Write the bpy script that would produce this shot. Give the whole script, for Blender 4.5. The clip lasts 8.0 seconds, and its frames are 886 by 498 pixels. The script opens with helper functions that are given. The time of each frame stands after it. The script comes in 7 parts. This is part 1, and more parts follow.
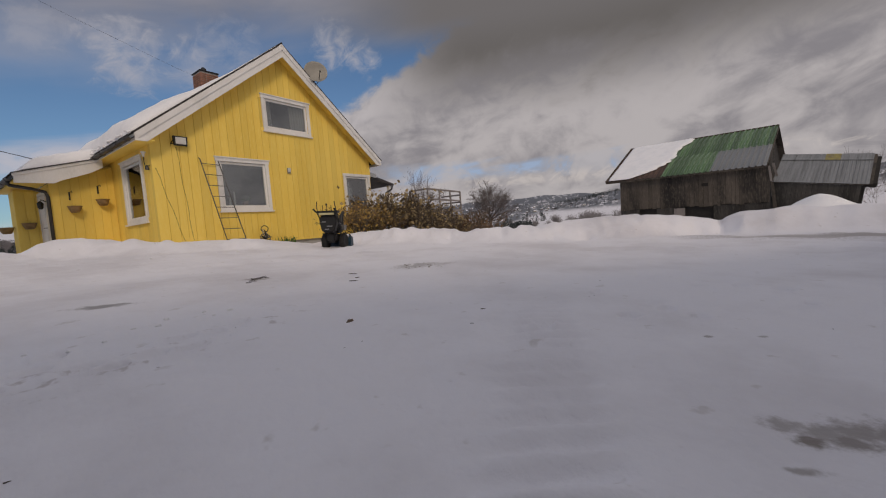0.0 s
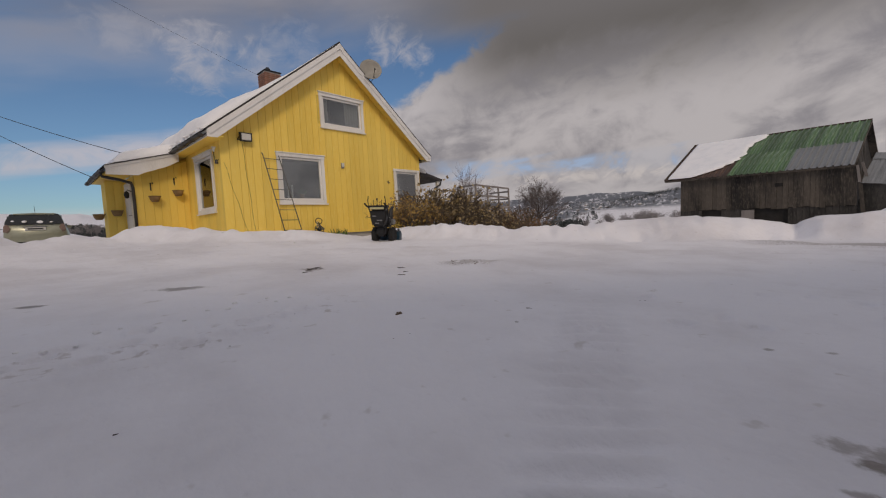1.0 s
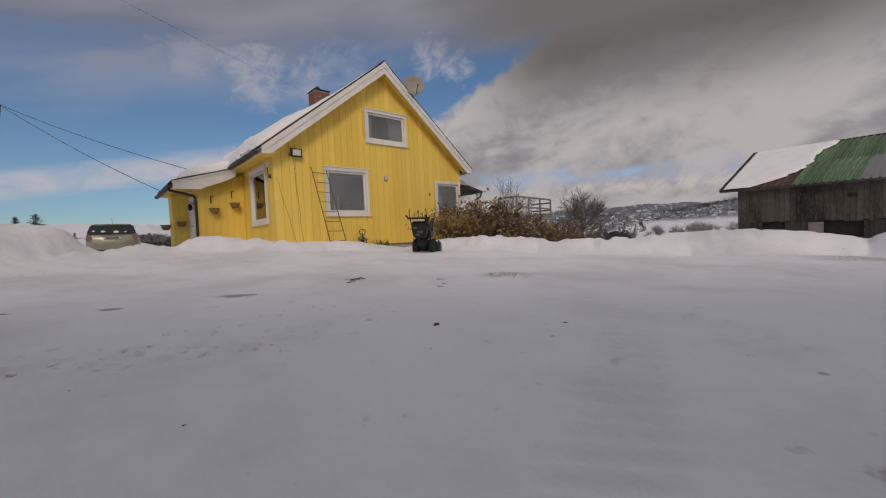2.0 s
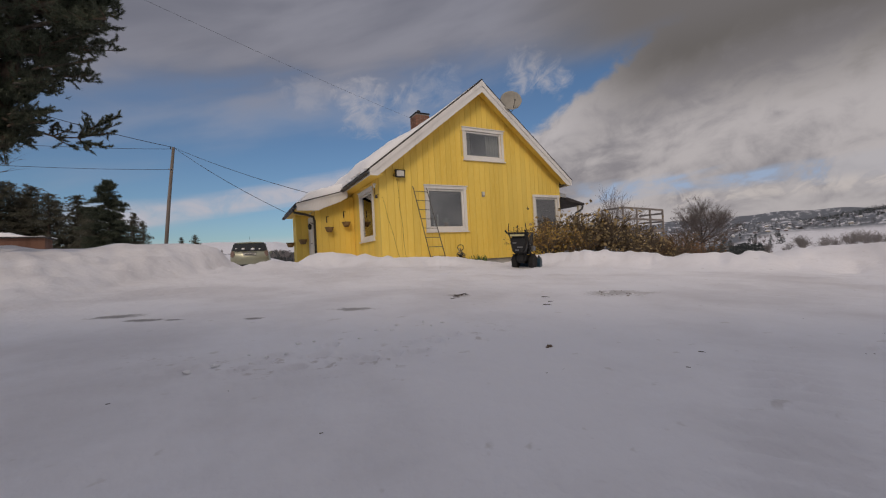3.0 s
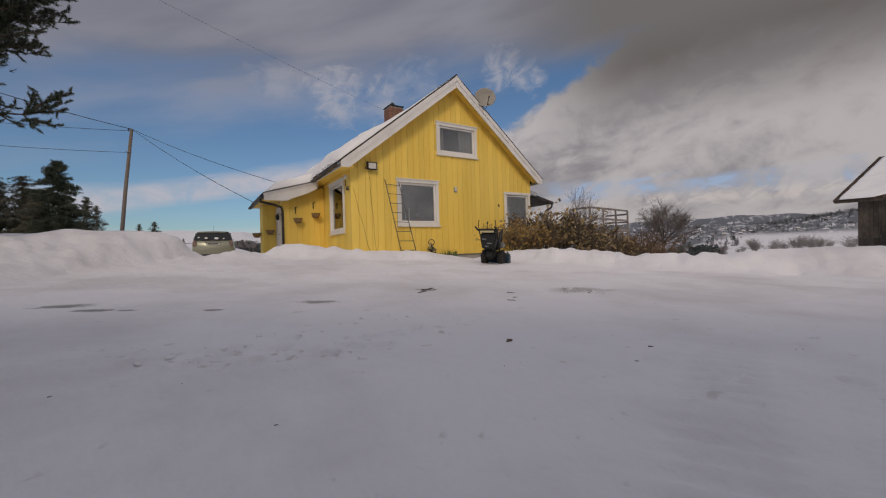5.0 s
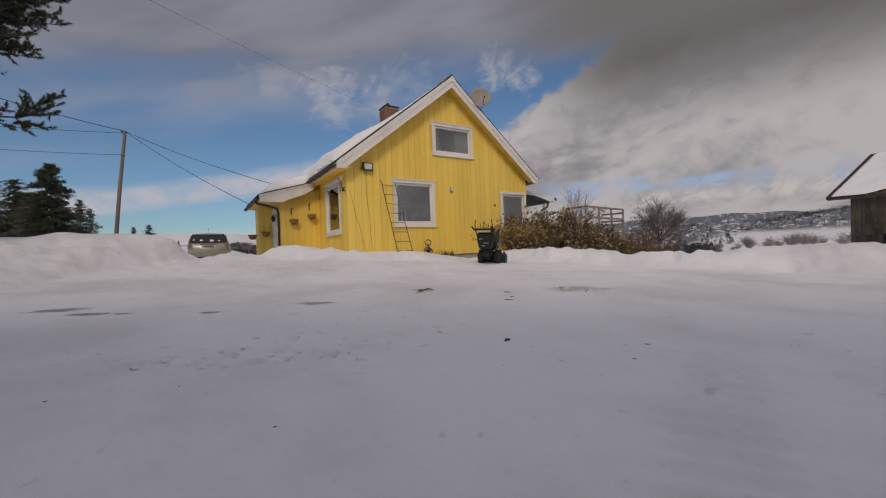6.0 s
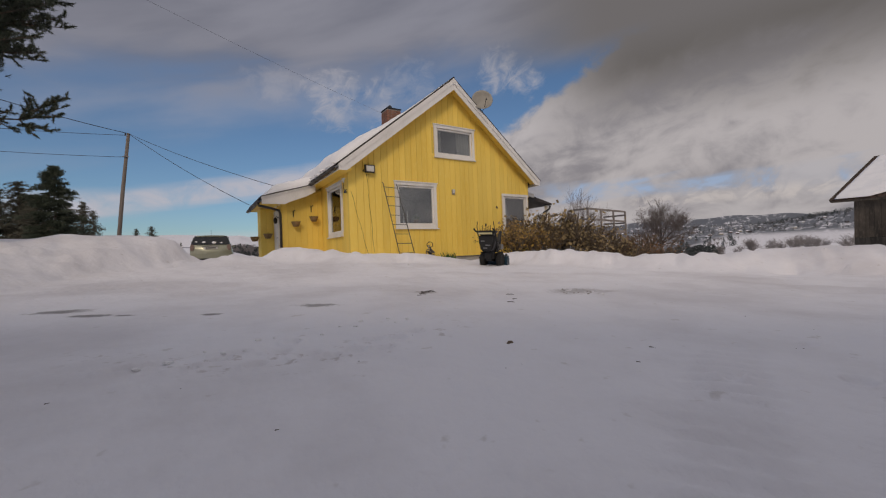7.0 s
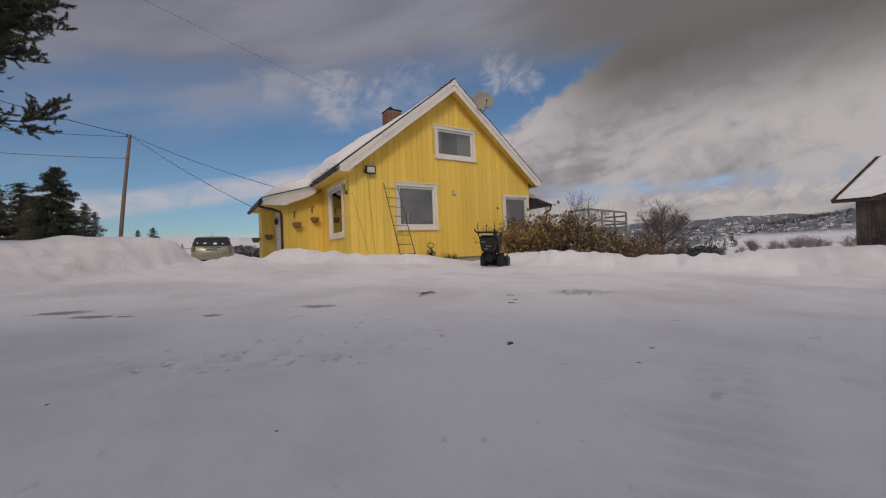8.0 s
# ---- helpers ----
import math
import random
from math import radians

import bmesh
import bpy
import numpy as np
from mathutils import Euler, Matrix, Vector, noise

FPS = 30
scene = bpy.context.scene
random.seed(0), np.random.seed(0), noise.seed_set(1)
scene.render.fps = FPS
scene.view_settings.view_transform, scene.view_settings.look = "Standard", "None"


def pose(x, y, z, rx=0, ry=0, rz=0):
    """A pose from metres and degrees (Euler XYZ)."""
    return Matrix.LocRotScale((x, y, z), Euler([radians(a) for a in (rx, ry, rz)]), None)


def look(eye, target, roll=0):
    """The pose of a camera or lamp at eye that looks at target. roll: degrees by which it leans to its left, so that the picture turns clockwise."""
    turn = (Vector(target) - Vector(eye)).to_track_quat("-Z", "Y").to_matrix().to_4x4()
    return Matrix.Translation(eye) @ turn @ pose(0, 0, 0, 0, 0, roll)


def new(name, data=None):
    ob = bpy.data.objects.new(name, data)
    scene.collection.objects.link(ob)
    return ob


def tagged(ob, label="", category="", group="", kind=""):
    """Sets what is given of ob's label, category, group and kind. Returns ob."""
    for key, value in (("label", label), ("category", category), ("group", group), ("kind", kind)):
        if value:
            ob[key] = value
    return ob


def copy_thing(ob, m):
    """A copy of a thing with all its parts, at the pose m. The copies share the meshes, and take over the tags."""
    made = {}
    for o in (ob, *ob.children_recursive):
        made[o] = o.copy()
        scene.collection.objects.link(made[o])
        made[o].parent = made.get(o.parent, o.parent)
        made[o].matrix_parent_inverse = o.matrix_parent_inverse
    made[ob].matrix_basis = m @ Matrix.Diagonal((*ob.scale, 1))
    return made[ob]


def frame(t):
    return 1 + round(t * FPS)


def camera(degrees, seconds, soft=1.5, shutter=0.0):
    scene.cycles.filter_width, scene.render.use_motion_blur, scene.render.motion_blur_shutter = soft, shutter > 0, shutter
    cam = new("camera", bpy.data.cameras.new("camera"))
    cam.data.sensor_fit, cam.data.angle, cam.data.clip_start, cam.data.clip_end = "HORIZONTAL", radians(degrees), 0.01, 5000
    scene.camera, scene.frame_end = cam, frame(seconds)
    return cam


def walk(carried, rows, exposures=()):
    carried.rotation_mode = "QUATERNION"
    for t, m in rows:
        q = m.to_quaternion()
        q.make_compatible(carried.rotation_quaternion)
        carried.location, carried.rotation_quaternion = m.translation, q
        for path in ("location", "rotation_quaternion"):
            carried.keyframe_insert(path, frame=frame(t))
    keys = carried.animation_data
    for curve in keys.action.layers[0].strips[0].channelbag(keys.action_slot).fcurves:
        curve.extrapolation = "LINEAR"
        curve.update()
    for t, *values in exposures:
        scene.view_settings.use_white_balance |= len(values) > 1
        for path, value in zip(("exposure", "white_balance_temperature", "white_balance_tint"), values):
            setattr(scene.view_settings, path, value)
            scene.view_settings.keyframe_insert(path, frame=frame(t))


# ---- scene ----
cam = camera(96.17, 8.0, soft=1.15)
ROWS = [  # seconds, x, y, z, yaw, pitch, roll
    (0.0, -7.621, -11.825, 0.554, -54.00, -3.33, 4.69),
    (0.5, -7.649, -11.828, 0.557, -49.02, -3.67, 4.76),
    (1.0, -7.666, -11.850, 0.569, -47.28, -3.48, 3.18),
    (1.2, -7.684, -11.876, 0.578, -44.27, -2.78, 3.24),
    (2.3, -7.713, -11.908, 0.588, -38.86, -0.51, 2.25),
    (2.5, -7.741, -11.904, 0.605, -33.49, 0.29, 2.79),
    (3.0, -7.749, -11.842, 0.606, -27.75, 1.23, 3.09),
    (3.5, -7.751, -11.825, 0.607, -24.28, 1.80, 3.57),
    (4.0, -7.753, -11.825, 0.607, -24.45, 1.68, 3.53),
    (4.5, -7.732, -11.847, 0.606, -28.06, 0.89, 2.46),
    (5.0, -7.727, -11.880, 0.605, -31.81, 0.29, 1.77),
    (6.5, -7.732, -11.875, 0.604, -32.31, 0.36, 2.34),
    (7.0, -7.730, -11.870, 0.604, -32.06, 0.61, 2.23),
    (7.5, -7.728, -11.871, 0.604, -32.06, 0.64, 2.29),
    (8.0, -7.727, -11.872, 0.604, -31.93, 0.75, 2.28),
]
walk(cam, [(t, pose(x, y, z, 90 + pitch, roll, yaw)) for t, x, y, z, yaw, pitch, roll in ROWS], [(0.0, 0.0, 6740, 17), (8.0, 0.0, 6740, 17)])

# ---- world, sun, exposure ----
SUN_AZ, SUN_EL = 215.0, 33.0  # degrees clockwise from +y, above the horizon


def node(nt, kind, inputs=None, **attrs):
    n = nt.nodes.new(kind)
    if "operation" in attrs:
        n.operation = attrs["operation"]
    if "use_clamp" in attrs:
        n.use_clamp = attrs["use_clamp"]
    if "data_type" in attrs:
        n.data_type = attrs["data_type"]
    if "interpolation_type" in attrs:
        n.interpolation_type = attrs["interpolation_type"]
    for k, v in (inputs or {}).items():
        if isinstance(v, bpy.types.NodeSocket):
            nt.links.new(v, n.inputs[k])
        else:
            n.inputs[k].default_value = v
    return n


def math_node(nt, op, a, b=0.5, clamp=False):
    return node(nt, "ShaderNodeMath", {0: a, 1: b}, operation=op, use_clamp=clamp).outputs[0]


def ramp(nt, fac, lo, hi, a=0.0, b=1.0):
    return node(nt, "ShaderNodeMapRange", {0: fac, 1: lo, 2: hi, 3: a, 4: b}, interpolation_type="SMOOTHSTEP").outputs[0]


def mix(nt, fac, a, b):
    n = node(nt, "ShaderNodeMix", data_type="RGBA")
    for i, v in ((0, fac), (6, a), (7, b)):
        if isinstance(v, bpy.types.NodeSocket):
            nt.links.new(v, n.inputs[i])
        else:
            n.inputs[i].default_value = v if i == 0 else (*v[:3], 1)
    return n.outputs[2]


def build_world():
    world = bpy.data.worlds.new("sky")
    scene.world = world
    world.use_nodes = True
    nt = world.node_tree
    nt.nodes.clear()
    sky = nt.nodes.new("ShaderNodeTexSky")
    sky.sky_type, sky.sun_disc = "NISHITA", False
    sky.sun_elevation, sky.sun_rotation = radians(SUN_EL), radians(SUN_AZ)
    sky.air_density, sky.dust_density, sky.ozone_density = 1.0, 0.6, 2.0
    blue = node(nt, "ShaderNodeVectorMath", {0: sky.outputs[0], 1: (0.050, 0.065, 0.073)}, operation="MULTIPLY").outputs[0]
    co = node(nt, "ShaderNodeTexCoord").outputs["Generated"]
    xyz = node(nt, "ShaderNodeSeparateXYZ", {0: co})
    up = math_node(nt, "MAXIMUM", xyz.outputs[2], 0.0)
    az = math_node(nt, "MULTIPLY", math_node(nt, "ARCTAN2", xyz.outputs[0], xyz.outputs[1]), 57.2958)
    el = math_node(nt, "MULTIPLY", math_node(nt, "ARCSINE", xyz.outputs[2], 0.0), 57.2958)

    def shift(n, by):
        return math_node(nt, "MULTIPLY", math_node(nt, "SUBTRACT", n, 0.5), by)

    def plus(*terms):
        out = terms[0]
        for t in terms[1:]:
            out = math_node(nt, "ADD", out, t)
        return out

    def times(*terms):
        out = terms[0]
        for t in terms[1:]:
            out = math_node(nt, "MULTIPLY", out, t)
        return out

    def cloud(wide, high, lean, detail, rough, warp, seed):
        """Noise over bearing and height in degrees, drawn out along a slanting wind."""
        across = times(az, 1.0 / wide)
        upward = times(plus(el, times(az, -lean)), 1.0 / high)
        at = node(nt, "ShaderNodeCombineXYZ", {0: across, 1: upward, 2: seed}).outputs[0]
        return node(nt, "ShaderNodeTexNoise", {"Vector": at, "Scale": 1.0, "Detail": detail, "Roughness": rough, "Distortion": warp}).outputs[0]

    big = cloud(16.0, 9.0, 0.1, 6.0, 0.55, 0.4, 1.7)
    fluff = cloud(5.0, 3.6, 0.05, 7.0, 0.58, 0.5, 4.1)
    wisp = cloud(2.6, 2.0, 0.2, 6.0, 0.6, 0.8, 9.3)
    streak = cloud(24.0, 5.4, 0.22, 6.0, 0.46, 0.3, 7.3)
    low_streak = cloud(24.0, 2.4, 0.13, 5.0, 0.5, 0.3, 2.9)
    # thin slanting cirrus, thickening into a grey sheet overhead
    rise = plus(el, times(az, -0.16), shift(streak, 13.0), shift(fluff, 3.0))
    cirrus = times(ramp(nt, rise, 12.5, 21.0), ramp(nt, streak, 0.36, 0.60, 0.45, 1.0), 0.42)
    veil = ramp(nt, plus(rise, times(az, 0.05)), 18.0, 26.5, 0.0, 0.86)
    c = mix(nt, cirrus, blue, (0.33, 0.355, 0.41))
    # a pale band low in the north
    band = ramp(nt, math_node(nt, "ABSOLUTE", plus(el, times(az, -0.17), shift(low_streak, 5.0), -8.4), 0.0), 0.3, 2.7, 0.85, 0.0)
    band = times(band, ramp(nt, fluff, 0.30, 0.55, 0.45, 1.0), ramp(nt, az, 24.0, 32.0, 1.0, 0.0), ramp(nt, az, -24.0, -15.0, 0.45, 1.0))
    floor_band = times(ramp(nt, plus(el, shift(low_streak, 2.0)), 2.2, 4.2, 0.75, 0.0), ramp(nt, az, 24.0, 32.0, 1.0, 0.0))
    c = mix(nt, band, c, (0.45, 0.46, 0.50))
    c = mix(nt, floor_band, c, (0.50, 0.52, 0.56))
    c = mix(nt, veil, c, mix(nt, ramp(nt, streak, 0.35, 0.65), (0.165, 0.172, 0.20), (0.235, 0.245, 0.28)))
    # small fair-weather puffs before the sheet
    for a, e, wide, high, full in ((17.6, 21.0, 5.0, 4.6, 0.72), (23.5, 20.5, 3.4, 3.4, 0.5), (10.0, 22.4, 4.4, 2.6, 0.30), (28.0, 23.5, 5.0, 3.0, 0.35), (40.6, 24.6, 3.2, 3.6, 0.75), (45.0, 22.2, 3.0, 2.8, 0.8)):
        da, de = times(plus(az, -a), 1.0 / wide), times(plus(el, -e), 1.0 / high)
        near = plus(1.0, times(plus(times(da, da), times(de, de)), -1.0))
        c = mix(nt, ramp(nt, plus(near, shift(fluff, 2.6), shift(wisp, 2.4)), 0.1, 1.5, 0.0, full), c, (0.40, 0.41, 0.44))
    # the great cloud stands in the east, its upper edge rising to the right
    edge = plus(times(plus(az, -41.4), 0.50), 17.6, times(el, -1.0), shift(big, 5.0), shift(fluff, 5.0), shift(wisp, 1.6))
    bank = times(ramp(nt, edge, -0.6, 1.6), ramp(nt, plus(az, shift(big, 8.0)), 31.0, 37.0))
    body = mix(nt, ramp(nt, plus(times(fluff, 0.40), times(big, 0.65), times(streak, 0.15)), 0.47, 0.70), (0.225, 0.225, 0.24), (0.42, 0.415, 0.415))
    body = mix(nt, times(ramp(nt, edge, 0.0, 8.0, 1.0, 0.0), ramp(nt, fluff, 0.3, 0.6, 0.4, 0.85)), body, (0.53, 0.525, 0.53))
    # cloud darkened higher up, standing in for a grey smear on the lens
    dark = ramp(nt, plus(el, shift(big, 10.0), shift(fluff, 4.0)), 13.5, 23.0)
    body = mix(nt, times(dark, ramp(nt, az, 44.0, 60.0, 0.5, 1.0)), body, (0.125, 0.122, 0.117))
    c = mix(nt, bank, c, body)
    c = mix(nt, times(ramp(nt, el, 22.0, 27.0), ramp(nt, az, 34.0, 56.0)), c, (0.145, 0.143, 0.143))
    # a low slit of clear sky under the cloud, and soft lit tops below it
    slit = ramp(nt, math_node(nt, "ABSOLUTE", plus(el, times(az, 0.05), shift(low_streak, 5.0), -10.4), 0.0), 0.3, 1.8, 1.0, 0.0)
    slit = times(slit, ramp(nt, fluff, 0.34, 0.58, 0.95, 0.1), ramp(nt, az, 43.0, 50.0), ramp(nt, az, 76.0, 84.0, 1.0, 0.0))
    c = mix(nt, slit, c, (0.29, 0.40, 0.55))
    tops = times(ramp(nt, math_node(nt, "ABSOLUTE", plus(el, shift(fluff, 3.0), -5.6), 0.0), 0.2, 1.3, 0.6, 0.0), ramp(nt, wisp, 0.45, 0.62), ramp(nt, az, 50.0, 58.0))
    c = mix(nt, tops, c, (0.52, 0.50, 0.47))
    c = mix(nt, ramp(nt, up, 0.56, 0.75), c, (0.325, 0.35, 0.405))
    west = node(nt, "ShaderNodeVectorMath", {0: co, 1: (math.sin(radians(SUN_AZ)) * 0.8, math.cos(radians(SUN_AZ)) * 0.8, 0.6)}, operation="DOT_PRODUCT").outputs[1]
    c = mix(nt, ramp(nt, west, 0.35, 1.0), c, (0.52, 0.52, 0.53))
    low = mix(nt, ramp(nt, xyz.outputs[2], -0.02, 0.01), (0.3, 0.3, 0.33), c)
    bg = node(nt, "ShaderNodeBackground", {0: low, 1: 1.0})
    nt.links.new(bg.outputs[0], node(nt, "ShaderNodeOutputWorld").inputs[0])


build_world()
sun = new("sun", bpy.data.lights.new("sun", "SUN"))
sun.data.energy, sun.data.angle, sun.data.color = 1.0, radians(12), (1.0, 0.86, 0.66)
sa, se = radians(SUN_AZ), radians(SUN_EL)
sun.matrix_world = look((0, 0, 40), (-math.sin(sa) * math.cos(se), -math.cos(sa) * math.cos(se), 40 - math.sin(se)))
scene.view_settings.exposure = 0.0

# ---- materials ----
def material(name, build):
    m = bpy.data.materials.new(name)
    m.use_nodes = True
    nt = m.node_tree
    nt.nodes.clear()
    surface = build(nt)
    nt.links.new(surface, node(nt, "ShaderNodeOutputMaterial").inputs[0])
    return m


def noise_of(nt, scale, detail=4.0, rough=0.55, stretch=(1, 1, 1), object_space=True, offset=(0, 0, 0)):
    co = node(nt, "ShaderNodeTexCoord").outputs["Object"] if object_space else node(nt, "ShaderNodeNewGeometry").outputs["Position"]
    co = node(nt, "ShaderNodeMapping", {0: co, 1: offset, 3: stretch}).outputs[0]
    return node(nt, "ShaderNodeTexNoise", {"Vector": co, "Scale": scale, "Detail": detail, "Roughness": rough}).outputs[0]


def worn(name, color, dark=None, light=None, rough=0.7, scale=3.0, fine=60.0, stretch=(1, 1, 1), bump=0.15, depth=0.01, metal=0.0, vary=0.0, world=False):
    """A surface with large stains, fine grain and relief."""
    dark = dark or tuple(c * 0.72 for c in color)
    light = light or tuple(min(1, c * 1.12) for c in color)

    def build(nt):
        big = noise_of(nt, scale, 5, 0.6, stretch, not world)
        small = noise_of(nt, fine, 3, 0.6, stretch, not world)
        c = mix(nt, ramp(nt, big, 0.3, 0.62), dark, color)
        c = mix(nt, ramp(nt, small, 0.45, 0.75, 0, 0.6), c, light)
        if vary:
            r = node(nt, "ShaderNodeObjectInfo").outputs["Random"]
            c = node(nt, "ShaderNodeHueSaturation", {"Value": ramp(nt, r, 0, 1, 1 - vary, 1 + vary), "Color": c}).outputs[0]
        b = node(nt, "ShaderNodeBump", {"Strength": bump, "Distance": depth, "Height": small}).outputs[0]
        r = ramp(nt, big, 0.2, 0.8, min(1, rough + 0.08), max(0.05, rough - 0.08))
        return node(nt, "ShaderNodeBsdfPrincipled", {"Base Color": c, "Roughness": r, "Metallic": metal, "Normal": b}).outputs[0]

    return material(name, build)


def plain(name, color, rough=0.5, metal=0.0):
    return worn(name, color, tuple(c * 0.88 for c in color), tuple(min(1, c * 1.05) for c in color), rough, 4.0, 40.0, bump=0.03, metal=metal)


def snow_build(nt):
    pos = node(nt, "ShaderNodeNewGeometry").outputs["Position"]
    far = node(nt, "ShaderNodeVectorMath", {0: pos, 1: (-7.7, -11.9, 0.0)}, operation="DISTANCE").outputs[1]
    lump = noise_of(nt, 2.2, 5, 0.55, (1, 1, 1), False)
    grain = noise_of(nt, 26.0, 4, 0.6, (1, 1, 1), False)
    dirt = noise_of(nt, 0.55, 6, 0.62, (1, 1, 1), False, (4.0, 9.0, 0))
    speck = noise_of(nt, 9.0, 3, 0.55, (1, 1, 1), False, (1.0, 2.0, 0))
    c = mix(nt, ramp(nt, dirt, 0.42, 0.70), (0.825, 0.825, 0.872), (0.68, 0.67, 0.705))
    c = mix(nt, ramp(nt, speck, 0.66, 0.76, 0, 0.35), c, (0.42, 0.39, 0.36))
    # churned, dirtied snow along the old trail
    rel_near = node(nt, "ShaderNodeVectorMath", {0: pos, 1: (7.7, 11.85, 0.0)}, operation="ADD").outputs[0]
    at_near = node(nt, "ShaderNodeSeparateXYZ", {0: rel_near})
    off = math_node(nt, "MULTIPLY", math_node(nt, "SUBTRACT", math_node(nt, "ARCTAN2", at_near.outputs[0], at_near.outputs[1]), 0.19), 57.2958)
    line = math_node(nt, "ADD", math_node(nt, "MULTIPLY", math_node(nt, "MULTIPLY", off, off), 0.0011), 2.02)
    beside = math_node(nt, "ABSOLUTE", math_node(nt, "SUBTRACT", far, line), 0.0)
    track = math_node(nt, "MULTIPLY", ramp(nt, beside, 0.05, 0.30, 1.0, 0.0), ramp(nt, math_node(nt, "ABSOLUTE", off, 0.0), 20.0, 27.0, 1.0, 0.0))
    kicked = noise_of(nt, 13.0, 4, 0.6, (1, 1, 1), False, (6, 1, 0))
    c = mix(nt, math_node(nt, "MULTIPLY", ramp(nt, kicked, 0.56, 0.68), math_node(nt, "MULTIPLY", track, 0.55)), c, (0.40, 0.36, 0.35))
    # farther off: fields with woods and hedges, aerial haze put into the woods' colour
    rel = node(nt, "ShaderNodeVectorMath", {0: pos, 1: (7.7, 11.9, 0.0)}, operation="ADD").outputs[0]
    sep = node(nt, "ShaderNodeSeparateXYZ", {0: rel})
    bearing = math_node(nt, "ARCTAN2", sep.outputs[0], sep.outputs[1])
    range_ = math_node(nt, "LOGARITHM", far, 2.718)
    polar_co = node(nt, "ShaderNodeCombineXYZ", {0: bearing, 1: range_, 2: math_node(nt, "MULTIPLY", sep.outputs[2], 0.004)}).outputs[0]
    wood = node(nt, "ShaderNodeTexNoise", {"Vector": node(nt, "ShaderNodeMapping", {0: polar_co, 3: (38.0, 5.0, 1.0)}).outputs[0], "Scale": 1.0, "Detail": 7.0, "Roughness": 0.62}).outputs[0]
    cop = node(nt, "ShaderNodeTexNoise", {"Vector": node(nt, "ShaderNodeMapping", {0: polar_co, 1: (5, 2, 0), 3: (105.0, 11.0, 1.0)}).outputs[0], "Scale": 1.0, "Detail": 6.0, "Roughness": 0.65}).outputs[0]
    tuft = node(nt, "ShaderNodeTexNoise", {"Vector": node(nt, "ShaderNodeMapping", {0: polar_co, 1: (3, 9, 0), 3: (420.0, 60.0, 1.0)}).outputs[0], "Scale": 1.0, "Detail": 3.0, "Roughness": 0.6}).outputs[0]
    amount = math_node(nt, "ADD", math_node(nt, "MULTIPLY", wood, 0.42), math_node(nt, "ADD", math_node(nt, "MULTIPLY", cop, 0.46), math_node(nt, "MULTIPLY", tuft, 0.14)))
    less = node(nt, "ShaderNodeMapRange", {0: far, 1: 700.0, 2: 2600.0, 3: 0.465, 4: 0.445}).outputs[0]
    less = math_node(nt, "ADD", less, math_node(nt, "MULTIPLY", ramp(nt, bearing, 0.2, 0.5, 0.2, 0.0), ramp(nt, far, 900.0, 1800.0)))
    start = node(nt, "ShaderNodeMapRange", {0: bearing, 1: 1.07, 2: 1.19, 3: 170.0, 4: 640.0}).outputs[0]
    woods = ramp(nt, math_node(nt, "SUBTRACT", amount, less), -0.05, 0.05)
    woods = math_node(nt, "MULTIPLY", woods, ramp(nt, math_node(nt, "DIVIDE", far, start), 0.75, 1.15))
    c = mix(nt, math_node(nt, "MULTIPLY", woods, 0.94), c, (0.078, 0.094, 0.118))
    # stains of dirt and streaks of bare ice
    blots = noise_of(nt, 30.0, 6, 0.62, (1, 1, 1), False, (2, 6, 0)), noise_of(nt, 16.0, 5, 0.6, (1, 1, 1), False, (7, 3, 0))
    for kind, tint in ((0, (0.17, 0.142, 0.118)), (1, (0.22, 0.21, 0.21))):
        total = None
        for which, bearing_, slope_, long, wide, turn, amount_ in STAINS:
            if which != kind:
                continue
            sx, sy = on_snow(bearing_, slope_)
            here = node(nt, "ShaderNodeVectorMath", {0: pos, 1: (-sx, -sy, 0.0)}, operation="ADD").outputs[0]
            here = node(nt, "ShaderNodeVectorRotate", {"Vector": here, "Center": (0, 0, 0), "Axis": (0, 0, 1), "Angle": radians(bearing_ - turn)}).outputs[0]
            here = node(nt, "ShaderNodeVectorMath", {0: here, 1: (1 / long, 1 / wide, 0.0)}, operation="MULTIPLY").outputs[0]
            r = node(nt, "ShaderNodeVectorMath", {0: here}, operation="LENGTH").outputs[1]
            v = ramp(nt, math_node(nt, "ADD", r, math_node(nt, "MULTIPLY", math_node(nt, "SUBTRACT", blots[kind], 0.5), 2.2 if kind else 2.2)), 0.3 if kind == 0 else 0.45, 1.3, amount_, 0.0)
            total = v if total is None else math_node(nt, "MAXIMUM", total, v)
        c = mix(nt, total, c, tint)
    crust = noise_of(nt, 7.0, 5, 0.6, (1, 1, 1), False, (3, 8, 0))
    h = math_node(nt, "ADD", math_node(nt, "ADD", math_node(nt, "MULTIPLY", lump, 1.0), math_node(nt, "MULTIPLY", grain, 0.10)), math_node(nt, "MULTIPLY", crust, 0.4))
    near = ramp(nt, far, 4.0, 60.0, 0.7, 0.1)
    b = node(nt, "ShaderNodeBump", {"Strength": near, "Distance": 0.06, "Height": h}).outputs[0]
    return node(nt, "ShaderNodeBsdfPrincipled", {"Base Color": c, "Roughness": 0.75, "Normal": b}).outputs[0]


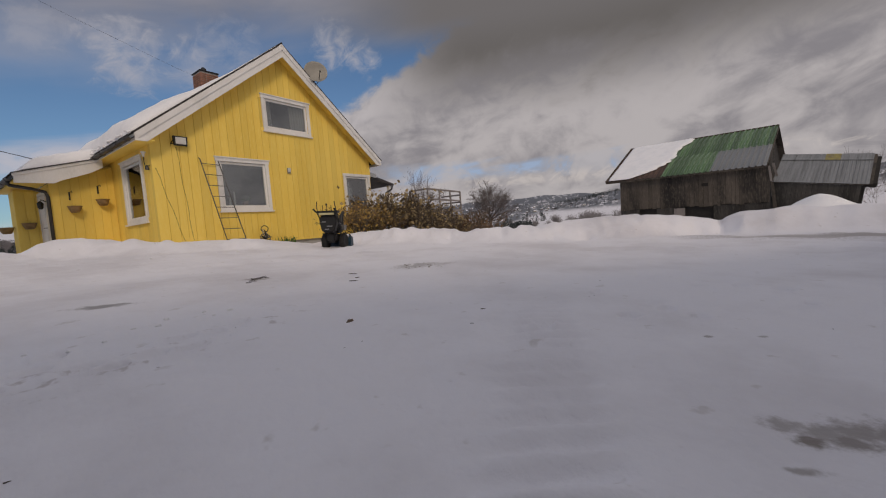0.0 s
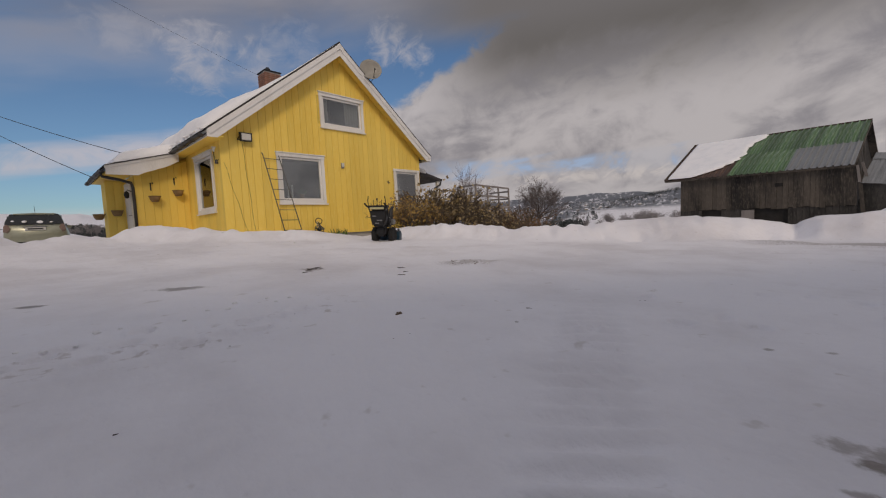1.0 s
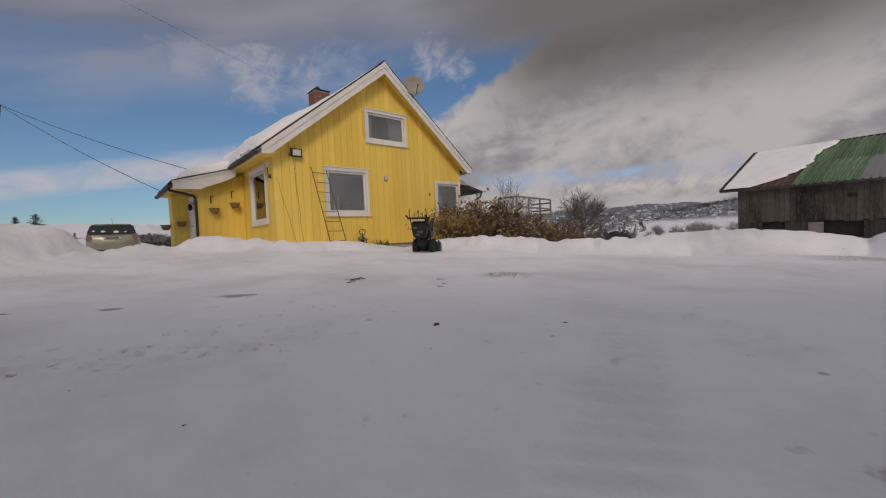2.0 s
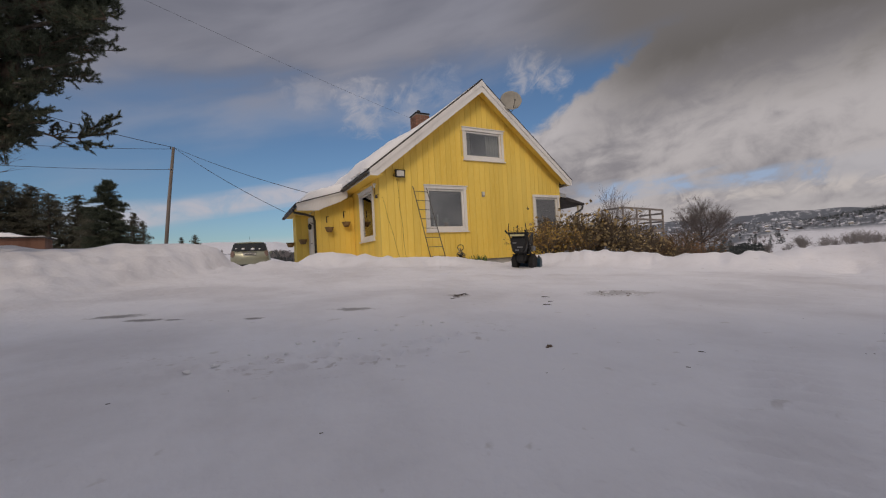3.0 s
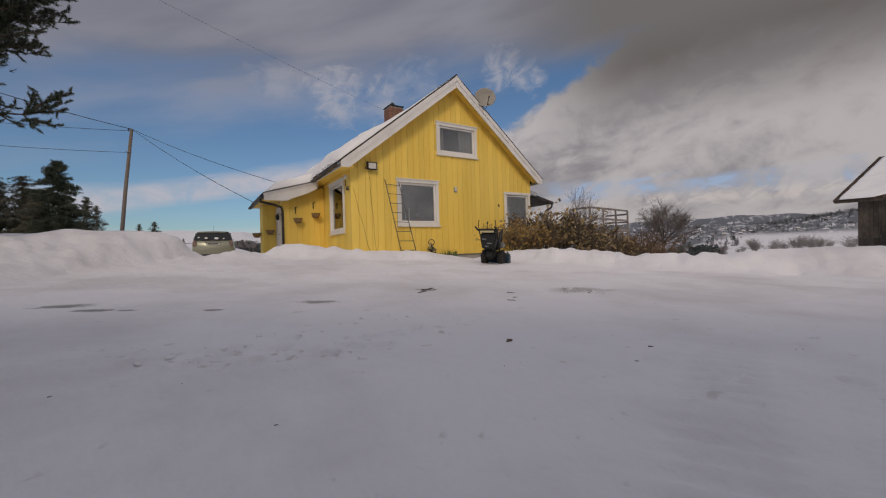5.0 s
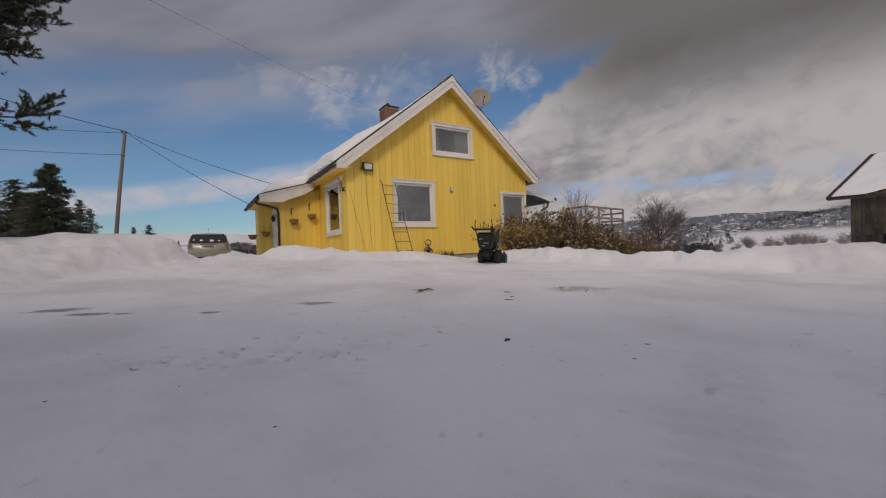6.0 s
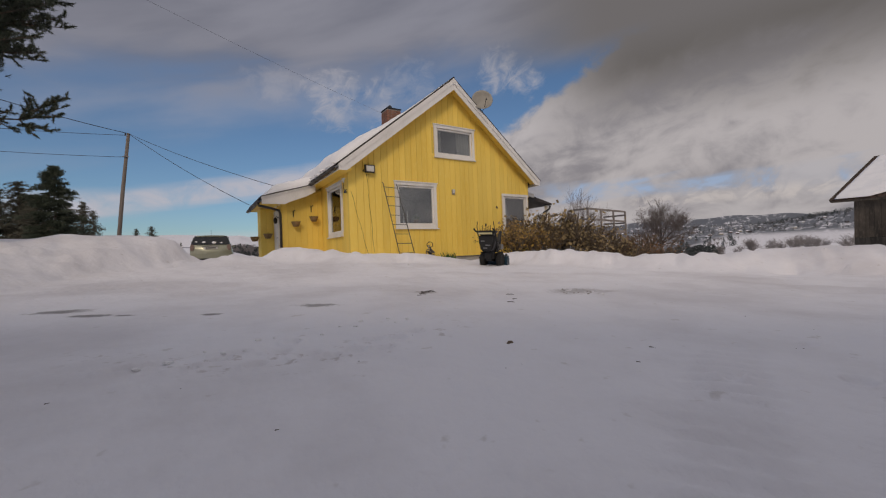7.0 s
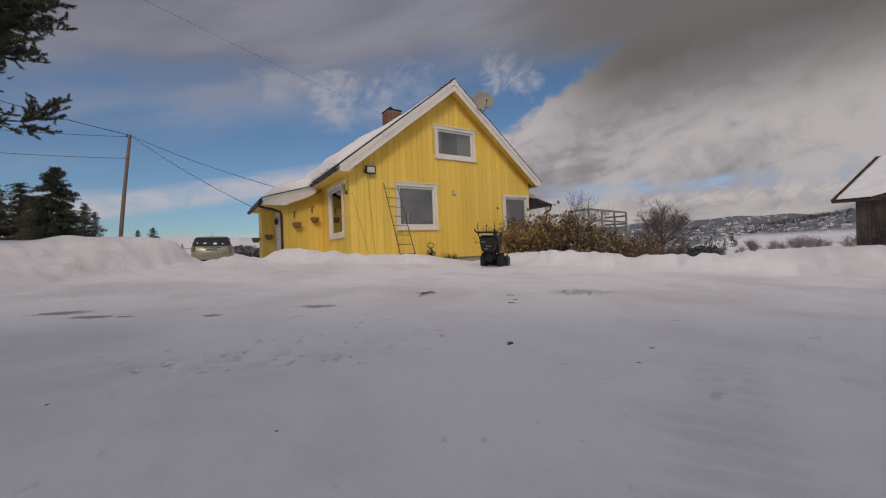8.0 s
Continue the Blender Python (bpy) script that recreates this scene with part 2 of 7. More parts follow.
def glass_build(nt):
    f = node(nt, "ShaderNodeFresnel", {0: 1.5}).outputs[0]
    wav = noise_of(nt, 1.5, 2)
    b = node(nt, "ShaderNodeBump", {"Strength": 0.02, "Distance": 0.02, "Height": wav}).outputs[0]
    g = node(nt, "ShaderNodeBsdfGlossy", {"Roughness": 0.03, "Normal": b}).outputs[0]
    t = node(nt, "ShaderNodeBsdfTransparent", {0: (0.72, 0.76, 0.76, 1)}).outputs[0]
    n = node(nt, "ShaderNodeMixShader", {0: math_node(nt, "ADD", f, 0.18, True)})
    nt.links.new(t, n.inputs[1])
    nt.links.new(g, n.inputs[2])
    return n.outputs[0]


def brick_build(nt):
    big = noise_of(nt, 9.0, 4)
    r = node(nt, "ShaderNodeObjectInfo").outputs["Random"]
    c = mix(nt, r, (0.21, 0.10, 0.068), (0.32, 0.155, 0.105))
    c = mix(nt, ramp(nt, big, 0.4, 0.7, 0, 0.5), c, (0.12, 0.07, 0.055))
    b = node(nt, "ShaderNodeBump", {"Strength": 0.3, "Distance": 0.01, "Height": noise_of(nt, 60, 3)}).outputs[0]
    return node(nt, "ShaderNodeBsdfPrincipled", {"Base Color": c, "Roughness": 0.9, "Normal": b}).outputs[0]


def bark_build(nt):
    n = noise_of(nt, 16.0, 7, 0.65, (1.5, 1.5, 0.35))
    hue = noise_of(nt, 2.2, 4, 0.55)
    c = mix(nt, ramp(nt, hue, 0.35, 0.65), (0.155, 0.112, 0.082), (0.135, 0.122, 0.105))
    c = mix(nt, ramp(nt, n, 0.30, 0.62), (0.045, 0.035, 0.029), c)
    b = node(nt, "ShaderNodeBump", {"Strength": 0.8, "Distance": 0.04, "Height": n}).outputs[0]
    return node(nt, "ShaderNodeBsdfPrincipled", {"Base Color": c, "Roughness": 0.9, "Normal": b}).outputs[0]


def foliage(name, a, b, rough=0.7):
    def build(nt):
        r = node(nt, "ShaderNodeNewGeometry").outputs["Random Per Island"]
        n = noise_of(nt, 1.2, 3)
        c = mix(nt, r, a, b)
        c = mix(nt, ramp(nt, n, 0.4, 0.7, 0, 0.5), c, tuple(v * 0.6 for v in a))
        return node(nt, "ShaderNodeBsdfPrincipled", {"Base Color": c, "Roughness": rough}).outputs[0]

    return material(name, build)


ROOF_SNOW = worn("roof_snow", (0.86, 0.86, 0.88), (0.78, 0.79, 0.82), (0.9, 0.9, 0.91), 0.75, 1.2, 14.0, bump=0.25, depth=0.03)
YELLOW = worn("yellow_paint", (0.88, 0.635, 0.125), (0.83, 0.565, 0.09), (0.90, 0.685, 0.18), 0.62, 0.8, 30.0, (1, 1, 0.15), 0.12, 0.004, vary=0.05, world=True)
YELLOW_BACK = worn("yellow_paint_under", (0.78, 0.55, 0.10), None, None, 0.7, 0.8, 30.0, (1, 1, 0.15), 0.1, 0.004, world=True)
WHITE = worn("white_paint", (0.78, 0.77, 0.75), (0.66, 0.65, 0.62), (0.84, 0.83, 0.82), 0.5, 1.5, 30.0, (1, 1, 0.4), 0.06, 0.003, world=True)
DARK_METAL = plain("dark_gutter", (0.045, 0.043, 0.042), 0.45, 0.2)
BLACK = plain("black_plastic", (0.012, 0.012, 0.013), 0.5)
RUBBER = worn("black_rubber", (0.014, 0.014, 0.015), rough=0.85, bump=0.2)
BLUE_PAINT = plain("blue_paint", (0.011, 0.040, 0.068), 0.4)
STEEL = plain("grey_steel", (0.33, 0.33, 0.33), 0.42, 0.8)
ALU = plain("ladder_metal", (0.12, 0.115, 0.11), 0.5, 0.5)
CONCRETE = worn("plinth_concrete", (0.36, 0.36, 0.36), rough=0.9, scale=2, bump=0.3)
ROOFING = worn("dark_roofing", (0.05, 0.045, 0.045), rough=0.85, scale=2, bump=0.3)
BRICK = material("chimney_brick", brick_build)
MORTAR = worn("mortar", (0.3, 0.28, 0.26), rough=0.95)
GLASS = material("window_glass", glass_build)
ROOM = worn("dim_room", (0.22, 0.2, 0.17), rough=0.9)
CURTAIN = worn("white_curtain", (0.74, 0.73, 0.72), rough=0.9, scale=3, fine=20, stretch=(6, 6, 0.2))
DISH = plain("dish_grey", (0.30, 0.285, 0.25), 0.6)
BARN_WOOD = worn("weathered_boards", (0.085, 0.070, 0.055), (0.020, 0.018, 0.016), (0.135, 0.112, 0.088), 0.9, 0.7, 10.0, (1, 1, 0.3), 0.5, 0.01, vary=0.16, world=True)
# darker boards; on the right gable they put its shadow into the colour
BARN_BLACK = worn("darker_boards", (0.045, 0.041, 0.037), (0.018, 0.017, 0.015), (0.08, 0.072, 0.062), 0.9, 0.8, 10.0, (1, 1, 0.3), 0.5, 0.01, vary=0.16, world=True)
# near-black with shade put into it, for inner walls and right-hand gables
BARN_DARK = worn("barn_shade", (0.02, 0.018, 0.016), rough=0.95)
ZINC = worn("grey_sheet_metal", (0.23, 0.24, 0.245), (0.14, 0.145, 0.15), (0.31, 0.32, 0.325), 0.55, 1.2, 12.0, (3, 0.2, 1), 0.05, 0.004, 0.3)
GREY_WOOD = worn("grey_wood", (0.24, 0.215, 0.2), rough=0.9, scale=2, fine=30, stretch=(1, 1, 0.2), world=True)
POLE_WOOD = worn("pole_wood", (0.175, 0.148, 0.128), rough=0.9, scale=1.5, fine=20, stretch=(3, 3, 0.15))
BARK = material("pine_bark", bark_build)
TWIG = worn("bare_twig", (0.075, 0.058, 0.05), rough=0.9)
STEM = worn("bush_stems", (0.135, 0.105, 0.075), rough=0.9)
TWIG_GREY = worn("grey_twig", (0.15, 0.125, 0.118), rough=0.9)
NEEDLE = foliage("pine_needles", (0.048, 0.068, 0.046), (0.135, 0.155, 0.105))
FIR = foliage("fir_needles", (0.062, 0.066, 0.046), (0.145, 0.138, 0.098))
FIR_DARK = foliage("dark_fir_needles", (0.032, 0.046, 0.03), (0.08, 0.098, 0.062))
# needle colour paled and blued to stand in for distance haze
FAR_FIR = foliage("hazed_fir_needles", (0.045, 0.058, 0.06), (0.075, 0.09, 0.09))
FAR_TWIG = worn("far_twigs", (0.27, 0.25, 0.25), rough=0.9)
LEAF_YELLOW = foliage("yellow_leaves", (0.20, 0.11, 0.045), (0.42, 0.28, 0.06))
LEAF_BROWN = foliage("brown_leaves", (0.15, 0.075, 0.035), (0.25, 0.14, 0.065))
LEAF_OLIVE = foliage("olive_leaves", (0.20, 0.15, 0.075), (0.42, 0.31, 0.15))
LEAF_GREEN = foliage("green_leaves", (0.05, 0.11, 0.03), (0.1, 0.18, 0.05))
CAR_PAINT = plain("silver_green_paint", (0.36, 0.37, 0.29), 0.35, 0.35)
CAR_GLASS = plain("dark_car_glass", (0.014, 0.016, 0.018), 0.08)
TAIL_RED = plain("red_tail_lamp", (0.24, 0.17, 0.145), 0.25)
LABEL_PALE = plain("pale_yellow_label", (0.55, 0.5, 0.28), 0.5)
PLATE = plain("pale_plate", (0.6, 0.6, 0.58), 0.5)
CLAY = worn("basket_brown", (0.27, 0.17, 0.075), rough=0.9, scale=8, bump=0.4)
RED_SHED = worn("faded_red_boards", (0.15, 0.075, 0.05), rough=0.9, stretch=(1, 1, 0.1))
LEAF_LITTER = worn("brown_leaf_litter", (0.16, 0.11, 0.075), rough=0.9, scale=9.0)
DIRT = worn("frozen_dirt", (0.33, 0.30, 0.28), (0.17, 0.155, 0.15), (0.62, 0.61, 0.61), 0.85, 7.0, 50.0, bump=0.5, depth=0.02)

# ---- mesh helpers ----
def part(name, bm, mat, parent=None, label="", m=None, smooth=False):
    """Links a bmesh as one mesh object under a thing or part."""
    me = bpy.data.meshes.new(name)
    bm.normal_update()
    bm.to_mesh(me)
    bm.free()
    for one in mat if isinstance(mat, (list, tuple)) else [mat]:
        me.materials.append(one)
    if smooth:
        me.polygons.foreach_set("use_smooth", [True] * len(me.polygons))
    ob = new(name, me)
    if parent is not None:
        ob.parent = parent
    if m is not None:
        ob.matrix_basis = m
    return tagged(ob, label)


def share(name, like, parent, m, label=""):
    """Another object on the same mesh."""
    ob = new(name, like.data)
    ob.parent = parent
    ob.matrix_basis = m
    return tagged(ob, label)


def thing(name, m, label, category, group="", kind=""):
    ob = new(name)
    ob.matrix_basis = m
    ob.empty_display_size = 0.2
    return tagged(ob, label, category, group, kind)


def box(bm, x0, y0, z0, x1, y1, z1, bevel=0.0, m=None):
    r = bmesh.ops.create_cube(bm, size=1.0)["verts"]
    for v in r:
        v.co = Vector((x0 + (v.co.x + 0.5) * (x1 - x0), y0 + (v.co.y + 0.5) * (y1 - y0), z0 + (v.co.z + 0.5) * (z1 - z0)))
    if bevel:
        edges = {e for v in r for e in v.link_edges}
        r = bmesh.ops.bevel(bm, geom=list(edges), offset=bevel, segments=2, affect="EDGES")["verts"]
    if m is not None:
        bmesh.ops.transform(bm, matrix=m, verts=list({v for v in r}))
    return r


def boxed(*args, **kw):
    bm = bmesh.new()
    box(bm, *args, **kw)
    return bm


def tube(bm, pts, radii, sides=8, cap=True):
    """A tapered tube along points."""
    pts = [Vector(p) for p in pts]
    if not isinstance(radii, (list, tuple)):
        radii = [radii] * len(pts)
    rings, ref = [], None
    for i, p in enumerate(pts):
        d = (pts[min(i + 1, len(pts) - 1)] - pts[max(i - 1, 0)]).normalized()
        if ref is None:
            ref = d.orthogonal().normalized()
        ref = (ref - d * ref.dot(d)).normalized()
        side = d.cross(ref)
        rings.append([bm.verts.new(p + (ref * math.cos(a) + side * math.sin(a)) * radii[i]) for a in [2 * math.pi * k / sides for k in range(sides)]])
    for a, b in zip(rings, rings[1:]):
        for k in range(sides):
            bm.faces.new((a[k], a[(k + 1) % sides], b[(k + 1) % sides], b[k]))
    if cap:
        bm.faces.new(rings[0][::-1])
        bm.faces.new(rings[-1])


def tubed(pts, radii, sides=8):
    bm = bmesh.new()
    tube(bm, pts, radii, sides)
    return bm


def lathe(bm, profile, sides=20, m=None):
    """Turns (radius, height) pairs about z."""
    rings = [[bm.verts.new((r * math.cos(2 * math.pi * k / sides), r * math.sin(2 * math.pi * k / sides), z)) for k in range(sides)] for r, z in profile]
    for a, b in zip(rings, rings[1:]):
        for k in range(sides):
            bm.faces.new((a[k], a[(k + 1) % sides], b[(k + 1) % sides], b[k]))
    if profile[0][0] > 1e-4:
        bm.faces.new(rings[0][::-1])
    if profile[-1][0] > 1e-4:
        bm.faces.new(rings[-1])
    if m is not None:
        bmesh.ops.transform(bm, matrix=m, verts=[v for r in rings for v in r])


def prism(bm, outline, depth, m=None):
    """A flat outline in x, z carried along y by depth."""
    a = [bm.verts.new((x, 0, z)) for x, z in outline]
    b = [bm.verts.new((x, depth, z)) for x, z in outline]
    bm.faces.new(a)
    bm.faces.new(b[::-1])
    for i in range(len(a)):
        j = (i + 1) % len(a)
        bm.faces.new((a[i], b[i], b[j], a[j]))
    bmesh.ops.recalc_face_normals(bm, faces=bm.faces[:])
    if m is not None:
        bmesh.ops.transform(bm, matrix=m, verts=a + b)


def smoothstep(x, a, b):
    t = np.clip((x - a) / (b - a), 0, 1)
    return t * t * (3 - 2 * t)


class Waves:
    """Sums of sine waves: cheap uneven ground for whole arrays."""

    def __init__(self, seed, low, high, n=14):
        r = np.random.RandomState(seed)
        k = np.exp(r.uniform(np.log(low), np.log(high), n))
        a = r.uniform(0, 2 * np.pi, n)
        self.kx, self.ky, self.ph = k * np.cos(a), k * np.sin(a), r.uniform(0, 6.28, n)
        self.amp = (low / k) ** 0.7
        self.amp /= np.sqrt((self.amp ** 2).sum() / 2)

    def __call__(self, x, y):
        out = 0
        for kx, ky, ph, am in zip(self.kx, self.ky, self.ph, self.amp):
            out = out + am * np.sin(kx * x + ky * y + ph)
        return out


# ---- ground: the yard, its ploughed banks, the valley and the far hills, one sheet ----
YX, YY = -7.7, -11.85  # the middle of the yard
BANK = [  # bearing, slope up to the crest in degrees, distance of the crest
    (-70, 3.4, 12.0), (-24, 4.1, 11.8), (-20.4, 3.4, 11.4), (-17.5, 3.0, 11.2), (-14.5, 3.0, 11.1), (-12, 3.3, 11.0), (-6, 3.45, 10.6), (-3.4, 3.2, 10.4), (-1.9, 2.6, 10.3),
    (-0.6, 0.8, 10.5), (0.8, 0.05, 11.0), (5.0, 0.0, 11.0), (7.4, 0.1, 11.1), (8.9, 1.15, 11.2), (12, 1.4, 11.4), (16, 0.7, 11.0), (20, 0.4, 10.6),
    (27, 0.15, 10.4), (32, -0.5, 10.4), (36, -1.1, 10.7), (41, -0.1, 10.3), (46, 0.05, 9.9), (53, -0.55, 9.6), (57, -1.15, 9.6), (60, -1.75, 9.6),
    (65, -1.85, 9.7), (70, -1.1, 9.8), (76, -0.8, 9.9), (84, -1.25, 10.1), (86, -1.6, 10.3), (87.6, -2.0, 10.3), (88.6, -2.45, 10.4), (89.4, -2.0, 10.3), (90.4, -1.6, 10.3), (93, -1.65, 10.2), (95.4, -1.4, 10.3), (97.4, -1.7, 10.3), (103, -1.6, 10.3), (150, -1.2, 10.0),
]
STEPS = [  # old footprints: bearing, distance
    (-8.5, 2.21), (-6.8, 2.20), (-4.4, 2.20), (1.3, 2.11), (3.2, 2.2), (5.6, 1.97), (8.6, 2.14), (12.1, 2.03), (15.1, 1.97), (18.4, 2.05), (20.8, 2.22), (24.7, 2.26), (27.2, 2.39), (22.4, 2.06), (10.2, 2.3), (-2.0, 2.05),
    (81.6, 3.6), (86.0, 3.3), (90.0, 3.4), (93.8, 3.3), (95.9, 2.9), (78.2, 2.3), (82.5, 2.5), (67.5, 2.0), (85.6, 2.4), (74.5, 2.9), (88.0, 3.9), (92.0, 4.1), (49.4, 4.65), (50.8, 4.5), (52.4, 4.55), (53.6, 4.4), (41.3, 4.1), (39.6, 4.0),
]
wave_big, wave_mid, wave_small, wave_hill = Waves(3, 0.5, 2.0), Waves(5, 2.0, 7.0), Waves(8, 7.0, 26.0, 18), Waves(11, 0.0012, 0.012, 16)


def height(x, y):
    x, y = np.asarray(x, float), np.asarray(y, float)
    dx, dy = x - YX, y - YY
    d = np.hypot(dx, dy) + 1e-6
    az = np.degrees(np.arctan2(dx, dy))
    table = np.array(BANK)
    # the west mound's flank slants: nearer in it starts farther west
    eff = az + 3.2 * np.clip(10.4 - d, 0, 4) * (smoothstep(az, -18, -11) - smoothstep(az, 0, 2))
    slope = np.interp(eff, table[:, 0], table[:, 1])
    crest = np.interp(az, table[:, 0], table[:, 2])
    left = 1 - smoothstep(eff, -6.0, 0.5)
    right = smoothstep(az, 48, 60)
    yard = 0.03 + 0.05 * dy * smoothstep(dy, -6, 3) - 0.012 * dx
    yard = np.where(d > 12, 0.03 + (yard - 0.03) * 12 / d, yard)
    yard = yard + 0.012 * wave_big(x, y) + 0.006 * wave_mid(x, y) * smoothstep(d, 0.5, 3) + 0.0024 * wave_small(x, y)
    # tread marks of a tractor across the yard
    along, across = dx * 0.924 + dy * 0.383, dx * 0.383 - dy * 0.924
    band = np.exp(-(across / 0.15) ** 4) * smoothstep(along, 0.3, 0.7) * (1 - smoothstep(along, 1.8, 3.0))
    yard = yard + band * (0.020 * np.sin((along - 0.27 * across) * 2 * np.pi / 0.115) - 0.004)
    # a trail of old footprints
    for k, (b, q) in enumerate(STEPS):
        fx, fy = q * math.sin(radians(b)), q * math.cos(radians(b))
        r2 = ((dx - fx) / (0.050 + 0.012 * math.sin(k * 2.1))) ** 2 + ((dy - fy) / (0.040 + 0.010 * math.sin(k * 3.7))) ** 2
        yard = yard - 0.024 * np.exp(-r2 * r2) + 0.008 * np.exp(-((np.sqrt(r2) - 1.5) / 0.4) ** 2)
    # ruts of the plough along the far side of the yard
    ring = d + 0.35 * wave_big(x * 0.35, y * 0.35)
    yard = yard + (0.014 * np.sin(ring * 7.5) + 0.012 * np.sin(ring * 17 + 1) + 0.007 * wave_small(x * 0.6, y * 0.6)) * smoothstep(d, 4.5, 7.0) * (d < 14)
    top = 0.6 + np.tan(np.radians(slope)) * crest + (0.010 * wave_mid(x, y) + 0.008 * wave_small(x, y)) * (1 - left)
    wide = 1.15 + 2.4 * left + 2.6 * (1 - smoothstep(az, -20, -11)) + 0.25 * wave_big(x * 1.3, y * 1.3)
    rise = smoothstep(d, crest - wide, crest)
    lumps = (0.06 * wave_big(x * 1.6, y * 1.6) + 0.050 * wave_mid(x, y) + 0.028 * wave_small(x, y)) * np.sin(np.clip(rise, 0, 1) * np.pi * 0.9)
    near = yard + (top - yard) * rise + lumps
    # behind the crest
    e = np.maximum(d - crest, 0)
    house = 0.42 - 0.16 * smoothstep(az, 29, 34) * (1 - smoothstep(az, 37, 41))
    back_left = 1.05 + 0.033 * e - 0.00003 * e * e
    back_right = -0.25 - 0.035 * e
    back = house * (1 - left) * (1 - right) + back_left * left + back_right * right
    fall = smoothstep(e, 0.0, 2.2 + 2 * left)
    mid = top + (back - top) * fall
    z = np.where(d > crest, mid + 0.02 * wave_big(x, y) * np.exp(-e / 8), near)
    # valley and hills
    ld = np.log(np.maximum(d, 1))
    east = np.interp(ld, np.log([30, 100, 180, 260, 420, 900, 1500, 2500, 4300]), [-1.0, -5.0, -5.5, -3.4, 0.5, 19, 46, 92, 215])
    west = np.interp(ld, np.log([30, 100, 400, 1500, 4300]), [1.6, 3.4, 8, 45, 215])
    ridge = np.interp(az, [-40, -5, 5, 7.5, 10, 45, 55, 62, 66, 70, 74, 78, 120], [0.9, 1.05, 1.2, 0.85, 0.8, 0.70, 0.75, 0.80, 0.87, 0.90, 0.78, 0.67, 0.70])
    west_share = 1 - smoothstep(az, 0, 20)
    far = (east * (1 - west_share) + west * west_share) * np.where(d > 1200, 1 + (ridge - 1) * smoothstep(ld, np.log(1200), np.log(4000)), 1)
    far = far * (1 + 0.40 * smoothstep(az, 70, 79) * smoothstep(ld, np.log(600), np.log(1100)) * (1 - smoothstep(ld, np.log(1500), np.log(2300))))
    rough = Waves(17, 0.004, 0.03, 16)(x, y)
    far = far + (wave_hill(x, y) * 0.005 + rough * 0.0035) * d * smoothstep(d, 250, 1500)
    return z + (far - z) * smoothstep(ld, np.log(22), np.log(75))


def ground_z(x, y):
    return float(height(np.array([x]), np.array([y]))[0])


def on_snow(az, el):
    """The place on the yard that a sight line from eye height meets."""
    a, e = radians(az), radians(el)
    d = 0.3
    while d < 40:
        x, y = YX + d * math.sin(a), YY + d * math.cos(a)
        if 0.6 + d * math.tan(e) < ground_z(x, y):
            break
        d += 0.02
    return x, y


STAINS = [  # dirt 0 or ice 1, bearing, slope down, half length, half width, turn, strength
    (0, 92.6, -24.8, 0.056, 0.042, 24, 0.55), (0, 95.8, -24.7, 0.065, 0.056, 26, 0.62), (0, 98.4, -24.1, 0.085, 0.070, 30, 0.66), (0, 101.4, -23.7, 0.12, 0.085, 34, 0.68), (0, 94.7, -25.7, 0.040, 0.032, 28, 0.85), (0, 97.8, -25.1, 0.060, 0.042, 30, 0.76), (0, 93.9, -28.4, 0.042, 0.014, 30, 0.6),
    (0, 96.5, -4.6, 1.6, 0.50, 1, 0.5), (0, 101.5, -4.6, 1.4, 0.55, 1, 0.6), (0, 50.3, -5.8, 0.30, 0.24, 18, 0.5), (0, 53.6, -5.9, 0.18, 0.10, 20, 0.35), (0, 29.0, -5.5, 0.12, 0.07, 0, 0.6), (0, 86.5, -16.4, 0.022, 0.016, 30, 0.6), (0, 91.6, -16.0, 0.022, 0.014, 34, 0.5),
    (1, 13.9, -6.45, 0.17, 0.075, -18, 0.8), (1, -12.4, -4.5, 0.22, 0.085, -40, 0.9), (1, -10.1, -5.25, 0.15, 0.055, -38, 0.9),
    (1, -7.3, -5.55, 0.06, 0.035, -36, 0.9), (1, 1.0, -6.4, 0.07, 0.04, -30, 0.9),
]
SNOW = material("snow", snow_build)


